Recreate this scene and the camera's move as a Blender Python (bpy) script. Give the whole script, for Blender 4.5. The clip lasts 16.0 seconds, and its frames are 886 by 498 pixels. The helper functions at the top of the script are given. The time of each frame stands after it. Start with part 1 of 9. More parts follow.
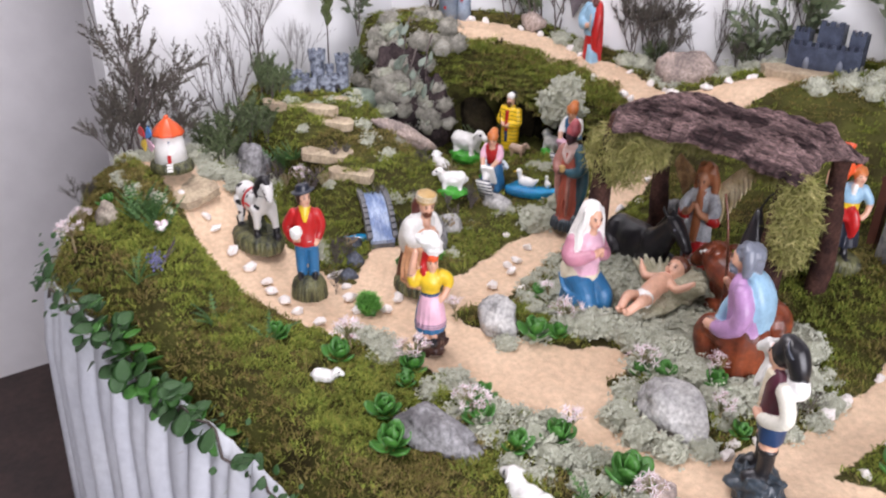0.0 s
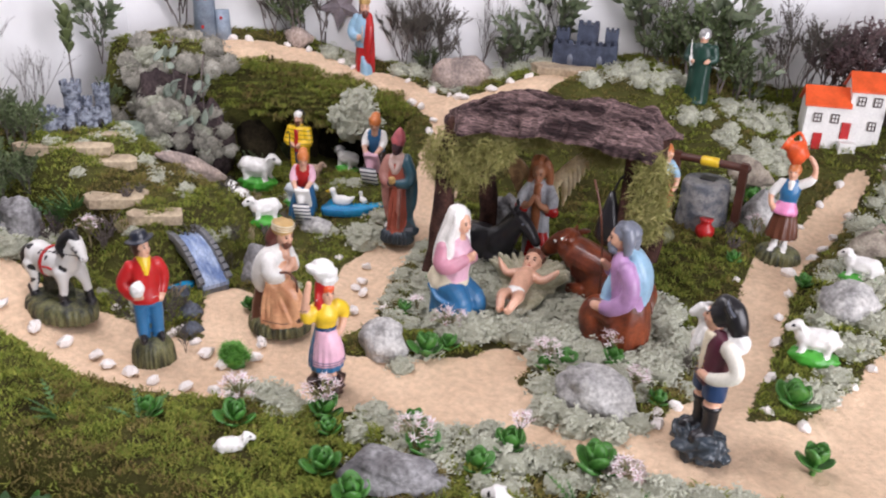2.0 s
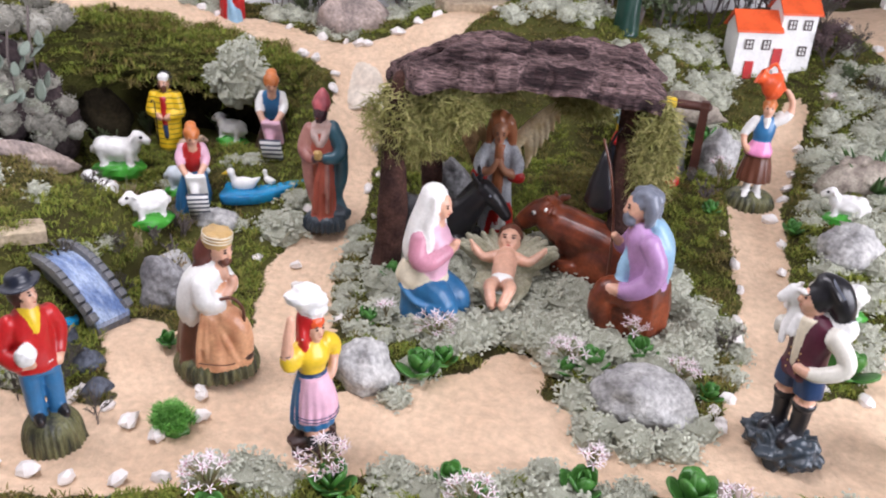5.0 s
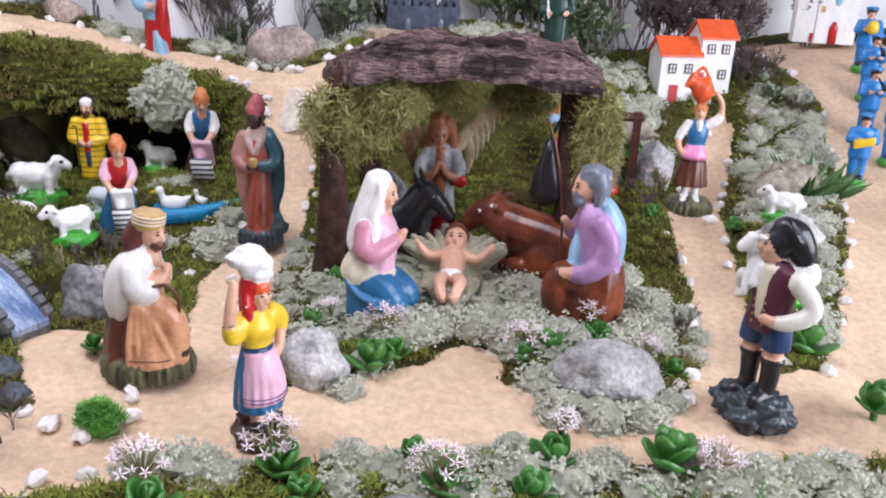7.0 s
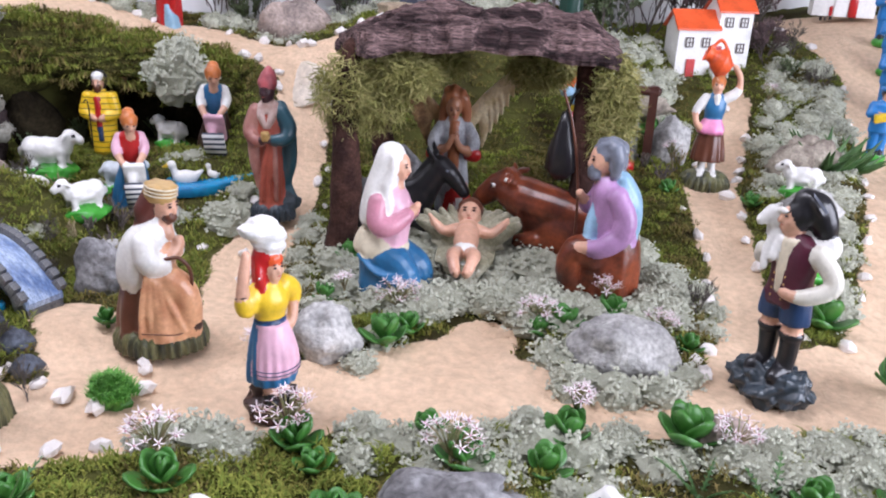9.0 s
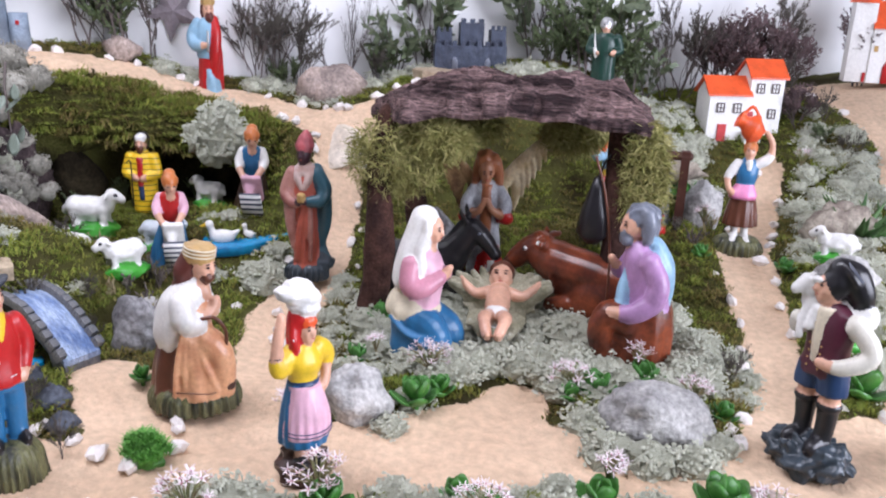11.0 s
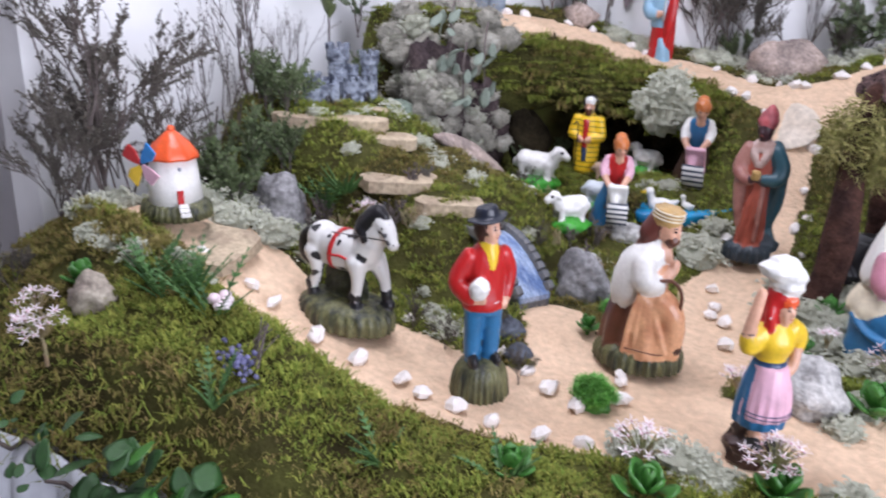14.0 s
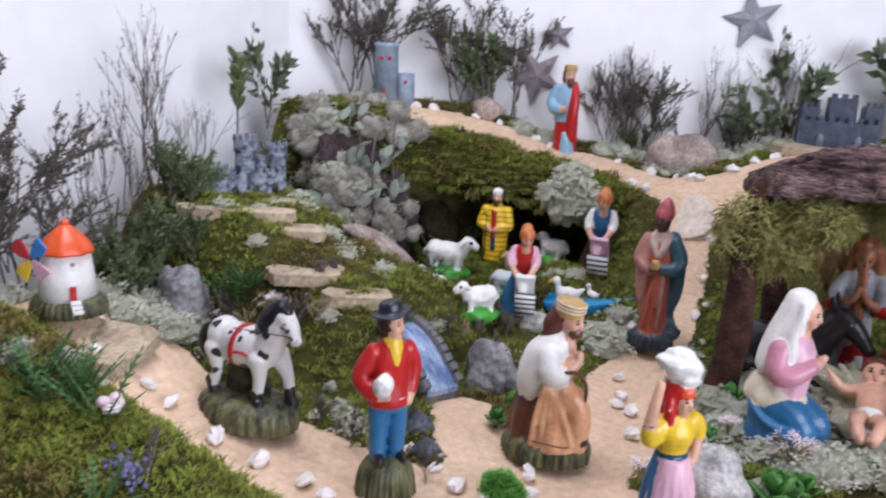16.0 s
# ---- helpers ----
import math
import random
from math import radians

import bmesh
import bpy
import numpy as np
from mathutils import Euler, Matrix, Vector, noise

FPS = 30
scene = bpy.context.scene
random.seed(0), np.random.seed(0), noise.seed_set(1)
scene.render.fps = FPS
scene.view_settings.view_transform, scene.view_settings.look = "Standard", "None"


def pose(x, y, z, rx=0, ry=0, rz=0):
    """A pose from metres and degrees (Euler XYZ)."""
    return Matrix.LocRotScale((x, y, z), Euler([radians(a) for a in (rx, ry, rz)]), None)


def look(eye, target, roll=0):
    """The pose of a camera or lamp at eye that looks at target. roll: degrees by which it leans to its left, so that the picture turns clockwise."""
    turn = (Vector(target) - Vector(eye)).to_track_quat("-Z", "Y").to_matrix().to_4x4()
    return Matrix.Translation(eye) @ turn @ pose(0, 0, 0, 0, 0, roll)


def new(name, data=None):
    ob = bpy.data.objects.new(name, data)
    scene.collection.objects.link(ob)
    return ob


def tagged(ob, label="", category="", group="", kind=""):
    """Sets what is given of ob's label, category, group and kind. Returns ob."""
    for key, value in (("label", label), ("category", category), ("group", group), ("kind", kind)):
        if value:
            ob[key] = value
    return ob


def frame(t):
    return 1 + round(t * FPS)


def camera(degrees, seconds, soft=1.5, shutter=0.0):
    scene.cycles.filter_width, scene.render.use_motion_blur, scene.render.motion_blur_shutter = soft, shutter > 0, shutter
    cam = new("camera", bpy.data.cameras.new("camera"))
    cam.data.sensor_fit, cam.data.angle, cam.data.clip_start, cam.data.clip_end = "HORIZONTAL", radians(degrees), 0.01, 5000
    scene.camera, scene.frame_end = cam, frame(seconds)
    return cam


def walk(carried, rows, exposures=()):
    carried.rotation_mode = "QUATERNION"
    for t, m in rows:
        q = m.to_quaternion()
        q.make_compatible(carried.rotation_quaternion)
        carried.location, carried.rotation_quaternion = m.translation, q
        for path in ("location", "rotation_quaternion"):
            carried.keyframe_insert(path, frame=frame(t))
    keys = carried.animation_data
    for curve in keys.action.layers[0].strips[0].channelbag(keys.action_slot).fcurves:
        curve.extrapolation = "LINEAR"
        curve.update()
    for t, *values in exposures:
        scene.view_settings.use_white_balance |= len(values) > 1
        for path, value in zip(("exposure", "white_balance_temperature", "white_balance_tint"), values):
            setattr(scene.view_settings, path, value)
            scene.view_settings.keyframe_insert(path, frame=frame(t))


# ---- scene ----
from mathutils.bvhtree import BVHTree

cam = camera(56.85, 16.0, soft=2.0, shutter=0.4)
PATH = [
    (0, 0.6433, -0.8593, 0.6044, 63.877, -1.002, 53.033),
    (0.5, 0.6358, -0.8398, 0.5750, 66.757, -1.739, 52.402),
    (1, 0.5642, -0.8767, 0.5723, 64.387, -3.712, 45.405),
    (1.5, 0.4786, -0.9384, 0.5631, 66.474, -2.565, 34.576),
    (2, 0.3966, -0.9979, 0.5609, 66.276, -2.215, 28.582),
    (2.5, 0.3412, -1.0187, 0.5531, 65.471, -2.832, 28.766),
    (3, 0.2815, -0.9771, 0.5317, 64.606, -3.751, 25.616),
    (3.5, 0.2137, -0.9102, 0.5308, 62.407, -2.632, 22.678),
    (4, 0.1633, -0.8642, 0.5272, 61.852, -2.658, 20.107),
    (4.2, 0.1499, -0.8540, 0.5253, 61.924, -2.846, 18.911),
    (6.3, 0.0722, -0.8712, 0.4235, 68.135, -1.587, 8.348),
    (6.5, 0.0867, -0.8749, 0.4029, 69.819, -1.890, 9.008),
    (7, 0.0920, -0.8726, 0.3843, 69.692, -2.291, 7.994),
    (7.5, 0.0889, -0.8702, 0.3791, 69.233, -1.802, 8.098),
    (8, 0.0934, -0.8688, 0.3724, 68.856, -2.227, 8.269),
    (10.3, 0.0834, -0.8667, 0.3786, 67.885, -1.403, 9.862),
    (10.5, 0.0919, -0.8672, 0.3754, 68.756, -1.556, 10.286),
    (11, 0.0867, -0.8719, 0.3827, 72.195, -2.105, 10.978),
    (11.5, 0.0813, -0.8727, 0.3791, 72.946, -1.777, 11.684),
    (12, 0.0589, -0.8755, 0.3722, 71.492, -2.600, 16.946),
    (12.5, 0.0394, -0.8817, 0.3657, 69.262, -2.828, 23.049),
    (13, 0.0280, -0.8981, 0.3670, 68.598, -2.246, 29.353),
    (13.5, 0.0179, -0.9108, 0.3675, 68.767, -2.232, 33.133),
    (14, 0.0049, -0.9187, 0.3697, 69.590, -2.094, 37.541),
    (14.5, -0.0035, -0.9216, 0.3729, 70.910, -1.873, 40.538),
    (15, 0.0002, -0.9187, 0.3734, 72.402, -2.667, 39.569),
    (15.5, 0.0056, -0.9128, 0.3755, 73.577, -3.264, 36.558),
    (16, 0.0126, -0.9051, 0.3785, 75.701, -3.210, 32.007),
]
walk(cam, [(row[0], pose(*row[1:])) for row in PATH], [(0, -0.16, 6500, 20), (2, -0.27, 6550, 20), (4.2, -0.10, 6400, 20), (7, -0.10, 6100, 20), (12, -0.08, 6000, 20), (13.5, -0.23, 6000, 20), (14.5, -0.08, 6000, 20), (16, -0.42, 6050, 20)])

# ---- light ----
world = bpy.data.worlds.new("world")
scene.world = world
world.use_nodes = True
world.node_tree.nodes["Background"].inputs[0].default_value = (0.75, 0.85, 1.0, 1)
world.node_tree.nodes["Background"].inputs[1].default_value = 0.3


def area_lamp(name, m, sx, sy, watts, colour):
    d = bpy.data.lights.new(name, "AREA")
    d.shape, d.size, d.size_y, d.energy, d.color = "RECTANGLE", sx, sy, watts, colour
    ob = new(name, d)
    ob.matrix_world = m
    return ob


# two assumed ceiling luminaires, unseen, placed to balance wall and table brightness
area_lamp("assumed_ceiling_light", look((-0.56, -0.40, 1.62), (-0.55, -0.36, 0)), 1.25, 0.3, 27, (0.98, 0.98, 1.0))
area_lamp("assumed_ceiling_light", look((0.5, -1.35, 1.62), (0.4, -1.1, 0)), 1.25, 0.3, 9, (0.98, 0.98, 1.0))
# added daylight at an unseen side opening, to brighten the left wall
area_lamp("added_side_light", look((2.2, -0.95, 0.65), (-0.9, 0, 0.2)), 2.0, 1.3, 94, (0.93, 0.96, 1.0))


# ---- materials ----
def mat(name, c, rough=0.6, var=0.15, scale=30.0, bump=0.0, bscale=120.0, c2=None, metal=0.0, spec=0.5, c3=None, island=False, fine=0.5, stretch=None):
    """A material with a base colour that varies at two scales, and fine relief. c2: a second colour in patches."""
    m = bpy.data.materials.new(name)
    m.use_nodes = True
    nt = m.node_tree
    N, K = nt.nodes, nt.links
    b = N["Principled BSDF"]
    b.inputs["Roughness"].default_value, b.inputs["Metallic"].default_value = rough, metal
    b.inputs["Specular IOR Level"].default_value = spec
    co = N.new("ShaderNodeTexCoord")
    n1 = N.new("ShaderNodeTexNoise")
    n1.inputs["Scale"].default_value, n1.inputs["Detail"].default_value = scale, 4
    n2 = N.new("ShaderNodeTexNoise")
    n2.inputs["Scale"].default_value, n2.inputs["Detail"].default_value = scale * 7, 3
    place = co.outputs["Object"]
    if stretch:
        mp = N.new("ShaderNodeMapping")
        mp.inputs["Scale"].default_value = stretch
        K.new(place, mp.inputs["Vector"])
        place = mp.outputs["Vector"]
    for n in (n1, n2):
        K.new(place, n.inputs["Vector"])
    r = N.new("ShaderNodeValToRGB")
    d = c2 or tuple(v * 0.72 for v in c)
    r.color_ramp.elements[0].color, r.color_ramp.elements[1].color = (*d, 1), (*c, 1)
    r.color_ramp.elements[0].position, r.color_ramp.elements[1].position = 0.36, 0.60
    K.new(n1.outputs["Fac"], r.inputs["Fac"])
    col = r.outputs["Color"]
    if island:
        g = N.new("ShaderNodeNewGeometry")
        mx = N.new("ShaderNodeMix")
        mx.data_type = "RGBA"
        mx.inputs["B"].default_value = (*(c3 or d), 1)
        K.new(g.outputs["Random Per Island"], mx.inputs["Factor"])
        K.new(col, mx.inputs["A"])
        col = mx.outputs["Result"]
    hsv = N.new("ShaderNodeHueSaturation")
    mr = N.new("ShaderNodeMapRange")
    mr.inputs["From Min"].default_value, mr.inputs["From Max"].default_value = 0.3, 0.7
    mr.inputs["To Min"].default_value, mr.inputs["To Max"].default_value = 1 - var * fine * 2, 1 + var * fine
    K.new(n2.outputs["Fac"], mr.inputs["Value"])
    K.new(mr.outputs["Result"], hsv.inputs["Value"])
    K.new(col, hsv.inputs["Color"])
    K.new(hsv.outputs["Color"], b.inputs["Base Color"])
    if bump:
        n3 = N.new("ShaderNodeTexNoise")
        n3.inputs["Scale"].default_value, n3.inputs["Detail"].default_value = bscale, 6
        K.new(place, n3.inputs["Vector"])
        bp = N.new("ShaderNodeBump")
        bp.inputs["Strength"].default_value, bp.inputs["Distance"].default_value = bump, 0.004
        K.new(n3.outputs["Fac"], bp.inputs["Height"])
        K.new(bp.outputs["Normal"], b.inputs["Normal"])
    return m


def paint(name, c, rough=0.33, var=0.1):
    """Glossy hobby paint on cast plaster, a little uneven."""
    return mat(name, c, rough, var * 0.9, 40, 0.10, 90, c2=tuple(v * (0.93 if min(c) > 0.6 else 0.78) for v in c))


SKIN = paint("skin_paint", (0.74, 0.42, 0.29))
WHITE = paint("white_paint", (0.80, 0.79, 0.76))
CREAM = paint("cream_paint", (0.74, 0.66, 0.50))
BLACK = paint("black_paint", (0.018, 0.017, 0.02), 0.3)
NAVY = paint("navy_paint", (0.02, 0.05, 0.13))
BLUE = paint("blue_paint", (0.03, 0.16, 0.34))
TEAL = paint("teal_paint", (0.03, 0.09, 0.12))
BRIGHT = paint("bright_blue_paint", (0.03, 0.22, 0.58))
SKY = paint("pale_blue_paint", (0.30, 0.50, 0.66))
PINK = paint("pink_paint", (0.78, 0.46, 0.57), var=0.06)
ROSE = paint("rose_paint", (0.58, 0.25, 0.33))
HOT = paint("hot_pink_paint", (0.80, 0.27, 0.50))
LILAC = paint("lilac_paint", (0.48, 0.27, 0.50))
RED = paint("red_paint", (0.50, 0.018, 0.018))
BRICK = paint("brick_red_paint", (0.42, 0.10, 0.065))
ORANGE = paint("orange_paint", (0.82, 0.115, 0.03))
PEACH = mat("peach_paint", (0.74, 0.40, 0.22), 0.33, 0.1, 40, 0.15, 120, c2=(0.55, 0.25, 0.13))
YELLOW = paint("yellow_paint", (0.84, 0.56, 0.03))
GOLD = paint("gold_paint", (0.52, 0.33, 0.12))
BROWN = paint("brown_paint", (0.13, 0.045, 0.025))
CHESTNUT = mat("chestnut_paint", (0.25, 0.058, 0.022), 0.3, 0.3, 26, 0.12, 90, c2=(0.085, 0.020, 0.011))
DARK = paint("dark_brown_paint", (0.05, 0.022, 0.018))
MAROON = paint("maroon_paint", (0.09, 0.018, 0.035))
HAIR = paint("auburn_paint", (0.34, 0.12, 0.05))
GREY = paint("grey_hair_paint", (0.19, 0.21, 0.26))
MOSSY = mat("mossy_base_paint", (0.155, 0.155, 0.068), 0.45, 0.5, 95, 0.6, 120, c2=(0.022, 0.026, 0.018), stretch=(1, 1, 0.2))
SLATE = paint("slate_base_paint", (0.04, 0.055, 0.07), 0.35, 0.3)
MOSSD = mat("dark_mossy_paint", (0.045, 0.05, 0.022), 0.6, 0.5, 120, 0.9, 160, c2=(0.012, 0.014, 0.008))
LIPS = paint("lip_paint", (0.50, 0.12, 0.10))
TAN = paint("tan_skin_paint", (0.44, 0.20, 0.11))
DARKSKIN = paint("dark_skin_paint", (0.055, 0.022, 0.03))
HAIRB = paint("chestnut_hair_paint", (0.12, 0.035, 0.028))
HAIRO = paint("ginger_hair_paint", (0.55, 0.17, 0.045))
FEATHER = mat("cream_feather_paint", (0.78, 0.68, 0.46), 0.4, 0.2, 40, 0.3, 140, c2=(0.52, 0.40, 0.20))
FEATHER2 = mat("brown_feather_paint", (0.36, 0.22, 0.10), 0.4, 0.4, 70, 0.4, 140, c2=(0.16, 0.08, 0.035))
CREAMW = paint("ivory_paint", (0.76, 0.73, 0.64))
NAVYB = paint("blue_black_paint", (0.018, 0.022, 0.036))
ROSER = mat("rose_red_paint", (0.46, 0.10, 0.11), 0.4, 0.12, 60, 0.3, 140, c2=(0.28, 0.06, 0.075))
DUN = mat("dun_cloak_paint", (0.40, 0.19, 0.155), 0.42, 0.12, 45, 0.3, 130, c2=(0.26, 0.09, 0.075))
SHAWL = mat("shawl_paint", (0.58, 0.44, 0.40), 0.45, 0.12, 50, 0.3, 130, c2=(0.42, 0.26, 0.22))
GREEN = paint("grass_green_paint", (0.06, 0.36, 0.04))
BOTTLE = paint("bottle_green_paint", (0.012, 0.05, 0.035))
SILVER = mat("silver_paint", (0.5, 0.5, 0.5), 0.3, 0.1, metal=0.6)
CASTLE = mat("castle_grey_paint", (0.34, 0.38, 0.46), 0.5, 0.5, 75, 0.8, 150, c2=(0.035, 0.045, 0.075), stretch=(1.3, 1.3, 1.6))
SAGE = mat("sage_green_paint", (0.20, 0.25, 0.20), 0.8, 0.4, 50, 0.6, 130, c2=(0.11, 0.15, 0.11))
DCASTLE = mat("dark_castle_paint", (0.055, 0.07, 0.11), 0.5, 0.25, 60, 0.4, 130, c2=(0.028, 0.035, 0.06))
TOWERP = mat("tower_paint", (0.30, 0.37, 0.46), 0.6, 0.2, 50, 0.2, 120)
BARK = mat("bark", (0.21, 0.135, 0.13), 0.85, 0.9, 46, 1.0, 110, c2=(0.026, 0.013, 0.014), spec=0.25, stretch=(0.16, 1.2, 1.6))
LOG = mat("dark_log", (0.075, 0.035, 0.026), 0.9, 0.4, 40, 1.0, 90, c2=(0.03, 0.014, 0.012), spec=0.2)
DRIFT = mat("driftwood", (0.42, 0.37, 0.30), 0.9, 0.3, 40, 0.8, 90, c2=(0.22, 0.18, 0.15), spec=0.2)
ROCK = mat("limestone", (0.55, 0.54, 0.52), 0.9, 0.35, 26, 1.0, 120, c2=(0.30, 0.295, 0.29), spec=0.2)
PINKROCK = mat("pinkish_stone", (0.48, 0.38, 0.33), 0.9, 0.4, 24, 0.9, 80, c2=(0.27, 0.22, 0.20), spec=0.2)
GREYROCK = mat("grey_stone", (0.34, 0.335, 0.34), 0.9, 0.45, 22, 1.0, 90, c2=(0.15, 0.145, 0.15), spec=0.2)
DARKROCK = mat("slate_rock", (0.12, 0.135, 0.17), 0.8, 0.4, 30, 0.8, 90, c2=(0.05, 0.055, 0.07), spec=0.3)
FLAG = mat("sandstone_slab", (0.53, 0.43, 0.30), 0.9, 0.3, 26, 0.7, 110, c2=(0.36, 0.28, 0.20), spec=0.2)
QUARTZ = mat("white_pebble_stone", (0.86, 0.83, 0.80), 0.5, 0.12, 60, 0.3, 160, c2=(0.80, 0.72, 0.68))
LICHEN = mat("reindeer_lichen", (0.56, 0.57, 0.46), 1.0, 0.25, 40, 0.0, 500, c2=(0.48, 0.495, 0.39), island=True, c3=(0.58, 0.59, 0.49), spec=0.1)
LICHENCORE = mat("lichen_core", (0.51, 0.52, 0.415), 1.0, 0.3, 40, 0.6, 300, c2=(0.39, 0.40, 0.305), spec=0.1)
LICHEN2 = mat("grey_lichen", (0.34, 0.325, 0.275), 1.0, 0.3, 40, 0, 500, c2=(0.19, 0.18, 0.15), island=True, c3=(0.42, 0.405, 0.35), spec=0.1)
MOSS = mat("moss_blades", (0.31, 0.33, 0.064), 0.9, 0.3, 16, 0, 0, c2=(0.23, 0.20, 0.052), island=True, c3=(0.155, 0.215, 0.036), spec=0.12)
MOSSB = mat("brown_moss_blades", (0.26, 0.195, 0.080), 0.95, 0.3, 12, 0, 0, c2=(0.17, 0.11, 0.045), island=True, c3=(0.17, 0.17, 0.04), spec=0.1)
STRAW = mat("dry_moss_straw", (0.48, 0.43, 0.19), 0.9, 0.3, 30, 0, 0, c2=(0.28, 0.25, 0.09), island=True, c3=(0.24, 0.25, 0.075), spec=0.1)
CRADLE = mat("cradle_straw_paint", (0.42, 0.40, 0.29), 0.6, 0.3, 50, 0.6, 160, c2=(0.26, 0.25, 0.16))
PALE = mat("pale_flat_stone", (0.70, 0.62, 0.52), 0.85, 0.2, 20, 0.5, 120, c2=(0.60, 0.51, 0.41), spec=0.2)
MAUVE = mat("mauve_earth", (0.075, 0.055, 0.055), 0.95, 0.5, 26, 1.0, 90, c2=(0.035, 0.026, 0.028), spec=0.15)
LEAF = mat("succulent_leaf", (0.075, 0.25, 0.035), 0.38, 0.25, 60, 0.1, 100, c2=(0.035, 0.13, 0.03))
LIME = mat("bright_moss_shoots", (0.10, 0.36, 0.04), 0.6, 0.3, 40, 0, 0, c2=(0.06, 0.22, 0.03), island=True, c3=(0.16, 0.40, 0.07))
LEAF2 = mat("ivy_leaf", (0.045, 0.125, 0.03), 0.4, 0.3, 50, 0.3, 150, c2=(0.02, 0.06, 0.02))
LEAF3 = mat("grey_leaf", (0.27, 0.32, 0.27), 0.55, 0.3, 50, 0.3, 150, c2=(0.20, 0.25, 0.19))
FERN = mat("fern_leaf", (0.055, 0.15, 0.04), 0.55, 0.3, 40, 0, 0, c2=(0.03, 0.085, 0.03), island=True, c3=(0.09, 0.18, 0.05))
CONIFER = mat("conifer_needles", (0.12, 0.175, 0.06), 0.7, 0.3, 30, 0, 0, c2=(0.04, 0.065, 0.026), island=True, c3=(0.15, 0.19, 0.09))
OLIVE = mat("olive_leaf", (0.16, 0.20, 0.075), 0.5, 0.3, 50, 0.3, 150, c2=(0.10, 0.13, 0.05))
TWIG = mat("dry_twig", (0.11, 0.088, 0.08), 0.9, 0.3, 60, c2=(0.055, 0.042, 0.038), island=True, c3=(0.16, 0.13, 0.12))
HEATH = mat("dry_heather_tips", (0.105, 0.09, 0.072), 0.9, 0.3, 40, c2=(0.04, 0.034, 0.028), island=True, c3=(0.15, 0.135, 0.11))
PLUM = mat("plum_dry_tips", (0.15, 0.09, 0.10), 0.9, 0.3, 40, c2=(0.08, 0.05, 0.055), island=True, c3=(0.22, 0.15, 0.15))
STEM = mat("reddish_stem", (0.34, 0.22, 0.14), 0.6, 0.2, 40, c2=(0.22, 0.24, 0.10))
BRLEAF = mat("branch_leaf", (0.11, 0.15, 0.07), 0.5, 0.3, 40, c2=(0.06, 0.09, 0.045), island=True, c3=(0.16, 0.19, 0.11))
PETAL = mat("white_petal", (0.80, 0.76, 0.76), 0.6, 0.1, 60, c2=(0.76, 0.60, 0.64))
LAVENDER = mat("lavender_bud", (0.12, 0.12, 0.24), 0.8, 0.3, 60, island=True, c3=(0.17, 0.17, 0.30))
WATER = mat("blue_painted_water", (0.012, 0.31, 0.60), 0.12, 0.15, 20, 0.15, 40, c2=(0.01, 0.16, 0.36))
DECK = mat("bridge_blue_deck", (0.42, 0.52, 0.70), 0.3, 0.4, 45, 0.4, 120, c2=(0.13, 0.21, 0.42), stretch=(0.5, 2.2, 1))
BSTONE = mat("bridge_stone", (0.24, 0.235, 0.23), 0.6, 0.4, 60, 0.6, 130, c2=(0.09, 0.10, 0.12))
PLASTER = mat("white_wall_plaster", (0.86, 0.86, 0.86), 0.85, 0.04, 3, 0.15, 30, c2=(0.83, 0.83, 0.84), spec=0.2)
GWALL = mat("pale_grey_wall_plaster", (0.74, 0.72, 0.73), 0.85, 0.05, 2, 0.15, 30, c2=(0.70, 0.68, 0.69), spec=0.2)
# darkened colour for the walls and ceiling out of view, to cut bounce
DIMBOUNCE = mat("unseen_dim_plaster", (0.20, 0.19, 0.18), 0.85, 0.05, 2, 0.15, 30, c2=(0.18, 0.17, 0.16), spec=0.2)
CLOTH = mat("white_cotton_cloth", (0.74, 0.76, 0.81), 0.9, 0.08, 10, 0.25, 600, c2=(0.68, 0.70, 0.76), spec=0.15)
FLOORM = mat("dark_floor_boards", (0.05, 0.028, 0.024), 0.5, 0.3, 8, 0.2, 60, c2=(0.03, 0.017, 0.015))
STARM = mat("brown_card_star", (0.26, 0.22, 0.24), 0.7, 0.2, 20)
STARG = mat("grey_card_star", (0.30, 0.30, 0.34), 0.6, 0.2, 20)
WOODP = paint("well_wood_paint", (0.085, 0.028, 0.018), 0.5)


def spotted(name, a, b, scale, edge):
    m = mat(name, a, 0.3, 0.08, 50, 0.1, 150)
    nt = m.node_tree
    n = nt.nodes.new("ShaderNodeTexNoise")
    n.inputs["Scale"].default_value, n.inputs["Detail"].default_value = scale, 1
    tc = nt.nodes.new("ShaderNodeTexCoord")
    nt.links.new(tc.outputs["Object"], n.inputs["Vector"])
    r = nt.nodes.new("ShaderNodeValToRGB")
    r.color_ramp.elements[0].position, r.color_ramp.elements[1].position = edge, edge + 0.02
    r.color_ramp.elements[0].color, r.color_ramp.elements[1].color = (*a, 1), (*b, 1)
    nt.links.new(n.outputs["Fac"], r.inputs["Fac"])
    nt.links.new(r.outputs["Color"], nt.nodes["Principled BSDF"].inputs["Base Color"])
    return m


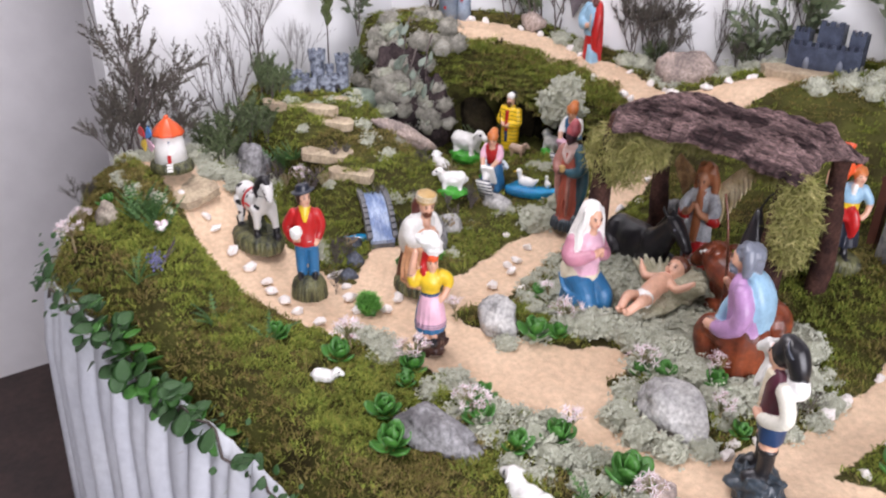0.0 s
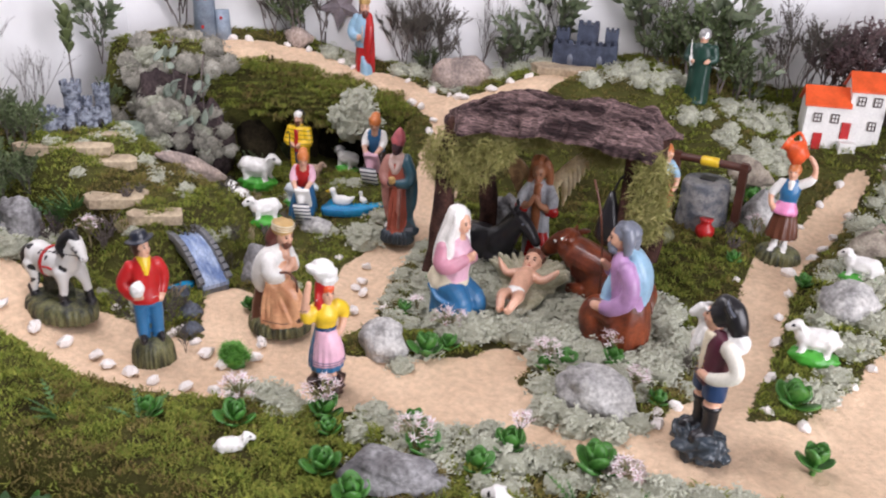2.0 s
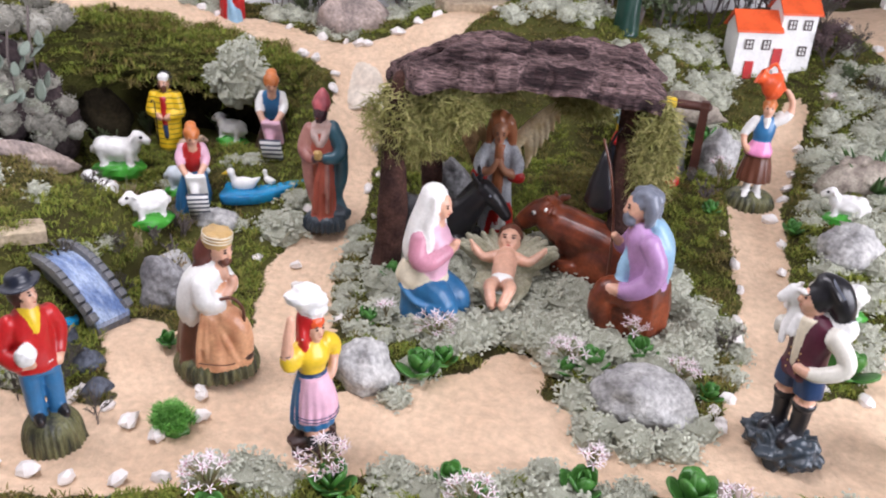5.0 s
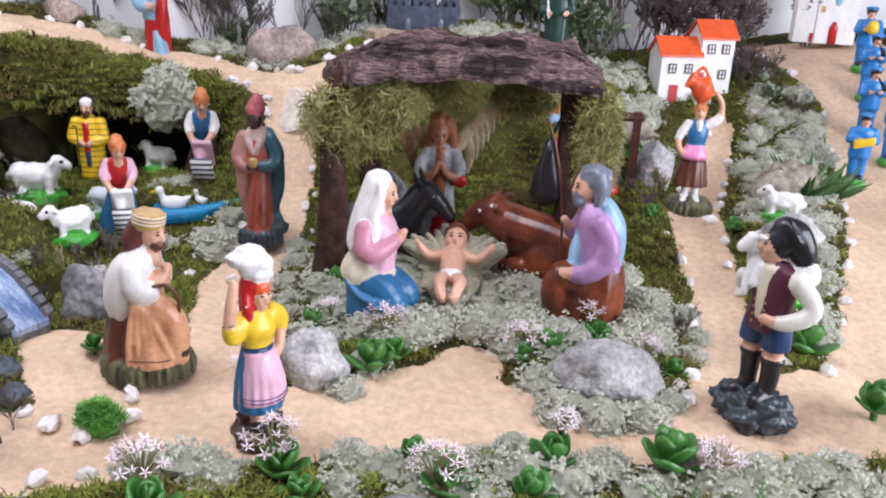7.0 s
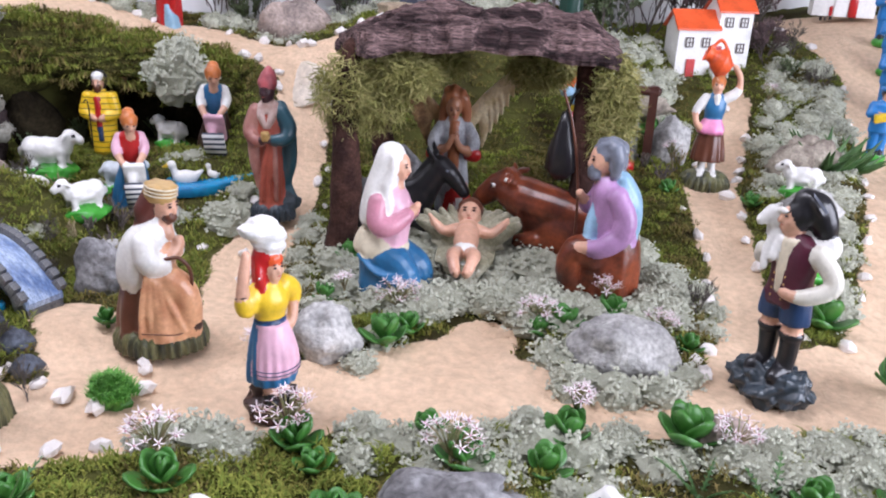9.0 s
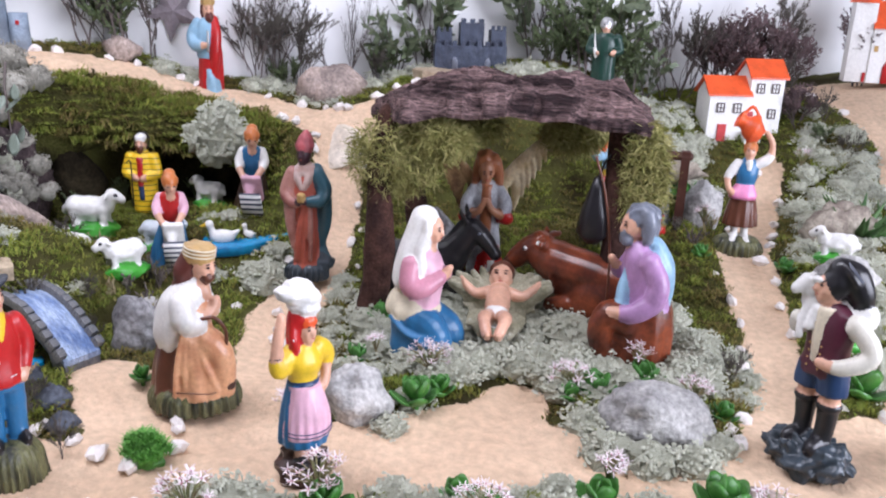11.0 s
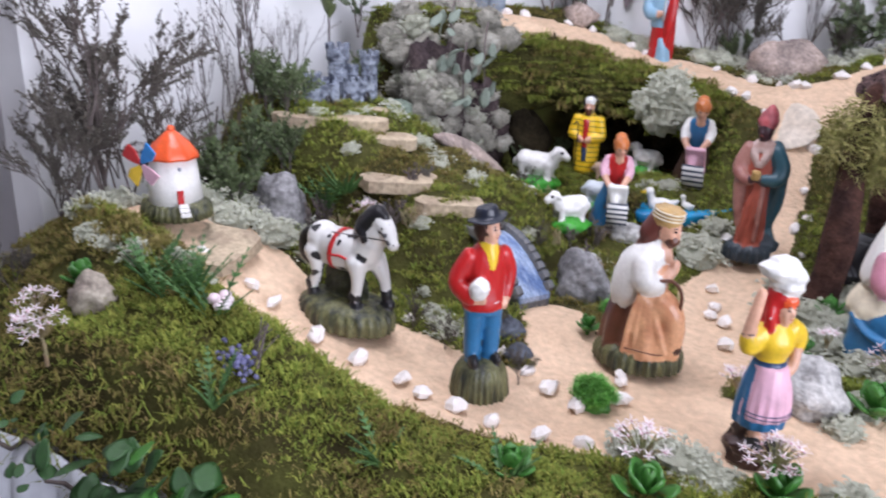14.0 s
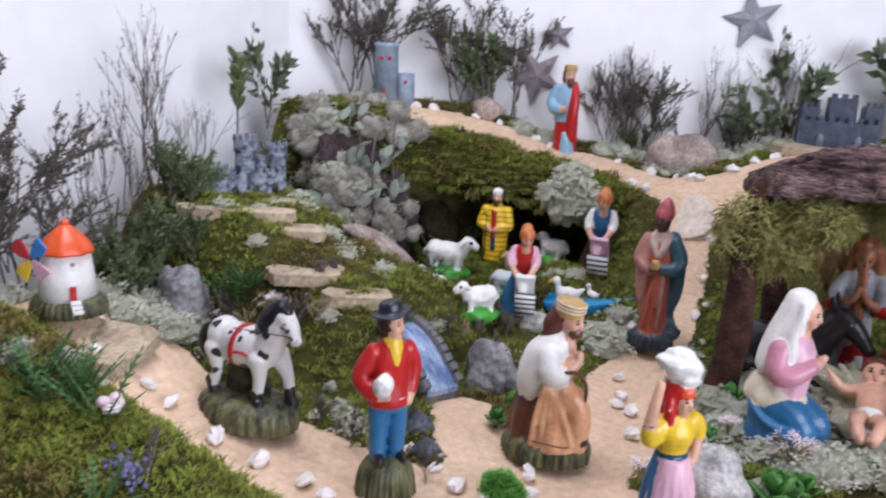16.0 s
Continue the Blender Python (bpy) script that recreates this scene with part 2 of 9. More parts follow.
def striped(name, a, b, scale, axis="Z", share=0.5):
    m = mat(name, a, 0.35, 0.08, 50, 0.1, 150)
    nt = m.node_tree
    tc = nt.nodes.new("ShaderNodeTexCoord")
    w = nt.nodes.new("ShaderNodeTexWave")
    w.bands_direction = axis
    w.inputs["Scale"].default_value, w.inputs["Distortion"].default_value = scale, 0.3
    nt.links.new(tc.outputs["Object"], w.inputs["Vector"])
    r = nt.nodes.new("ShaderNodeValToRGB")
    r.color_ramp.elements[0].position, r.color_ramp.elements[1].position = share, share + 0.1
    r.color_ramp.elements[0].color, r.color_ramp.elements[1].color = (*a, 1), (*b, 1)
    nt.links.new(w.outputs["Fac"], r.inputs["Fac"])
    nt.links.new(r.outputs["Color"], nt.nodes["Principled BSDF"].inputs["Base Color"])
    return m


PIEBALD = spotted("piebald_paint", (0.68, 0.67, 0.65), (0.025, 0.025, 0.028), 50, 0.628)
DAPPLE = spotted("dapple_paint", (0.66, 0.65, 0.63), (0.10, 0.10, 0.11), 90, 0.60)
STRIPES = striped("striped_board_paint", (0.75, 0.74, 0.72), (0.05, 0.06, 0.09), 38, "Z", 0.55)
YSTRIPE = striped("striped_coat_paint", (0.85, 0.55, 0.02), (0.20, 0.13, 0.02), 38, "Z", 0.88)


# ---- mesh helpers ----
def smooth_rows(rows, n):
    """Rows of numbers made smooth by a spline through them, n steps to each gap."""
    a = np.array(rows, float)
    a = np.vstack([2 * a[0] - a[1], a, 2 * a[-1] - a[-2]])
    out = []
    for i in range(1, len(a) - 2):
        p0, p1, p2, p3 = a[i - 1:i + 3]
        for k in range(n):
            t = k / n
            q = 0.5 * (2 * p1 + (p2 - p0) * t + (2 * p0 - 5 * p1 + 4 * p2 - p3) * t * t + (3 * p1 - p0 - 3 * p2 + p3) * t**3)
            out.append(q)
    out.append(a[-2])
    return [tuple(float(v) for v in np.where(np.arange(len(q)) >= 3, np.maximum(q, 0.0002), q)) for q in out]


class MB:
    """Gathers the faces of one mesh, with a material to each. fold: how deep cloth is creased."""

    fold = 0.0
    fine = None

    def __init__(self):
        self.v, self.f, self.m, self.mats = [], [], [], []

    def mi(self, material):
        if material not in self.mats:
            self.mats.append(material)
        return self.mats.index(material)

    def add(self, verts, faces, material):
        n, k = len(self.v), self.mi(material)
        self.v += [tuple(p) for p in verts]
        self.f += [tuple(i + n for i in q) for q in faces]
        self.m += [k] * len(faces)
        return self

    def rings(self, rings, material, cap=True):
        """Skin over rings of equally many points."""
        k, n = len(rings[0]), len(rings)
        faces = [(a * k + i, a * k + (i + 1) % k, (a + 1) * k + (i + 1) % k, (a + 1) * k + i) for a in range(n - 1) for i in range(k)]
        if cap:
            faces += [tuple(range(k))[::-1], tuple((n - 1) * k + i for i in range(k))]
        return self.add([p for r in rings for p in r], faces, material)

    def loft(self, sections, material, seg=18, pleat=0.0, folds=7, phase=0.0):
        """A body of rings lying level: (x, y, z, rx, ry) from below to above."""
        rings = []
        cloth = MB.fold
        if cloth and len(sections) > 2:
            sections, seg = smooth_rows(sections, 4), max(seg, 44)
        for n, (x, y, z, rx, ry) in enumerate(sections):
            fall = pleat * (1 - n / max(1, len(sections) - 1))
            ring = []
            for i in range(seg):
                a = 2 * math.pi * i / seg
                k = 1 + fall * math.sin(folds * a + phase)
                if cloth:
                    k += cloth * (noise.noise((math.cos(a) * 2.6 + x * 90, math.sin(a) * 2.6, z * 22)) + 0.6 * noise.noise((math.cos(a) * 5.5, math.sin(a) * 5.5, z * 45 + 9)))
                ring.append((x + rx * k * math.cos(a), y + ry * k * math.sin(a), z))
            rings.append(ring)
        return self.rings(rings, material)

    def tube(self, pts, radii, material, seg=8, flat=1.0):
        """A limb along points, with round ends."""
        pts = [Vector(p) for p in pts]
        if MB.fold and len(pts) > 2:
            rows = smooth_rows([(*p, r) for p, r in zip(pts, radii)], 4)
            pts = [Vector(q[:3]) for q in rows]
            radii = [q[3] * (1 + 1.6 * MB.fold * noise.noise(Vector(q[:3]) * 130)) for q in rows]
        rings, up = [], Vector((0.31, 0.87, 0.39))
        for i, p in enumerate(pts):
            d = (pts[min(i + 1, len(pts) - 1)] - pts[max(i - 1, 0)]).normalized()
            s = d.cross(up).normalized()
            u = s.cross(d)
            for off, k in (((-0.7, 0.45), (-0.35, 0.85), (0, 1)) if i == 0 else ((0, 1), (0.35, 0.85), (0.7, 0.45)) if i == len(pts) - 1 else ((0, 1),)):
                c = p + d * off * radii[i]
                rings.append([c + (s * math.cos(2 * math.pi * j / seg) + u * flat * math.sin(2 * math.pi * j / seg)) * radii[i] * k for j in range(seg)])
        return self.rings(rings, material)

    def ball(self, c, r, material, seg=14, rows=9, rot=None, rough=0.0, seed=0):
        r = (r, r, r) if not hasattr(r, "__len__") else r
        rot = rot or Matrix.Identity(3)
        rings = []
        for i in range(rows + 1):
            a = math.pi * (i + 0.02 if i == 0 else i - 0.02 if i == rows else i) / rows
            ring = []
            for j in range(seg):
                b = 2 * math.pi * j / seg
                q = Vector((math.sin(a) * math.cos(b), math.sin(a) * math.sin(b), -math.cos(a)))
                k = 1 + rough * noise.noise(q * 2.3 + Vector((seed * 7.1, seed * 3.3, 0)))
                ring.append(Vector(c) + rot @ Vector((q.x * r[0] * k, q.y * r[1] * k, q.z * r[2] * k)))
            rings.append(ring)
        return self.rings(rings, material)

    def box(self, c, s, material, m=None, top=1.0):
        """A block; top: how much its upper face is drawn in."""
        v = []
        for z in (-0.5, 0.5):
            k = top if z > 0 else 1
            v += [Vector((x * s[0] * k, y * s[1] * k, z * s[2])) for x, y in ((-0.5, -0.5), (0.5, -0.5), (0.5, 0.5), (-0.5, 0.5))]
        m = m or Matrix.Identity(3)
        return self.add([Vector(c) + m @ p for p in v], [(3, 2, 1, 0), (4, 5, 6, 7), (0, 1, 5, 4), (1, 2, 6, 5), (2, 3, 7, 6), (3, 0, 4, 7)], material)

    def mesh(self, name, smooth=True):
        me = bpy.data.meshes.new(name)
        me.from_pydata(self.v, [], self.f)
        for m in self.mats:
            me.materials.append(m)
        me.polygons.foreach_set("material_index", self.m)
        me.polygons.foreach_set("use_smooth", [smooth] * len(self.f))
        me.update()
        return me

    def thing(self, name, label, category, m=None, group="", kind="", smooth=True, scale=1.0):
        ob = new(name, self.mesh(name, smooth))
        ob.matrix_world = (m or Matrix.Identity(4)) @ Matrix.Diagonal((scale, scale, scale, 1))
        return tagged(ob, label, category, group, kind)

    def part(self, name, parent, label="", smooth=True, m=None):
        ob = new(name, self.mesh(name, smooth))
        ob.parent = parent
        if m is not None:
            ob.matrix_basis = m
        return tagged(ob, label)


def empty(name, label, category, m, group="", kind=""):
    ob = new(name)
    ob.matrix_world = m
    return tagged(ob, label, category, group, kind)


def S(a, b, v):
    t = min(1.0, max(0.0, (v - a) / (b - a)))
    return t * t * (3 - 2 * t)


# ---- the lie of the land ----
LX = [-1.1, -0.82, -0.74, -0.60, -0.46, -0.38, -0.2, 0.0, 0.1, 0.2, 0.3, 1.2]
LY = [0.06, 0.12, 0.26, 0.40, 0.40, 0.31, 0.43, 0.50, 0.52, 0.57, 0.66, 0.72]
LW = [0.05, 0.05, 0.04, 0.03, 0.05, 0.14, 0.11, 0.09, 0.10, 0.14, 0.24, 0.30]
LT = [0.25, 0.262, 0.255, 0.205, 0.185, 0.17, 0.23, 0.24, 0.20, 0.17, 0.185, 0.27]


def land(x, y):
    h = -0.027 + 0.052 * S(0.0, 0.34, y) - 0.035 * S(-0.40, -0.60, y)
    h += 0.105 * math.exp(-((x + 0.79) ** 2 + (y + 0.40) ** 2) / (2 * 0.125**2)) * S(-0.60, -0.43, y)
    h += 0.062 * S(-0.34, -0.52, x) * S(-0.425, -0.50, y) * S(-1.0, -0.6, x) + 0.02 * S(-0.1, -0.3, x) * S(-0.42, -0.48, y)
    hill = (0.085 * S(-0.46, -0.57, x) + 0.070 * S(-0.58, -0.82, x)) * S(-0.25, -0.14, y) * S(0.11, -0.01, y)
    h = max(h, h * 0.5 + hill) if hill > 0.004 else h
    yc, w, t = np.interp(x, LX, LY), np.interp(x, LX, LW), np.interp(x, LX, LT)
    k = S(yc - w, yc + w, y)
    h = h * (1 - k) + t * k
    h += 0.034 * math.exp(-((x + 0.42) ** 2 + (y - 0.19) ** 2) / (2 * 0.085**2)) * (1 - k)
    h += 0.024 * math.exp(-((x + 0.397) ** 2 + (y + 0.182) ** 2) / (2 * 0.034**2))
    return h + 0.006 * noise.noise((x * 9, y * 9, 1.7))


# sand paths: points (x, y, half width)
PATHS = [
    [(-0.84, -0.40, 0.05), (-0.70, -0.375, 0.05), (-0.58, -0.375, 0.062), (-0.46, -0.36, 0.07), (-0.34, -0.35, 0.06), (-0.24, -0.29, 0.07), (-0.12, -0.255, 0.062), (0.0, -0.20, 0.08), (0.14, -0.215, 0.05), (0.26, -0.19, 0.05), (0.40, -0.13, 0.08), (0.60, -0.10, 0.13), (0.8, -0.1, 0.2)],
    [(-0.40, -0.17, 0.032), (-0.34, -0.23, 0.045), (-0.27, -0.27, 0.05)],
    [(-0.25, -0.24, 0.05), (-0.235, -0.10, 0.05), (-0.28, 0.03, 0.045), (-0.27, 0.16, 0.035), (-0.30, 0.28, 0.04), (-0.32, 0.40, 0.04), (-0.40, 0.44, 0.035), (-0.52, 0.46, 0.035), (-0.64, 0.41, 0.035), (-0.73, 0.34, 0.03), (-0.80, 0.26, 0.03)],
]
PATHS += [
    [(-0.33, 0.40, 0.04), (-0.24, 0.46, 0.035), (-0.18, 0.56, 0.035), (-0.17, 0.64, 0.05)],
    [(0.02, -0.20, 0.05), (0.03, -0.10, 0.035)],
    [(0.28, -0.19, 0.05), (0.312, -0.05, 0.035), (0.318, 0.10, 0.034), (0.315, 0.24, 0.036), (0.318, 0.36, 0.038), (0.350, 0.47, 0.032), (0.380, 0.58, 0.027), (0.400, 0.65, 0.018)],
    [(0.45, -0.10, 0.06), (0.52, 0.08, 0.06), (0.60, 0.30, 0.07), (0.66, 0.50, 0.09), (0.70, 0.75, 0.12), (0.62, 0.95, 0.14), (0.5, 0.98, 0.08)],
]


def sand_at(x, y):
    """How far inside a sand path a place lies, in metres; below 0 outside."""
    best = -1.0
    for p in PATHS:
        for (x0, y0, w0), (x1, y1, w1) in zip(p, p[1:]):
            dx, dy = x1 - x0, y1 - y0
            t = min(1.0, max(0.0, ((x - x0) * dx + (y - y0) * dy) / (dx * dx + dy * dy)))
            best = max(best, w0 + (w1 - w0) * t - math.hypot(x - x0 - dx * t, y - y0 - dy * t))
    return best + 0.008 * noise.noise((x * 22, y * 22, 4.0))


def front_edge(x):
    return -0.545 - 0.09 * S(0.0, -0.72, x) + 0.07 * S(-0.74, -0.93, x)


WALL_C, WALL_K = (-1.06, 0.275), 0.55


def wall_y(x):
    return WALL_C[1] + WALL_K * (x - WALL_C[0])


def build_ground():
    """One sheet with steps of 1 cm; the sand is marked by an attribute."""
    step = 0.011
    xs = [-0.95 + step * i for i in range(int(2.1 / step))]
    ys = [-0.70 + step * j for j in range(int(1.95 / step))]
    ids, v, f, sand = {}, [], [], []
    for i, x in enumerate(xs):
        for j, y in enumerate(ys):
            if y < front_edge(x) - 0.006 or y > wall_y(x) + 0.02 or x < -1.03:
                continue
            d = sand_at(x, y)
            z = land(x, y)
            if d < 0:
                z += 0.006 * S(0, -0.03, d) * (1 + noise.noise((x * 40, y * 40, 0)))
            else:
                z -= 0.004 * S(0, 0.03, d) - 0.0025 * noise.noise((x * 30, y * 30, 3)) - 0.0015 * noise.noise((x * 90, y * 90, 3))
            z -= 0.075 * S(front_edge(x) + 0.055, front_edge(x), y)
            ids[i, j] = len(v)
            v.append((x, y, z))
            sand.append(S(-0.006, 0.006, d))
    for (i, j), a in ids.items():
        q = (a, ids.get((i + 1, j)), ids.get((i + 1, j + 1)), ids.get((i, j + 1)))
        if None not in q:
            f.append(q)
    me = bpy.data.meshes.new("ground")
    me.from_pydata(v, [], f)
    me.polygons.foreach_set("use_smooth", [True] * len(f))
    at = me.attributes.new("sand", "FLOAT", "POINT")
    at.data.foreach_set("value", sand)
    me.materials.append(ground_material())
    return tagged(new("ground", me), "moss and pale sand paths covering the display table", "ground", kind="structure")


def ground_material():
    m = mat("ground_moss_and_sand", (0.72, 0.53, 0.37), 0.95, 0.16, 16, 0.6, 240, c2=(0.665, 0.48, 0.33), spec=0.1)
    nt = m.node_tree
    N, K = nt.nodes, nt.links
    b = N["Principled BSDF"]
    sandcol = b.inputs["Base Color"].links[0].from_socket
    tc = N.new("ShaderNodeTexCoord")
    n = N.new("ShaderNodeTexNoise")
    n.inputs["Scale"].default_value, n.inputs["Detail"].default_value = 14, 8
    K.new(tc.outputs["Object"], n.inputs["Vector"])
    r = N.new("ShaderNodeValToRGB")
    r.color_ramp.elements[0].color, r.color_ramp.elements[1].color = (0.036, 0.030, 0.012, 1), (0.080, 0.082, 0.022, 1)
    r.color_ramp.elements[0].position, r.color_ramp.elements[1].position = 0.35, 0.65
    K.new(n.outputs["Fac"], r.inputs["Fac"])
    a = N.new("ShaderNodeAttribute")
    a.attribute_name = "sand"
    n2 = N.new("ShaderNodeTexNoise")
    n2.inputs["Scale"].default_value = 130
    K.new(tc.outputs["Object"], n2.inputs["Vector"])
    ad = N.new("ShaderNodeMath")
    ad.operation = "ADD"
    K.new(a.outputs["Fac"], ad.inputs[0])
    K.new(n2.outputs["Fac"], ad.inputs[1])
    st = N.new("ShaderNodeMapRange")
    st.inputs["From Min"].default_value, st.inputs["From Max"].default_value = 0.93, 1.07
    K.new(ad.outputs[0], st.inputs["Value"])
    mx = N.new("ShaderNodeMix")
    mx.data_type = "RGBA"
    K.new(st.outputs["Result"], mx.inputs["Factor"])
    K.new(r.outputs["Color"], mx.inputs["A"])
    K.new(sandcol, mx.inputs["B"])
    K.new(mx.outputs["Result"], b.inputs["Base Color"])
    return m


build_ground()


def build_room():
    def slab(name, label, pts, z0, z1, material, thick, cat="wall"):
        """An upright wall along points of the plan, with its thickness to the right of the way."""
        mb = MB()
        P = [Vector((x, y, 0)) for x, y in pts]
        off = []
        for i, p in enumerate(P):
            d = (P[min(i + 1, len(P) - 1)] - P[max(i - 1, 0)]).normalized()
            off.append(p + Vector((-d.y, d.x, 0)) * thick)
        for i in range(len(P) - 1):
            a, b, c, d = P[i], P[i + 1], off[i + 1], off[i]
            v = [Vector((*q.xy, z)) for z in (z0, z1) for q in (a, b, c, d)]
            mb.add(v, [(3, 2, 1, 0), (4, 5, 6, 7), (0, 1, 5, 4), (1, 2, 6, 5), (2, 3, 7, 6), (3, 0, 4, 7)], material)
        return mb.thing(name, label, cat, kind="structure", smooth=False)

    z0, z1 = -0.85, 1.70
    slab("wall_1", "white painted wall behind the display", [(-1.005, -0.43), WALL_C, (2.3, wall_y(2.3))], z0, z1, PLASTER, 0.06)
    slab("wall_2", "plain grey side wall of the room", [(-1.77, -3.4), (-1.77, 0.6)], z0, z1, GWALL, 0.1)
    # unseen wall on the right, with an opening added for the side light
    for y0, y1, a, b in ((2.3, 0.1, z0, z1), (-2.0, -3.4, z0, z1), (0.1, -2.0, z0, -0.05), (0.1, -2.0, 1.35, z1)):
        slab("wall_3", "unseen wall, darkened against bounce light, with added window opening", [(2.3, y0), (2.3, y1)], a, b, DIMBOUNCE, 0.1)
    slab("wall_5", "plain grey wall of the room", [(-1.77, 0.6), (-1.1, 0.6)], z0, z1, GWALL, 0.1)
    slab("wall_4", "unseen room wall, darkened against bounce light", [(2.3, -3.4), (-1.77, -3.4)], z0, z1, DIMBOUNCE, 0.1)
    mb = MB().box((0.25, -0.8, z0 - 0.05), (4.6, 6.6, 0.1), FLOORM)
    mb.thing("floor", "dark brown floor under the table", "floor", kind="structure", smooth=False)
    mb = MB().box((0.25, -0.8, z1 + 0.05), (4.6, 6.6, 0.1), DIMBOUNCE)
    mb.thing("ceiling", "unseen ceiling, darkened against bounce light", "ceiling", kind="structure", smooth=False)


build_room()


def build_table():
    tb = MB().box((0.12, -0.01, -0.095), (1.9, 1.0, 0.03), LOG)
    t = tb.thing("display_table", "long table under the moss, hidden by cloth", "table", smooth=False)
    for x, y in ((-0.72, -0.42), (0.95, -0.42), (-0.72, 0.35), (0.95, 0.40)):
        MB().box((x, y, -0.48), (0.05, 0.05, 0.74), LOG).part("leg", t, smooth=False)
    # pleated cloth round the front and the left end
    mb = MB()
    line = [(-0.915, -0.40), (-0.925, -0.52)] + [(-0.90 + 0.05 * i, 0) for i in range(40)]
    pts = []
    for k, (x, y) in enumerate(line):
        pts.append(Vector((x, y if k < 2 else front_edge(x) + 0.004, 0)))
    fine = []
    for a, b in zip(pts, pts[1:]):
        n = 14
        for i in range(n):
            fine.append(a.lerp(b, i / n))
    run, rows = 0.0, []
    for i, p in enumerate(fine):
        d = (fine[min(i + 1, len(fine) - 1)] - fine[max(i - 1, 0)]).normalized()
        nrm = Vector((d.y, -d.x, 0))
        run += 0.05 / 14
        col = []
        zt = max(-0.080, land(p.x, p.y + 0.01) - 0.075)
        for z, k in ((zt, 0.15), (zt - 0.03, 0.5), (-0.2, 0.9), (-0.45, 1.1), (-0.83, 1.35)):
            ph = run * 2 * math.pi / 0.056 + 1.3 * math.sin(run * 9) + 0.8 * math.sin(run * 23)
            w = 0.008 * (abs(math.sin(ph / 2)) ** 0.8 * 2 - 1) + 0.004 * math.sin(run * 61)
            col.append((p + nrm * (w * k + 0.012 + 0.03 * (k - 0.15))).to_tuple()[:2] + (z,))
        rows.append(col)
    v = [q for c in rows for q in c]
    f = [(i * 5 + j, i * 5 + j + 1, (i + 1) * 5 + j + 1, (i + 1) * 5 + j) for i in range(len(rows) - 1) for j in range(4)]
    mb.add(v, f, CLOTH)
    ob = mb.thing("table_skirt", "white pleated cloth hanging round the display table", "tablecloth")
    so = ob.modifiers.new("thickness", "SOLIDIFY")
    so.thickness = 0.002


build_table()


# ---- figurines: each one cast plaster piece ----
MB.fold = 0.045


def cast(mb, voxel=0.0014, soft=3, lump=0.0, lscale=150.0):
    """Fuses the pieces of a figure into one skin, as plaster from a mould, and paints it by the piece below."""
    tmp = new("cast", mb.mesh("cast"))
    fuse = tmp.modifiers.new("fuse", "REMESH")
    fuse.mode, fuse.voxel_size, fuse.adaptivity = "VOXEL", voxel * 1.15, 0.0
    bpy.context.view_layer.update()
    me = bpy.data.meshes.new_from_object(tmp.evaluated_get(bpy.context.evaluated_depsgraph_get()))
    old = tmp.data
    bpy.data.objects.remove(tmp)
    bpy.data.meshes.remove(old)
    n = len(me.vertices)
    co = np.empty(n * 3)
    me.vertices.foreach_get("co", co)
    co = co.reshape(-1, 3)
    ed = np.empty(len(me.edges) * 2, dtype=np.int64)
    me.edges.foreach_get("vertices", ed)
    ed = ed.reshape(-1, 2)
    deg = np.maximum(1, np.bincount(ed.ravel(), minlength=n))[:, None]
    for _ in range(soft):
        acc = np.zeros((n, 3))
        np.add.at(acc, ed[:, 0], co[ed[:, 1]])
        np.add.at(acc, ed[:, 1], co[ed[:, 0]])
        co = co * 0.4 + acc / deg * 0.6
    if lump:
        nor = np.empty(n * 3)
        me.vertices.foreach_get("normal", nor)
        k = np.array([noise.noise(Vector(p) * lscale) for p in co])
        co = co + nor.reshape(-1, 3) * (k * lump)[:, None]
    faces = [tuple(p.vertices) for p in me.polygons]
    bpy.data.meshes.remove(me)
    tree = BVHTree.FromPolygons(mb.v, mb.f)
    mats = []
    for f in faces:
        c = Vector(co[list(f)].mean(axis=0))
        near = tree.find_nearest(c)
        best, far = near[2], near[3] + 0.0008
        for hit in tree.find_nearest_range(c, far):
            best = max(best, hit[2])
        mats.append(mb.m[best])
    out = MB()
    out.v, out.f, out.m, out.mats = [tuple(p) for p in co], faces, mats, list(mb.mats)
    if mb.fine:
        for q, k in zip(mb.fine.f, mb.fine.m):
            out.f.append(tuple(i + len(co) for i in q))
            out.m.append(out.mi(mb.fine.mats[k]))
        out.v += mb.fine.v
    return out


def fine(mb):
    """The small painted touches of a figure, laid on after the casting."""
    if not mb.fine:
        mb.fine = MB()
    return mb.fine


def base_mound(mb, rx, ry, h, material, ribs=0.06, n=17):
    mb.loft([(0, 0, -0.012, rx * 1.02, ry * 1.02), (0, 0, 0.0, rx * 1.03, ry * 1.03), (0, 0, h * 0.45, rx * 0.98, ry * 0.98), (0, 0, h * 0.8, rx * 0.82, ry * 0.82), (0, 0, h, rx * 0.5, ry * 0.5)], material, 132, ribs * 1.6, n + 12)


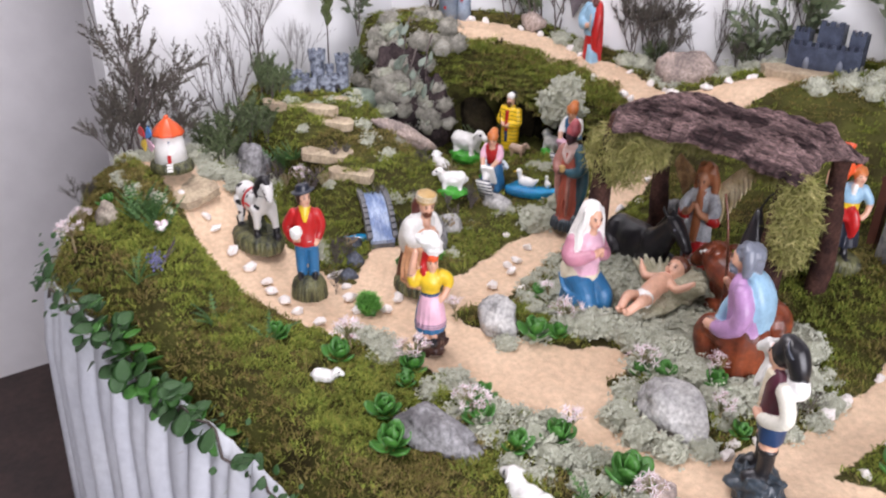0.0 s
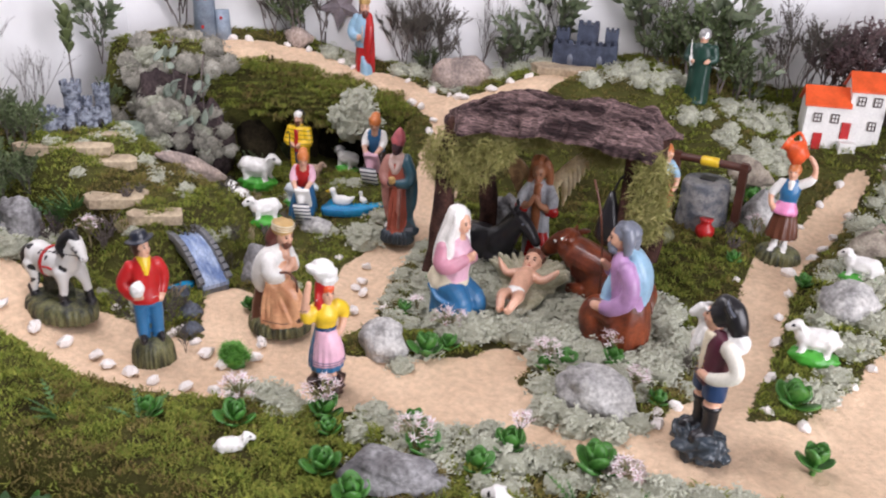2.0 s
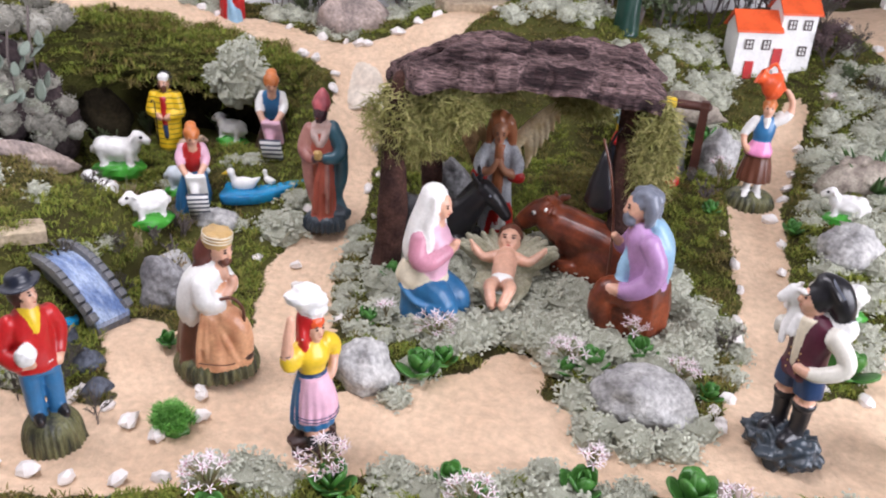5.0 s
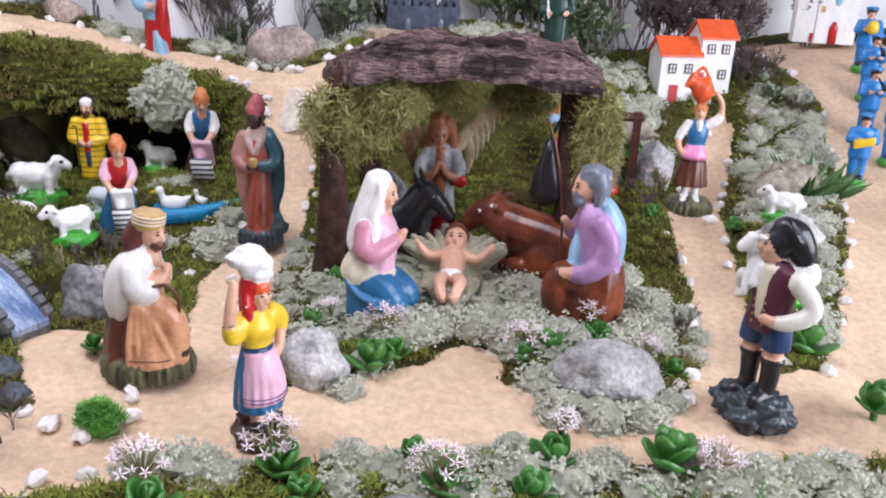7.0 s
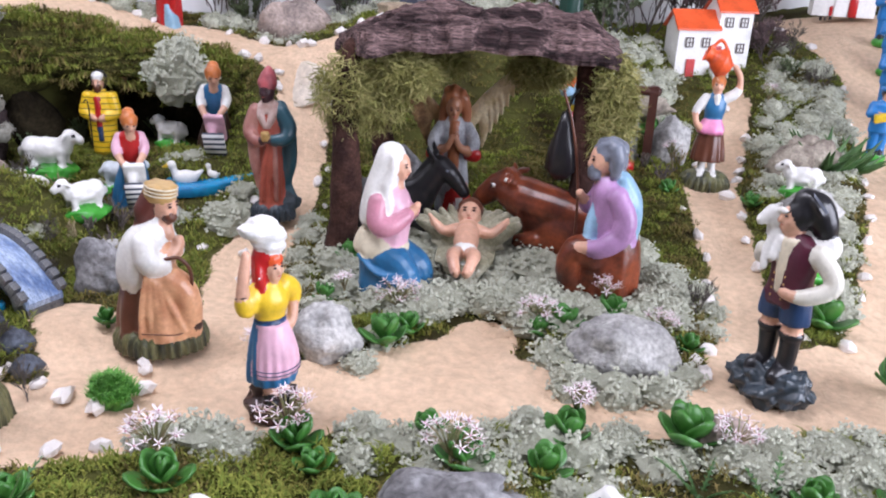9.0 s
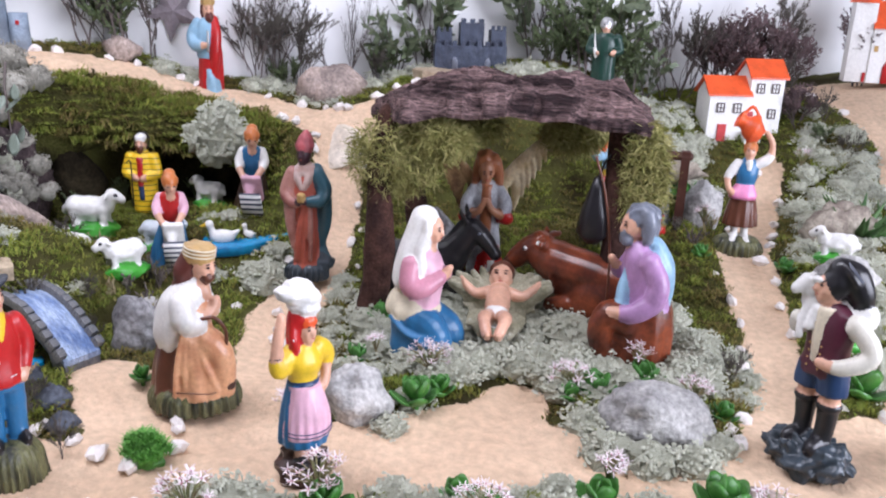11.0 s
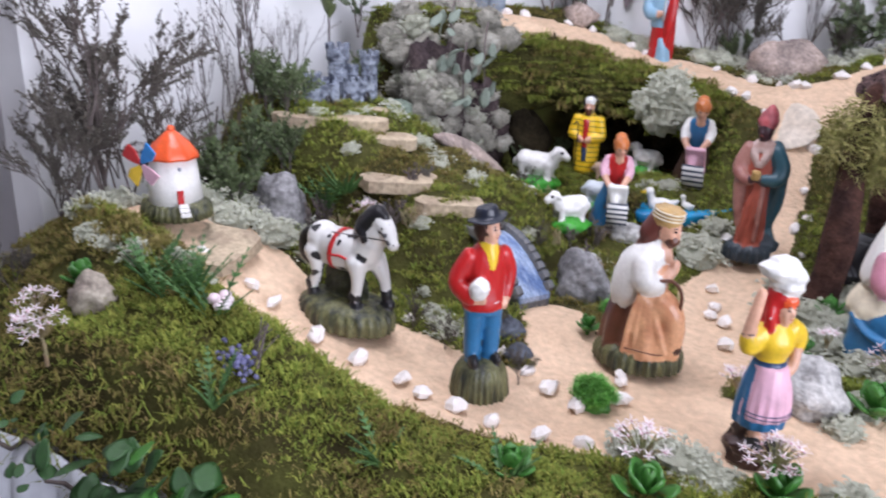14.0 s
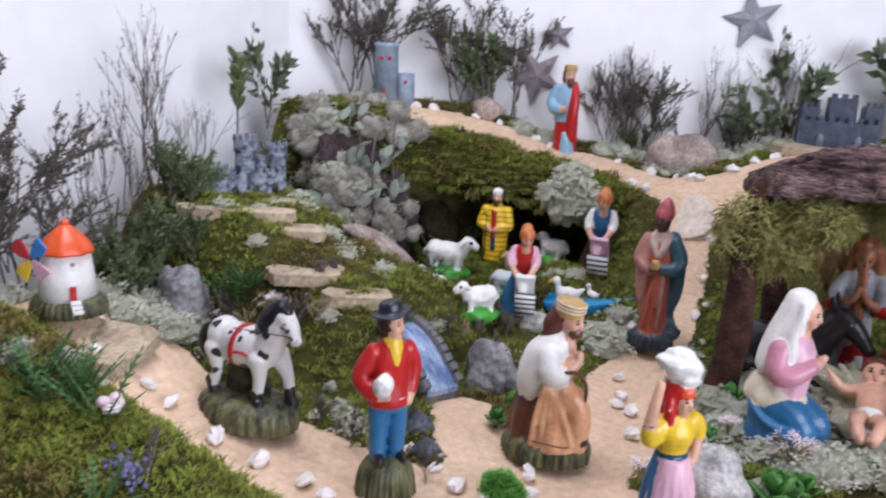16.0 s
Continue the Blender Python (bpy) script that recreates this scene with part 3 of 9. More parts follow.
def head(mb, c, r=0.013, skin=None, hair=None, face=(0, -1), beard=None, bow=0.0):
    """Head with brow, nose, cheeks, chin and painted eyes; face: which way it looks in the plan; bow: how far down."""
    f = Vector((*face, 0)).normalized()
    s = Vector((-f.y, f.x, 0))
    f = (f - Vector((0, 0, bow))).normalized()
    u = s.cross(f) * -1
    c = Vector(c)
    skin = skin or SKIN
    rot = Matrix((s, -f, u)).transposed()
    mb.ball(c, (r * 0.84, r * 0.92, r * 1.04), skin, 18, 12, rot)
    mb.ball(c + f * r * 0.36 - u * r * 0.52, (r * 0.56, r * 0.56, r * 0.52), skin, 14, 9, rot)
    mb.tube([c + f * r * 0.80 + u * r * 0.22, c + f * r * 0.98 - u * r * 0.10, c + f * r * 1.02 - u * r * 0.22], [r * 0.11, r * 0.15, r * 0.17], skin, 8)
    mb.tube([c - Vector((0, 0, r * 1.7)) - f * r * 0.1, c - u * r * 0.5], [r * 0.50, r * 0.46], skin, 10)
    d = fine(mb)
    for k in (-1, 1):
        mb.ball(c + f * r * 0.58 + s * r * 0.40 * k - u * r * 0.22, (r * 0.28, r * 0.28, r * 0.28), skin, 8, 6)
        d.ball(c + f * r * 0.845 + s * r * 0.34 * k + u * r * 0.14, (r * 0.15, r * 0.10, r * 0.075), DARK, 8, 5, rot)
        d.ball(c + f * r * 0.83 + s * r * 0.36 * k + u * r * 0.36, (r * 0.20, r * 0.08, r * 0.045), hair or DARK, 8, 4, rot)
    d.ball(c + f * r * 0.885 - u * r * 0.47, (r * 0.18, r * 0.10, r * 0.06), LIPS, 8, 4, rot)
    if hair:
        mb.ball(c - f * r * 0.24 + u * r * 0.24, (r * 0.98, r * 0.96, r * 1.0), hair, 16, 10, rot, 0.16, 3)
    if beard:
        mb.ball(c + f * r * 0.42 - u * r * 0.78, (r * 0.60, r * 0.52, r * 0.56), beard, 12, 8, rot, 0.2, 5)


def arm(mb, sh, el, ha, sleeve, r=0.0085, cuff=None):
    mb.tube([sh, Vector(sh).lerp(Vector(el), 0.5), el], [r * 1.15, r * 1.06, r * 0.95], sleeve, 10)
    mb.tube([el, Vector(el).lerp(Vector(ha), 0.55), Vector(el).lerp(Vector(ha), 0.85)], [r * 0.95, r * 0.82, r * 0.66], cuff or sleeve, 10)
    d = (Vector(ha) - Vector(el)).normalized()
    mb.tube([Vector(ha) - d * r * 0.3, Vector(ha) + d * r * 0.5], [r * 0.60, r * 0.48], SKIN, 8, 0.7)


def hat(mb, c, r, material, brim=1.9, tilt=None, crown=0.9):
    rot = tilt or Matrix.Identity(3)
    c = Vector(c)
    n = 24
    def ring(k, z, wave=0.0):
        return [c + rot @ Vector((r * k * math.cos(2 * math.pi * i / n), r * k * math.sin(2 * math.pi * i / n), z * r + wave * r * math.cos(4 * math.pi * i / n))) for i in range(n)]
    mb.rings([ring(0.9, -0.1), ring(brim, -0.02, 0.12), ring(brim * 1.03, 0.14, 0.12), ring(1.06, 0.20), ring(0.98, crown * 0.8), ring(0.8, crown), ring(0.3, crown * 0.92)], material)


def fig(mb, name, label, x, y, z, turn=0.0, h=1.0, slim=1.0, group="", voxel=0.0013, soft=3):
    return cast(mb, voxel / h, soft).thing(name, label, "figurine", pose(x, y, z, 0, 0, turn) @ Matrix.Diagonal((slim, slim, 1, 1)), group, scale=h)


def kneeling_mother():
    mb = MB()
    mb.loft([(-0.004, 0, -0.02, 0.034, 0.032), (-0.003, 0, 0.0, 0.036, 0.033), (-0.002, 0, 0.024, 0.035, 0.031), (-0.006, 0, 0.044, 0.031, 0.028), (-0.009, 0, 0.060, 0.027, 0.025)], BLUE, 40, 0.05, 7)
    for k in (-1, 1):
        mb.tube([(-0.004, 0.012 * k, 0.046), (0.014, 0.013 * k, 0.038), (0.030 + 0.004 * k, 0.014 * k, 0.024), (0.036, 0.013 * k, 0.0)], [0.019, 0.0185, 0.0165, 0.013], BLUE, 14)
    for k in range(4):
        mb.tube([(-0.030 + 0.008 * k, -0.026, 0.046 - 0.003 * k), (-0.004 + 0.009 * k, -0.034, 0.030 - 0.004 * k), (0.026 + 0.006 * k, -0.030, 0.030 - 0.006 * k)], [0.0022, 0.003, 0.0018], BLUE, 6)
    mb.loft([(-0.010, 0, 0.045, 0.031, 0.029), (-0.011, 0, 0.053, 0.033, 0.030), (-0.011, 0, 0.063, 0.030, 0.027), (-0.009, 0, 0.074, 0.025, 0.024)], CREAM, 40, 0.02, 9)
    mb.loft([(-0.004, 0, 0.058, 0.025, 0.024), (-0.001, 0, 0.074, 0.024, 0.024), (0.002, 0, 0.092, 0.024, 0.025), (0.000, 0, 0.110, 0.022, 0.024), (-0.002, 0, 0.122, 0.017, 0.018), (-0.002, 0, 0.132, 0.008, 0.008)], PINK, 40, 0.05, 6)
    mb.ball((0.014, 0, 0.100), (0.013, 0.018, 0.012), PINK, 14, 9)
    for k in (-1, 1):
        mb.tube([(-0.006, 0.022 * k, 0.110), (-0.004, 0.031 * k, 0.088), (0.010, 0.027 * k, 0.084), (0.026, 0.010 * k, 0.094)], [0.0115, 0.0125, 0.0115, 0.0085], ROSE, 14)
        mb.tube([(0.028, 0.005 * k, 0.094), (0.034, 0.003 * k, 0.104)], [0.0060, 0.0045], SKIN, 8, 0.7)
    head(mb, (0.011, 0, 0.146), 0.0145, SKIN, None, (1, -0.18), None, 0.15)
    mb.loft([(-0.017, 0, 0.078, 0.016, 0.024), (-0.016, 0, 0.086, 0.0195, 0.0275), (-0.013, 0, 0.104, 0.0200, 0.0275), (-0.008, 0, 0.124, 0.0195, 0.0240), (-0.003, 0, 0.142, 0.0180, 0.0195), (0.001, 0, 0.156, 0.0170, 0.0175), (0.001, 0, 0.166, 0.0125, 0.0130), (0.001, 0, 0.1705, 0.004, 0.004)], WHITE, 44, 0.05, 6)
    for k in (-1, 1):
        mb.tube([(0.009, 0.0140 * k, 0.158), (0.0100, 0.0165 * k, 0.142), (0.0045, 0.0205 * k, 0.124), (0.0060, 0.0225 * k, 0.104), (0.0000, 0.0250 * k, 0.090)], [0.0042, 0.0050, 0.0062, 0.0058, 0.0040], WHITE, 10)
    fig(mb, "kneeling_woman_figurine", "plaster kneeling woman, white veil, pink tunic, blue skirt", -0.088, -0.033, -0.014, -8, 1.0, 0.94)


def kneeling_father():
    mb = MB()
    mb.loft([(0.008, 0, -0.03, 0.038, 0.034), (0.008, 0, 0.0, 0.040, 0.035), (0.010, 0, 0.022, 0.039, 0.034), (0.012, 0, 0.046, 0.033, 0.030), (0.012, 0, 0.064, 0.026, 0.026)], CHESTNUT, 40, 0.07, 9)
    mb.tube([(0.006, -0.012, 0.030), (-0.026, -0.016, 0.042), (-0.039, -0.016, 0.034), (-0.040, -0.014, 0.012), (-0.030, -0.012, -0.012)], [0.020, 0.0185, 0.0165, 0.016, 0.016], CHESTNUT, 14)
    mb.tube([(0.006, 0.014, 0.030), (-0.022, 0.016, 0.020), (-0.034, 0.014, -0.004)], [0.020, 0.017, 0.014], CHESTNUT, 12)
    mb.loft([(0.012, 0, 0.050, 0.028, 0.029), (0.011, 0, 0.070, 0.027, 0.028), (0.007, 0, 0.092, 0.026, 0.028), (0.003, 0, 0.110, 0.023, 0.026), (-0.002, 0, 0.122, 0.014, 0.016), (-0.005, 0, 0.128, 0.008, 0.009)], LILAC, 40, 0.05, 7)
    mb.loft([(0.030, 0.004, 0.050, 0.009, 0.020), (0.030, 0.004, 0.074, 0.0135, 0.024), (0.026, 0.004, 0.102, 0.0145, 0.025), (0.014, 0.003, 0.124, 0.0130, 0.019), (0.006, 0.001, 0.134, 0.009, 0.012)], SKY, 30, 0.06, 6)
    mb.tube([(-0.014, -0.004, 0.092), (-0.018, -0.010, 0.072), (-0.020, -0.016, 0.056)], [0.0055, 0.0085, 0.0080], SKY, 12)
    mb.tube([(0.006, -0.024, 0.110), (0.018, -0.032, 0.086), (0.014, -0.034, 0.064)], [0.0125, 0.0135, 0.0130], LILAC, 14)
    mb.tube([(0.014, -0.034, 0.064), (-0.006, -0.034, 0.052), (-0.020, -0.031, 0.050)], [0.0130, 0.0120, 0.0085], LILAC, 14)
    mb.tube([(-0.024, -0.031, 0.050), (-0.034, -0.027, 0.049)], [0.0064, 0.0060], SKIN, 9)
    mb.tube([(0.000, 0.024, 0.112), (-0.016, 0.024, 0.084), (-0.026, 0.014, 0.092)], [0.0115, 0.0115, 0.0085], LILAC, 12)
    mb.tube([(-0.027, 0.012, 0.094), (-0.034, 0.006, 0.104)], [0.0060, 0.0050], SKIN, 9)
    head(mb, (-0.011, 0, 0.145), 0.0172, SKIN, None, (-1, -0.25), None, 0.1)
    mb.ball((-0.020, -0.002, 0.131), (0.0085, 0.0105, 0.0105), GREY, 14, 9, None, 0.3, 7)
    mb.ball((-0.002, 0.001, 0.156), (0.0195, 0.0180, 0.0145), GREY, 22, 13, None, 0.3, 9)
    for k in (-1, 0, 1):
        mb.tube([(0.000, 0.010 * k, 0.160), (0.010 - 0.006 * abs(k), 0.014 * k, 0.146), (0.010 - 0.008 * abs(k), 0.014 * k, 0.130)], [0.0100, 0.0090, 0.0060], GREY, 10)
    d = fine(mb)
    d.tube([(-0.034, 0.008, -0.005), (-0.036, 0.008, 0.105), (-0.048, 0.012, 0.175), (-0.062, 0.016, 0.215)], [0.0017] * 4, BROWN, 6)
    fig(mb, "kneeling_man_figurine", "plaster kneeling man, lilac robe, pale blue cloak, grey hair", 0.148, 0.010, 0.002, 6, 0.98, 0.94)


def baby():
    mb = MB()
    mb.ball((0, 0.03, 0.006), (0.036, 0.050, 0.010), CRADLE, 18, 7, None, 0.25, 2)
    for i in range(15):
        a = math.radians(4 + 12.3 * i)
        mb.tube([(0, 0.046, 0.012), (0.032 * math.cos(a), 0.052 + 0.026 * math.sin(a), 0.024), (0.060 * math.cos(a), 0.056 + 0.042 * math.sin(a), 0.040 + 0.003 * math.sin(i * 2.2))], [0.009, 0.013, 0.0075], CRADLE, 8, 0.45)
    mb.ball((0, 0.072, 0.020), (0.048, 0.032, 0.016), CRADLE, 22, 9, Matrix.Rotation(radians(30), 3, "X"), 0.3, 4)
    mb.tube([(0, 0.006, 0.024), (0, 0.026, 0.030), (0, 0.052, 0.034)], [0.0135, 0.0150, 0.0145], SKIN, 14)
    mb.ball((0, 0.004, 0.0245), (0.0165, 0.0105, 0.0130), WHITE, 16, 10)
    head(mb, (0, 0.078, 0.042), 0.0165, SKIN, None, (0, -1), None, -0.75)
    mb.ball((0, 0.089, 0.0455), (0.0158, 0.0125, 0.0150), BROWN, 16, 11, None, 0.15, 3)
    for k in (-1, 1):
        mb.tube([(0.008 * k, 0.000, 0.025), (0.012 * k, -0.018, 0.031), (0.006 * k, -0.040, 0.020)], [0.0092, 0.0085, 0.0056], SKIN, 10)
        mb.tube([(0.006 * k, -0.042, 0.020), (0.006 * k, -0.047, 0.027)], [0.0046, 0.0042], SKIN, 8)
        mb.tube([(0.012 * k, 0.050, 0.036), (0.028 * k, 0.044, 0.034), (0.041 * k, 0.052, 0.042)], [0.0072, 0.0066, 0.0048], SKIN, 10)
        mb.tube([(0.042 * k, 0.053, 0.043), (0.048 * k, 0.058, 0.048)], [0.0048, 0.0032], SKIN, 8, 0.7)
    cast(mb, 0.0013).thing("baby_figurine", "bare plaster baby in white cloth, lying on straw", "figurine", pose(-0.008, 0.008, -0.006, 4, 0, 3))


def ox_body(mb, body):
    mb.loft([(-0.01, 0, -0.01, 0.066, 0.030), (-0.01, 0, 0.014, 0.070, 0.034), (-0.008, 0, 0.040, 0.064, 0.032), (-0.004, 0, 0.060, 0.052, 0.023), (0.0, 0, 0.068, 0.034, 0.011)], body, 24)
    mb.ball((-0.052, 0, 0.034), (0.036, 0.034, 0.036), body)
    mb.ball((0.042, 0, 0.044), (0.032, 0.030, 0.036), body)
    mb.tube([(-0.040, 0, 0.046), (0.0, 0, 0.052), (0.046, 0, 0.056), (0.076, 0.001, 0.064), (0.094, 0.002, 0.072)], [0.026, 0.029, 0.0320, 0.0285, 0.0225], body, 18)
    mb.tube([(0.086, 0.002, 0.080), (0.104, 0.004, 0.070), (0.124, 0.006, 0.052)], [0.0215, 0.0185, 0.0145], body, 14)
    mb.ball((0.128, 0.006, 0.047), (0.0125, 0.0145, 0.0120), BROWN, 12, 8)
    for k in (-1, 1):
        mb.tube([(0.084, 0.016 * k, 0.090), (0.078, 0.028 * k, 0.091), (0.076, 0.037 * k, 0.088)], [0.006, 0.008, 0.003], body, 9, 0.5)
        fine(mb).ball((0.082, 0.031 * k, 0.0905), (0.0030, 0.0052, 0.0030), WHITE, 8, 5)
        mb.tube([(0.086, 0.010 * k, 0.097), (0.090, 0.015 * k, 0.102)], [0.0042, 0.0024], CHESTNUT, 7)
        fine(mb).ball((0.104, 0.004 + 0.0178 * k, 0.076), (0.0036, 0.0026, 0.0032), WHITE, 8, 5)
        fine(mb).ball((0.1055, 0.004 + 0.0196 * k, 0.076), (0.0022, 0.0018, 0.0022), BLACK, 8, 5)
        fine(mb).ball((0.137, 0.006 + 0.0062 * k, 0.050), (0.0020, 0.0022, 0.0018), BLACK, 6, 4)
        mb.tube([(0.030, 0.022 * k, 0.012), (0.062, 0.022 * k, 0.004), (0.050, 0.022 * k, -0.004)], [0.013, 0.009, 0.008], body, 8)
        mb.tube([(-0.05, 0.028 * k, 0.018), (-0.020, 0.038 * k, 0.007), (-0.050, 0.036 * k, -0.002)], [0.016, 0.010, 0.008], body, 8)
        mb.tube([(0.050, 0.024 * k, 0.070), (0.060, 0.027 * k, 0.050), (0.056, 0.026 * k, 0.028)], [0.003, 0.004, 0.002], body, 6)
    mb.tube([(-0.082, 0, 0.044), (-0.090, 0.006, 0.02), (-0.084, 0.014, 0.002)], [0.004, 0.003, 0.004], BROWN, 6)


def quadruped(mb, body, mane=None, ear=0.016):
    """A beast lying down, head towards +x, about 0.15 long."""
    mb.loft([(0, 0, -0.01, 0.058, 0.026), (0, 0, 0.012, 0.062, 0.030), (0, 0, 0.032, 0.058, 0.029), (0.0, 0, 0.05, 0.048, 0.022), (0, 0, 0.058, 0.032, 0.011)], body, 24)
    mb.ball((-0.045, 0, 0.026), (0.030, 0.030, 0.033), body)
    mb.ball((0.04, 0, 0.032), (0.028, 0.028, 0.034), body)
    mb.tube([(0.042, 0, 0.036), (0.062, 0, 0.062), (0.078, 0, 0.084)], [0.027, 0.020, 0.015], body, 14)
    mb.tube([(0.076, 0, 0.089), (0.094, 0, 0.074), (0.110, 0, 0.056)], [0.0155, 0.0130, 0.0092], body, 14)
    mb.ball((0.112, 0, 0.053), (0.0092, 0.0098, 0.0086), body, 12, 8)
    for k in (-1, 1):
        mb.tube([(0.070, 0.009 * k, 0.098), (0.064, 0.014 * k, 0.098 + ear * 0.6), (0.063, 0.015 * k, 0.098 + ear)], [0.0045, 0.0052, 0.002], body, 8, 0.5)
        mb.tube([(0.03, 0.022 * k, 0.012), (0.066, 0.024 * k, 0.006), (0.058, 0.022 * k, -0.004)], [0.011, 0.008, 0.007], body, 8)
        mb.tube([(-0.05, 0.024 * k, 0.016), (-0.022, 0.032 * k, 0.006), (-0.048, 0.032 * k, -0.002)], [0.014, 0.009, 0.007], body, 8)
        fine(mb).ball((0.090, 0.0125 * k, 0.084), (0.0028, 0.0018, 0.0020), GREY, 6, 4)
    if mane:
        mb.tube([(0.040, 0, 0.066), (0.056, 0, 0.086), (0.072, 0, 0.108)], [0.005, 0.006, 0.005], mane, 7, 0.5)


def crib_animals():
    mb = MB()
    quadruped(mb, BLACK, BLACK, 0.02)
    cast(mb, 0.0016).thing("donkey_figurine", "glossy black plaster donkey lying in the lichen", "figurine", pose(-0.128, 0.135, 0.008, 0, 0, -6), scale=0.92)
    mb = MB()
    ox_body(mb, CHESTNUT)
    cast(mb, 0.0016).thing("ox_figurine", "glossy chestnut plaster ox lying in the lichen", "figurine", pose(0.106, 0.094, 0.004, 0, -2, 162), scale=0.90)


def angel():
    mb = MB()
    robe = mat("angel_robe_paint", (0.50, 0.52, 0.55), 0.45, 0.3, 40, 0.3, 120, c2=(0.30, 0.31, 0.34))
    mb.loft([(0, 0, -0.02, 0.028, 0.026), (0, 0, 0.02, 0.026, 0.024), (0, 0, 0.052, 0.023, 0.021), (0, 0, 0.085, 0.021, 0.018), (0, 0, 0.112, 0.022, 0.016), (0, 0, 0.124, 0.011, 0.010)], robe, 40, 0.09, 7)
    mb.loft([(0.006, -0.010, -0.01, 0.022, 0.021), (0.008, -0.010, 0.022, 0.021, 0.019), (0.008, -0.009, 0.040, 0.014, 0.014)], RED, 30, 0.1, 6)
    mb.loft([(0.008, -0.014, 0.006, 0.016, 0.018), (0.009, -0.013, 0.022, 0.014, 0.016)], WHITE, 20, 0.1, 5)
    for k in (-1, 1):
        mb.tube([(0.018 * k, 0, 0.112), (0.030 * k, -0.008, 0.094), (0.026 * k, -0.016, 0.082)], [0.0105, 0.0115, 0.0100], robe, 12)
        mb.tube([(0.026 * k, -0.015, 0.080), (0.036 * k, -0.010, 0.076)], [0.0115, 0.0100], RED, 10, 0.8)
        mb.tube([(0.024 * k, -0.019, 0.083), (0.010 * k, -0.028, 0.090), (0.002 * k, -0.031, 0.104)], [0.0066, 0.0056, 0.0042], TAN, 9)
    head(mb, (-0.002, -0.008, 0.138), 0.0145, TAN, None, (0.15, -1), None, 0.35)
    mb.ball((-0.002, 0.002, 0.146), (0.0205, 0.0170, 0.0180), HAIR, 20, 12, None, 0.3, 6)
    for k in (-1, 1):
        mb.tube([(0.012 * k, 0.000, 0.148), (0.017 * k, 0.002, 0.132), (0.019 * k, 0.000, 0.118), (0.018 * k, -0.004, 0.108)], [0.0095, 0.0085, 0.0060, 0.0030], HAIR, 10)
    mb.loft([(0, -0.012, 0.040, 0.009, 0.012), (0, -0.011, 0.080, 0.009, 0.012), (0, -0.007, 0.120, 0.008, 0.010)], HAIR, 16, 0.08, 5)
    for k, col in ((1, FEATHER), (-1, FEATHER2)):
        root = Vector((0.012 * k, 0.016, 0.106))
        w = Vector((0.088, -0.002, 0.186)) if k > 0 else Vector((-0.066, 0.010, 0.158))
        elbow = Vector((0.040 * k, 0.012, 0.136))
        mb.tube([root, elbow, elbow.lerp(w, 0.6), w], [0.010, 0.011, 0.008, 0.0024], col, 12, 0.5)
        for i in range(9):
            e = elbow.lerp(w, (i - 2) / 6.5) if i > 1 else root.lerp(elbow, 0.4 + 0.5 * i)
            L = 0.054 - 0.0046 * i
            mb.tube([e, e + Vector((0.007 * k, 0.002, -L * 0.5)), e + Vector((0.006 * k + 0.008 * k * (i / 9), 0.001, -L))], [0.0074, 0.0070, 0.0026], col, 10, 0.42)
    fig(mb, "angel_figurine", "praying winged angel figurine in grey and red robe", -0.048, 0.180, 0.014, 6, 1.02, 0.82, voxel=0.0013, soft=1)


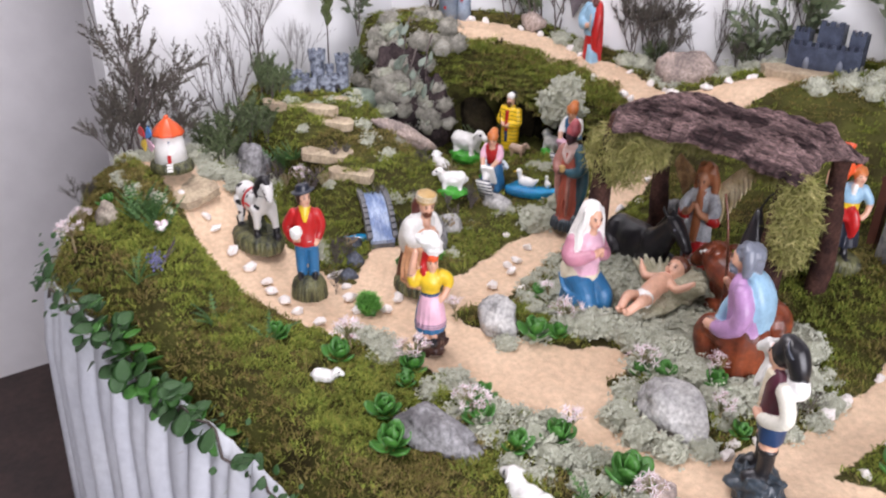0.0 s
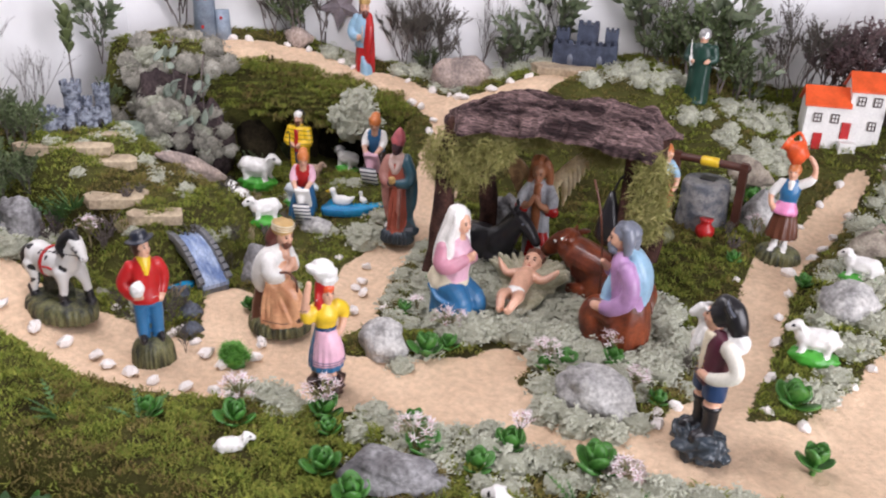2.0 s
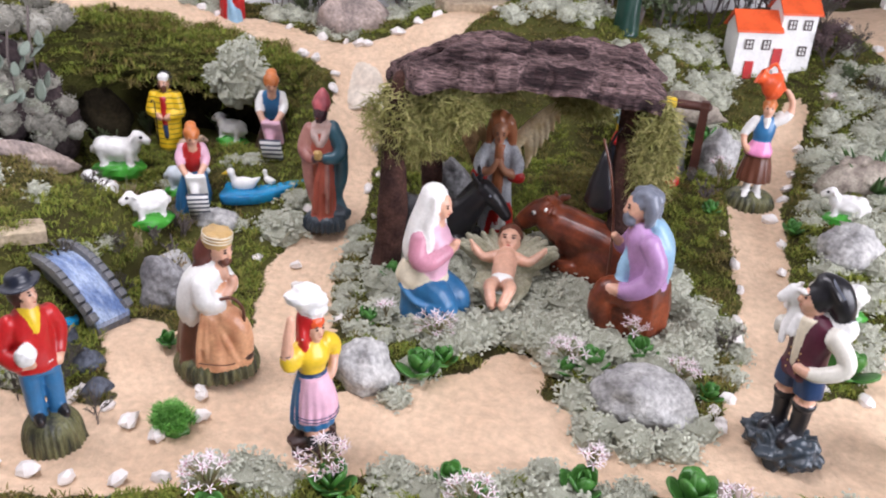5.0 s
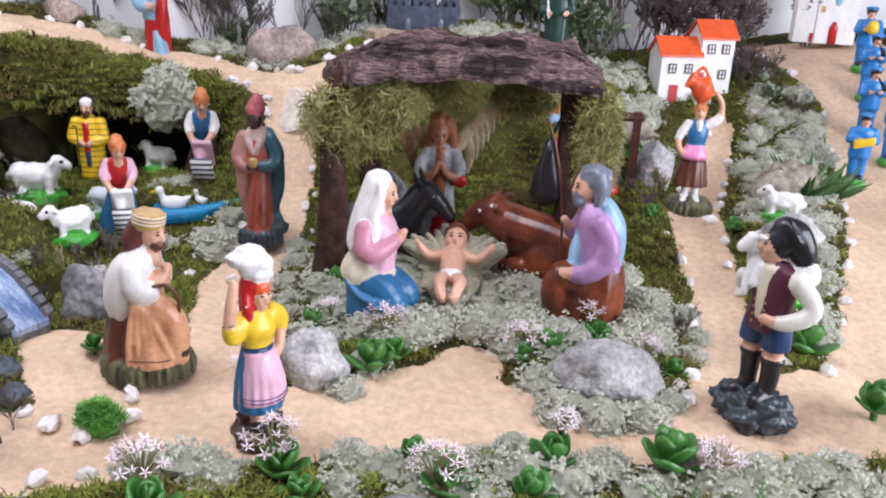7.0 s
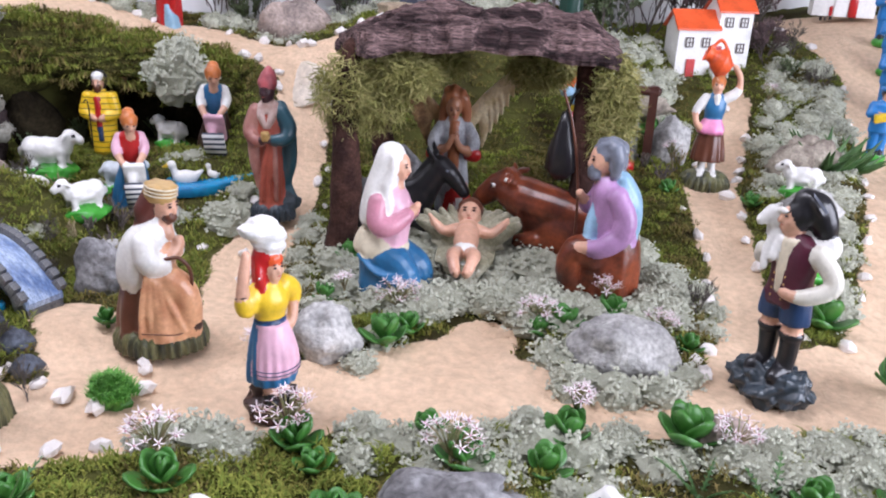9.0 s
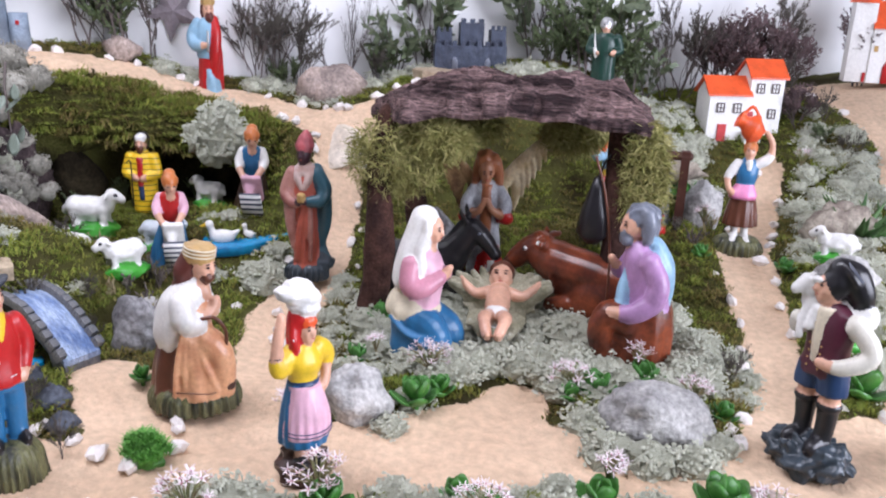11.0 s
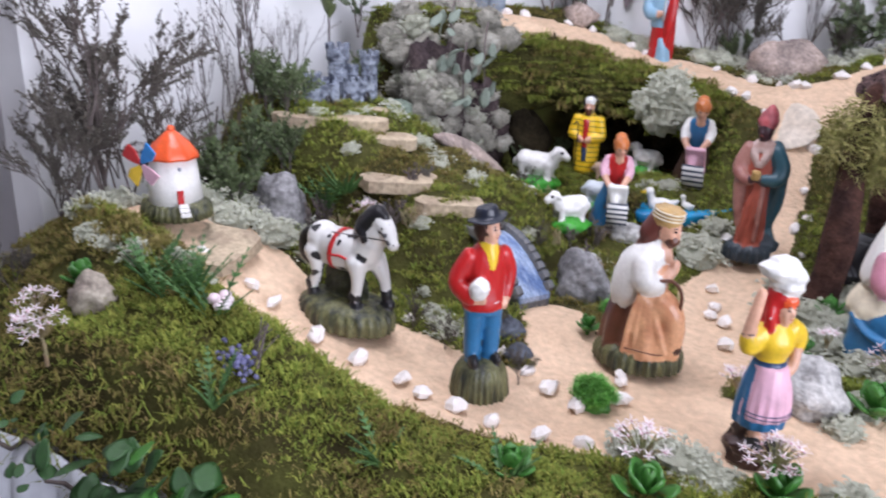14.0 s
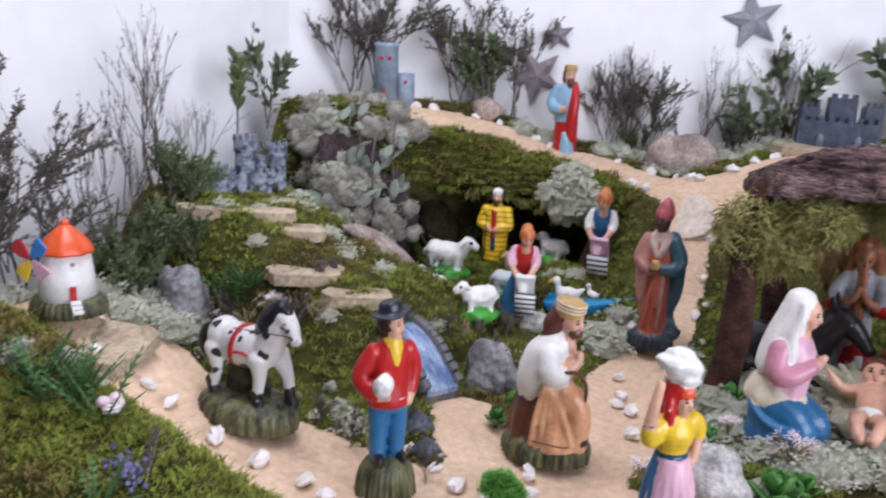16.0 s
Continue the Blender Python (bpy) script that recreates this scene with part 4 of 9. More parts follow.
def shepherd():
    mb = MB()
    for c, r, sd in (((0.002, 0, 0.002), (0.036, 0.030, 0.020), 3), ((0.022, 0.006, 0.004), (0.022, 0.020, 0.018), 8), ((-0.020, -0.008, 0.002), (0.024, 0.020, 0.016), 5), ((0.006, -0.016, 0.004), (0.020, 0.015, 0.018), 12)):
        mb.ball(c, r, SLATE, 30, 16, None, 0.7, sd)
    for k in (-1, 1):
        mb.tube([(0.012 * k, -0.002, 0.020), (0.013 * k, 0.001, 0.036), (0.0135 * k, 0, 0.060)], [0.0096, 0.0098, 0.0116], BLACK, 12)
        mb.tube([(0.013 * k, 0.002, 0.021), (0.014 * k, -0.012, 0.021), (0.015 * k, -0.021, 0.019)], [0.0085, 0.0080, 0.0060], BLACK, 10)
        mb.loft([(0.0135 * k, 0, 0.056, 0.0128, 0.0128), (0.0135 * k, 0, 0.061, 0.0132, 0.0132)], BLACK, 18)
        mb.tube([(0.0135 * k, 0, 0.058), (0.013 * k, -0.001, 0.076)], [0.0104, 0.0114], SKIN, 10)
        mb.loft([(0.0135 * k, 0, 0.070, 0.0150, 0.0150), (0.013 * k, 0, 0.080, 0.0155, 0.0160), (0.011 * k, 0, 0.094, 0.0155, 0.0170)], NAVY, 20, 0.05, 5)
    mb.loft([(0, 0, 0.086, 0.0245, 0.0185), (0, 0, 0.092, 0.0255, 0.0190), (0, 0, 0.108, 0.0225, 0.0180), (0, 0, 0.130, 0.0245, 0.0180), (0, 0, 0.143, 0.0215, 0.0150), (0, 0, 0.152, 0.0100, 0.0100)], MAROON, 36)
    mb.loft([(-0.002, -0.0080, 0.100, 0.0030, 0.0130), (-0.002, -0.0085, 0.122, 0.0070, 0.0125), (-0.002, -0.0055, 0.148, 0.0100, 0.0120)], CREAM, 14)
    d = fine(mb)
    for z in (0.094, 0.101, 0.108, 0.115):
        d.ball((-0.0075, -0.0192, z), (0.0012, 0.0009, 0.0012), GOLD, 6, 4)
        d.ball((0.0060, -0.0195, z), (0.0012, 0.0009, 0.0012), GOLD, 6, 4)
    mb.tube([(0.024, 0.000, 0.139), (0.040, 0.006, 0.124), (0.044, 0.004, 0.112), (0.030, -0.012, 0.103), (0.020, -0.019, 0.101)], [0.0095, 0.0095, 0.0088, 0.0080, 0.0062], CREAMW, 12)
    mb.tube([(0.019, -0.020, 0.101), (0.008, -0.023, 0.102)], [0.0066, 0.0055], SKIN, 9, 0.8)
    mb.tube([(-0.022, 0.000, 0.140), (-0.032, -0.008, 0.122), (-0.030, -0.016, 0.132)], [0.0098, 0.0094, 0.0070], CREAMW, 12)
    # the lamb across the shoulders
    mb.tube([(-0.022, -0.012, 0.150), (-0.013, 0.004, 0.150), (0.006, 0.014, 0.148), (0.026, 0.016, 0.142)], [0.0105, 0.0125, 0.0130, 0.0125], WHITE, 12)
    mb.tube([(-0.022, -0.013, 0.158), (-0.024, -0.016, 0.166)], [0.0095, 0.0085], WHITE, 12)
    mb.tube([(-0.024, -0.017, 0.167), (-0.030, -0.027, 0.159)], [0.0082, 0.0054], WHITE, 10)
    for k in (-1, 1):
        mb.tube([(-0.020 + 0.005 * k, -0.014 - 0.004 * k, 0.172), (-0.016 + 0.009 * k, -0.012 - 0.008 * k, 0.172)], [0.0034, 0.0018], WHITE, 7)
    mb.tube([(-0.020, -0.016, 0.145), (-0.020, -0.022, 0.128), (-0.018, -0.024, 0.118)], [0.0055, 0.0045, 0.0042], WHITE, 8)
    mb.tube([(-0.012, -0.014, 0.145), (-0.011, -0.022, 0.128)], [0.0050, 0.0040], WHITE, 8)
    head(mb, (-0.004, -0.006, 0.166), 0.0148, SKIN, BLACK, (-0.55, -0.85))
    mb.tube([(-0.004, -0.002, 0.180), (0.009, 0.008, 0.174), (0.017, 0.014, 0.158), (0.018, 0.016, 0.146)], [0.0130, 0.0145, 0.0120, 0.0070], BLACK, 14)
    tilt = Matrix.Rotation(radians(52), 3, "Z") @ Matrix.Rotation(radians(46), 3, "Y")
    hat(mb, (0.007, 0.005, 0.176), 0.0134, BLACK, 1.22, tilt, 0.7)
    n = 20
    ring = [[Vector((0.007, 0.005, 0.176)) + tilt @ Vector((0.0148 * math.cos(2 * math.pi * i / n), 0.0148 * math.sin(2 * math.pi * i / n), z)) for i in range(n)] for z in (0.0035, 0.0060)]
    d.rings(ring, GREY, False)
    fig(mb, "shepherd_figurine", "plaster shepherd in black hat and maroon waistcoat carrying lamb", 0.304, -0.160, -0.016, -52, 1.0, 0.86)


def bread_woman():
    mb = MB()
    mb.ball((0.001, 0.002, 0.006), (0.030, 0.028, 0.022), DARK, 22, 12, None, 0.5, 2)
    mb.ball((-0.004, 0.004, 0.024), (0.020, 0.019, 0.018), DARK, 18, 10, None, 0.4, 6)
    for k in (-1, 1):
        mb.tube([(0.008 * k, -0.012, 0.02), (0.008 * k, -0.006, 0.046)], [0.007, 0.0075], SKIN, 8)
        mb.tube([(0.009 * k, -0.012, 0.018), (0.010 * k, -0.024, 0.016)], [0.0068, 0.0058], BLACK, 8)
    mb.loft([(0, 0, 0.032, 0.0275, 0.0255), (0, 0, 0.040, 0.0285, 0.0262), (0, 0, 0.066, 0.0255, 0.0230), (0, 0, 0.088, 0.0195, 0.0170), (0, 0, 0.099, 0.0150, 0.0135)], BLUE, 60, 0.055, 13)
    mb.loft([(0.002, -0.004, 0.043, 0.0280, 0.0260), (0.002, -0.004, 0.066, 0.0252, 0.0232), (0.001, -0.003, 0.090, 0.0182, 0.0162)], PINK, 72, 0.06, 16)
    d = fine(mb)
    for z, r0 in ((0.0465, 0.0290), (0.0500, 0.0286)):
        pts = [(0.002 + r0 * math.cos(a), -0.004 + (r0 - 0.0016) * math.sin(a), z) for a in (radians(-178 + 8 * i) for i in range(23))]
        d.tube(pts, [0.0005] * len(pts), NAVY, 5)
    mb.loft([(0, 0, 0.088, 0.0172, 0.0156), (0, 0, 0.097, 0.0168, 0.0150)], NAVY, 24)
    mb.loft([(0, 0, 0.096, 0.0165, 0.0145), (0.001, -0.003, 0.110, 0.0205, 0.0175), (0, -0.001, 0.121, 0.0190, 0.0150), (0, 0, 0.131, 0.0085, 0.0085)], YELLOW, 36)
    mb.tube([(-0.016, -0.002, 0.120), (-0.029, -0.006, 0.110), (-0.034, -0.008, 0.118)], [0.0105, 0.0112, 0.0092], YELLOW, 12)
    mb.tube([(-0.034, -0.008, 0.120), (-0.031, -0.008, 0.138), (-0.026, -0.007, 0.158)], [0.0072, 0.0066, 0.0052], SKIN, 10)
    d.tube([(-0.0415, -0.008, 0.121), (-0.034, -0.0158, 0.1225), (-0.0265, -0.008, 0.121)], [0.0006] * 3, BLACK, 5)
    mb.tube([(0.017, 0.000, 0.122), (0.031, 0.006, 0.112), (0.030, 0.004, 0.102)], [0.0105, 0.0108, 0.0082], YELLOW, 12)
    mb.tube([(0.030, 0.004, 0.102), (0.026, -0.004, 0.092), (0.020, -0.010, 0.086)], [0.0072, 0.0064, 0.0052], SKIN, 9)
    head(mb, (0.003, -0.004, 0.142), 0.0132, SKIN, None, (0.30, -0.95))
    mb.ball((0.004, -0.008, 0.150), (0.0110, 0.0080, 0.0065), ORANGE, 14, 8, None, 0.25, 2)
    mb.loft([(-0.004, 0.004, 0.117, 0.0115, 0.0110), (-0.004, 0.003, 0.135, 0.0130, 0.0125), (-0.003, 0.001, 0.152, 0.0135, 0.0130), (-0.003, 0.001, 0.158, 0.0110, 0.0110)], RED, 22)
    mb.tube([(-0.012, -0.004, 0.150), (-0.013, -0.008, 0.134), (-0.010, -0.009, 0.122)], [0.0045, 0.0055, 0.0035], RED, 9)
    d.ball((-0.0150, -0.012, 0.136), (0.0012, 0.0010, 0.0012), WHITE, 6, 4)
    for c, r, sd in (((0.003, 0.0, 0.163), (0.0195, 0.0170, 0.0085), 1), ((-0.006, 0.0, 0.174), (0.0235, 0.0180, 0.0090), 2), ((0.006, -0.004, 0.172), (0.0150, 0.0130, 0.0085), 4), ((-0.002, 0.002, 0.181), (0.0160, 0.0135, 0.0065), 3)):
        mb.ball(c, r, WHITE, 22, 12, Matrix.Rotation(radians(8), 3, "Y"), 0.28, sd)
    fig(mb, "bread_seller_figurine", "plaster woman in yellow blouse balancing white loaves overhead", -0.136, -0.282, -0.024, 44, 0.95, 0.79, voxel=0.0013)


def kneeling_king():
    mb = MB()
    base_mound(mb, 0.048, 0.041, 0.017, MOSSY, 0.05, 21)
    mb.loft([(-0.010, 0.002, 0.006, 0.036, 0.034), (-0.011, 0.002, 0.026, 0.033, 0.032), (-0.009, 0.002, 0.055, 0.029, 0.028), (-0.007, 0.002, 0.085, 0.026, 0.026), (-0.004, 0, 0.105, 0.020, 0.021)], BROWN, 48, 0.09, 8)
    mb.loft([(0.010, -0.012, 0.008, 0.029, 0.028), (0.010, -0.012, 0.036, 0.024, 0.024), (0.009, -0.011, 0.066, 0.019, 0.020), (0.008, -0.008, 0.092, 0.016, 0.017), (0.008, -0.004, 0.116, 0.011, 0.013)], PEACH, 60, 0.07, 8)
    mb.tube([(0.010, -0.012, 0.066), (0.028, -0.014, 0.060), (0.036, -0.012, 0.044), (0.036, -0.010, 0.012)], [0.017, 0.0165, 0.015, 0.014], PEACH, 14)
    for k in range(5):
        mb.tube([(0.002 + 0.004 * k, -0.034 + 0.001 * k, 0.080 - 0.004 * k), (-0.004 + 0.007 * k, -0.038 + 0.002 * k, 0.045), (-0.008 + 0.011 * k, -0.038 + 0.003 * k, 0.014)], [0.0018, 0.0032, 0.0026], PEACH, 7)
    mb.ball((0.040, -0.012, 0.018), (0.012, 0.010, 0.007), DARK, 12, 7)
    d = fine(mb)
    pts = [(0.008 + 0.031 * math.cos(a), -0.012 + 0.030 * math.sin(a), 0.0165 + 0.002 * math.sin(3 * a)) for a in (radians(-150 + 10 * i) for i in range(13))]
    d.tube(pts, [0.0007] * len(pts), BROWN, 5)
    mb.loft([(-0.017, -0.001, 0.056, 0.018, 0.023), (-0.014, -0.001, 0.068, 0.0245, 0.0290), (-0.010, -0.001, 0.088, 0.0270, 0.0300), (-0.004, 0, 0.107, 0.0260, 0.0280), (0.003, 0, 0.121, 0.0185, 0.0200), (0.008, 0, 0.131, 0.0085, 0.0095)], WHITE, 48, 0.04, 7)
    for k in (-1, 1):
        mb.tube([(0.000, 0.024 * k, 0.110), (0.006, 0.029 * k, 0.090), (0.018, 0.020 * k, 0.086)], [0.0125, 0.0130, 0.0100], WHITE, 14)
        mb.tube([(0.018, 0.018 * k, 0.086), (0.027, 0.004 * k, 0.098), (0.029, 0.002 * k, 0.106)], [0.0072, 0.0062, 0.0050], SKIN, 9)
    mb.tube([(0.014, -0.004, 0.124), (0.020, -0.005, 0.112)], [0.0085, 0.0070], SKIN, 10)
    pts = [(0.020, -0.026, 0.093), (0.034, -0.022, 0.094), (0.043, -0.018, 0.082), (0.044, -0.016, 0.066), (0.040, -0.016, 0.050)]
    d.tube(pts, [0.0020] * 5, BROWN, 7)
    head(mb, (0.017, -0.002, 0.143), 0.0152, SKIN, None, (0.92, -0.40), None, 0.2)
    mb.ball((0.024, -0.006, 0.1305), (0.0075, 0.0085, 0.0058), BROWN, 12, 8, None, 0.2, 5)
    mb.tube([(0.008, -0.002, 0.152), (-0.001, -0.004, 0.138), (-0.006, -0.004, 0.126), (-0.012, -0.004, 0.122)], [0.0125, 0.0120, 0.0095, 0.0050], HAIRB, 12)
    n = 24
    tip = Matrix.Rotation(radians(9), 3, "Y")
    o = Vector((0.014, -0.001, 0.152))
    def cr(z, r, jag=0.0):
        return [o + tip @ Vector((r * math.cos(2 * math.pi * i / n), r * math.sin(2 * math.pi * i / n), z + (jag if i % 4 < 2 else 0))) for i in range(n)]
    mb.rings([cr(-0.004, 0.0150), cr(0.000, 0.0166), cr(0.009, 0.0168, 0.0030), cr(0.012, 0.0120), cr(0.013, 0.005)], GOLD)
    for z in (0.001, 0.0045, 0.008):
        d.rings([cr(z, 0.0163), cr(z + 0.0004, 0.0174), cr(z + 0.0016, 0.0174), cr(z + 0.002, 0.0163)], CREAM, False)
    fig(mb, "kneeling_king_figurine", "plaster king kneeling, white cape, peach robe, gold crown", -0.283, -0.194, -0.012, 8, 0.95, 0.94)


def hired_man():
    mb = MB()
    base_mound(mb, 0.035, 0.033, 0.032, MOSSY, 0.07, 17)
    for k in (-1, 1):
        mb.tube([(0.012 * k, 0.002, 0.035), (0.015 * k, -0.012, 0.034), (0.016 * k, -0.018, 0.033)], [0.0072, 0.0066, 0.0054], BLACK, 10)
        mb.tube([(0.012 * k, 0, 0.036), (0.0125 * k, 0, 0.060), (0.0110 * k, 0, 0.092)], [0.0110, 0.0118, 0.0140], BLUE, 14)
    mb.loft([(0, 0, 0.082, 0.0230, 0.0180), (0, 0, 0.098, 0.0230, 0.0185)], BLUE, 30)
    mb.loft([(0, 0, 0.089, 0.0285, 0.0225), (0, 0, 0.096, 0.0280, 0.0220), (0, 0, 0.112, 0.0240, 0.0190), (0, 0, 0.132, 0.0250, 0.0190), (0, 0, 0.145, 0.0215, 0.0160), (0, 0, 0.155, 0.0100, 0.0100)], RED, 40)
    mb.tube([(-0.021, 0, 0.142), (-0.034, 0.002, 0.124), (-0.036, 0.000, 0.114), (-0.028, -0.014, 0.106), (-0.022, -0.020, 0.104)], [0.0105, 0.0112, 0.0105, 0.0092, 0.0070], RED, 12)
    mb.tube([(-0.020, -0.022, 0.104), (-0.012, -0.026, 0.103)], [0.0064, 0.0052], SKIN, 9, 0.8)
    mb.tube([(0.022, 0, 0.142), (0.031, 0.000, 0.124), (0.028, -0.004, 0.108), (0.024, -0.010, 0.100)], [0.0105, 0.0100, 0.0088, 0.0072], RED, 12)
    mb.tube([(0.023, -0.011, 0.098), (0.020, -0.015, 0.091)], [0.0064, 0.0050], SKIN, 9, 0.8)
    mb.ball((-0.018, -0.026, 0.116), (0.0125, 0.0115, 0.0110), WHITE, 16, 10, None, 0.25, 3)
    d = fine(mb)
    for k in range(3):
        d.tube([(-0.004 + 0.003 * k, -0.0205, 0.098 - 0.001 * k), (0.006 + 0.003 * k, -0.0210, 0.097 + 0.001 * k)], [0.0006, 0.0004], WHITE, 5)
    mb.loft([(0.001, -0.0150, 0.132, 0.0030, 0.0060), (0.001, -0.0110, 0.144, 0.0080, 0.0075), (0.001, -0.003, 0.155, 0.0115, 0.0110)], YELLOW, 16)
    head(mb, (0.001, -0.003, 0.168), 0.0140, SKIN, None, (0.49, -0.86))
    mb.ball((-0.004, 0.002, 0.168), (0.0135, 0.0135, 0.0130), DARK, 16, 10, None, 0.2, 4)
    hat(mb, (-0.001, 0.001, 0.177), 0.0142, NAVYB, 1.70, Matrix.Rotation(radians(-6), 3, "X") @ Matrix.Rotation(radians(-9), 3, "Y"), 0.95)
    fig(mb, "hired_man_figurine", "plaster man in red jacket, blue trousers and black hat", -0.378, -0.340, -0.026, 58, 0.95, 0.79, voxel=0.0013)


def horse():
    mb = MB()
    mb.loft([(0, 0, -0.012, 0.068, 0.043), (0, 0, 0.004, 0.071, 0.045), (0, 0, 0.016, 0.065, 0.040), (0, 0, 0.024, 0.046, 0.024)], MOSSY, 176, 0.045, 30)
    mb.ball((0, 0, 0.040), (0.034, 0.010, 0.032), MOSSD, 18, 10, None, 0.4, 3)
    mb.loft([(-0.002, 0, 0.062, 0.030, 0.012), (-0.002, 0, 0.070, 0.046, 0.0195), (-0.002, 0, 0.086, 0.050, 0.0225), (-0.002, 0, 0.102, 0.046, 0.0185), (-0.004, 0, 0.110, 0.030, 0.009)], PIEBALD, 24)
    mb.ball((-0.036, 0, 0.092), (0.021, 0.0220, 0.023), PIEBALD)
    mb.ball((0.034, 0, 0.092), (0.019, 0.0200, 0.022), PIEBALD)
    for x, k, knee, fx in ((-0.040, -1, -0.034, -0.044), (-0.036, 1, -0.030, -0.026), (0.030, -1, 0.032, 0.028), (0.036, 1, 0.050, 0.054)):
        mb.tube([(x, 0.013 * k, 0.080), (knee, 0.0145 * k, 0.054), (fx, 0.015 * k, 0.028)], [0.0140, 0.0080, 0.0066], PIEBALD, 12)
        mb.tube([(fx - 0.001, 0.015 * k, 0.037), (fx, 0.015 * k, 0.032)], [0.0078, 0.0076], BLACK, 10)
        mb.tube([(fx, 0.015 * k, 0.026), (fx + 0.005, 0.015 * k, 0.020)], [0.0072, 0.0085], BLACK, 10)
    mb.tube([(0.034, 0, 0.094), (0.050, -0.001, 0.116), (0.060, -0.002, 0.132)], [0.020, 0.0155, 0.0125], PIEBALD, 14)
    mb.tube([(0.058, -0.002, 0.136), (0.070, -0.005, 0.127), (0.080, -0.008, 0.114)], [0.0125, 0.0105, 0.0072], DAPPLE, 14)
    mb.ball((0.081, -0.008, 0.112), (0.0075, 0.0078, 0.0070), DAPPLE, 12, 8)
    mb.tube([(0.026, -0.004, 0.112), (0.040, -0.006, 0.130), (0.054, -0.004, 0.145), (0.066, -0.004, 0.142)], [0.009, 0.0125, 0.0110, 0.0060], BLACK, 12)
    mb.tube([(0.036, -0.012, 0.124), (0.044, -0.015, 0.112)], [0.009, 0.005], BLACK, 9)
    d = fine(mb)
    for k in (-1, 1):
        mb.tube([(0.055, 0.006 * k, 0.148), (0.056, 0.008 * k, 0.157)], [0.0036, 0.0018], BLACK, 8)
        d.ball((0.069, -0.004 + 0.0095 * k, 0.131), 0.0020, BLACK, 7, 5)
        d.ball((0.085, -0.008 + 0.0045 * k, 0.114), 0.0014, BLACK, 6, 4)
    mb.tube([(-0.052, 0, 0.100), (-0.066, 0, 0.088), (-0.068, 0, 0.066), (-0.062, 0, 0.054)], [0.007, 0.0095, 0.0090, 0.004], BLACK, 11)
    def strap(x, rx, ry, z0, z1, lean):
        n = 26
        return [[(x + dx + lean * math.sin(2 * math.pi * i / n), ry * k * math.cos(2 * math.pi * i / n), (z0 + z1) / 2 + rx * k * math.sin(2 * math.pi * i / n)) for i in range(n)] for dx, k in ((-0.0032, 0.98), (-0.0028, 1.05), (0.0028, 1.05), (0.0032, 0.98))]
    d.rings(strap(-0.006, 0.0262, 0.0236, 0.060, 0.111, 0.004), RED, False)
    d.tube([(-0.004, -0.0245, 0.084), (0.012, -0.0240, 0.086), (0.020, -0.0228, 0.084)], [0.0016] * 3, RED, 6)
    d.tube([(0.078, -0.014, 0.118), (0.05, -0.021, 0.118), (-0.004, -0.019, 0.112)], [0.0007] * 3, BLACK, 5)
    cast(mb, 0.0015).thing("horse_figurine", "white and black piebald plaster horse with red harness", "figurine", pose(-0.552, -0.342, -0.002, 0, 0, 2), scale=0.84)


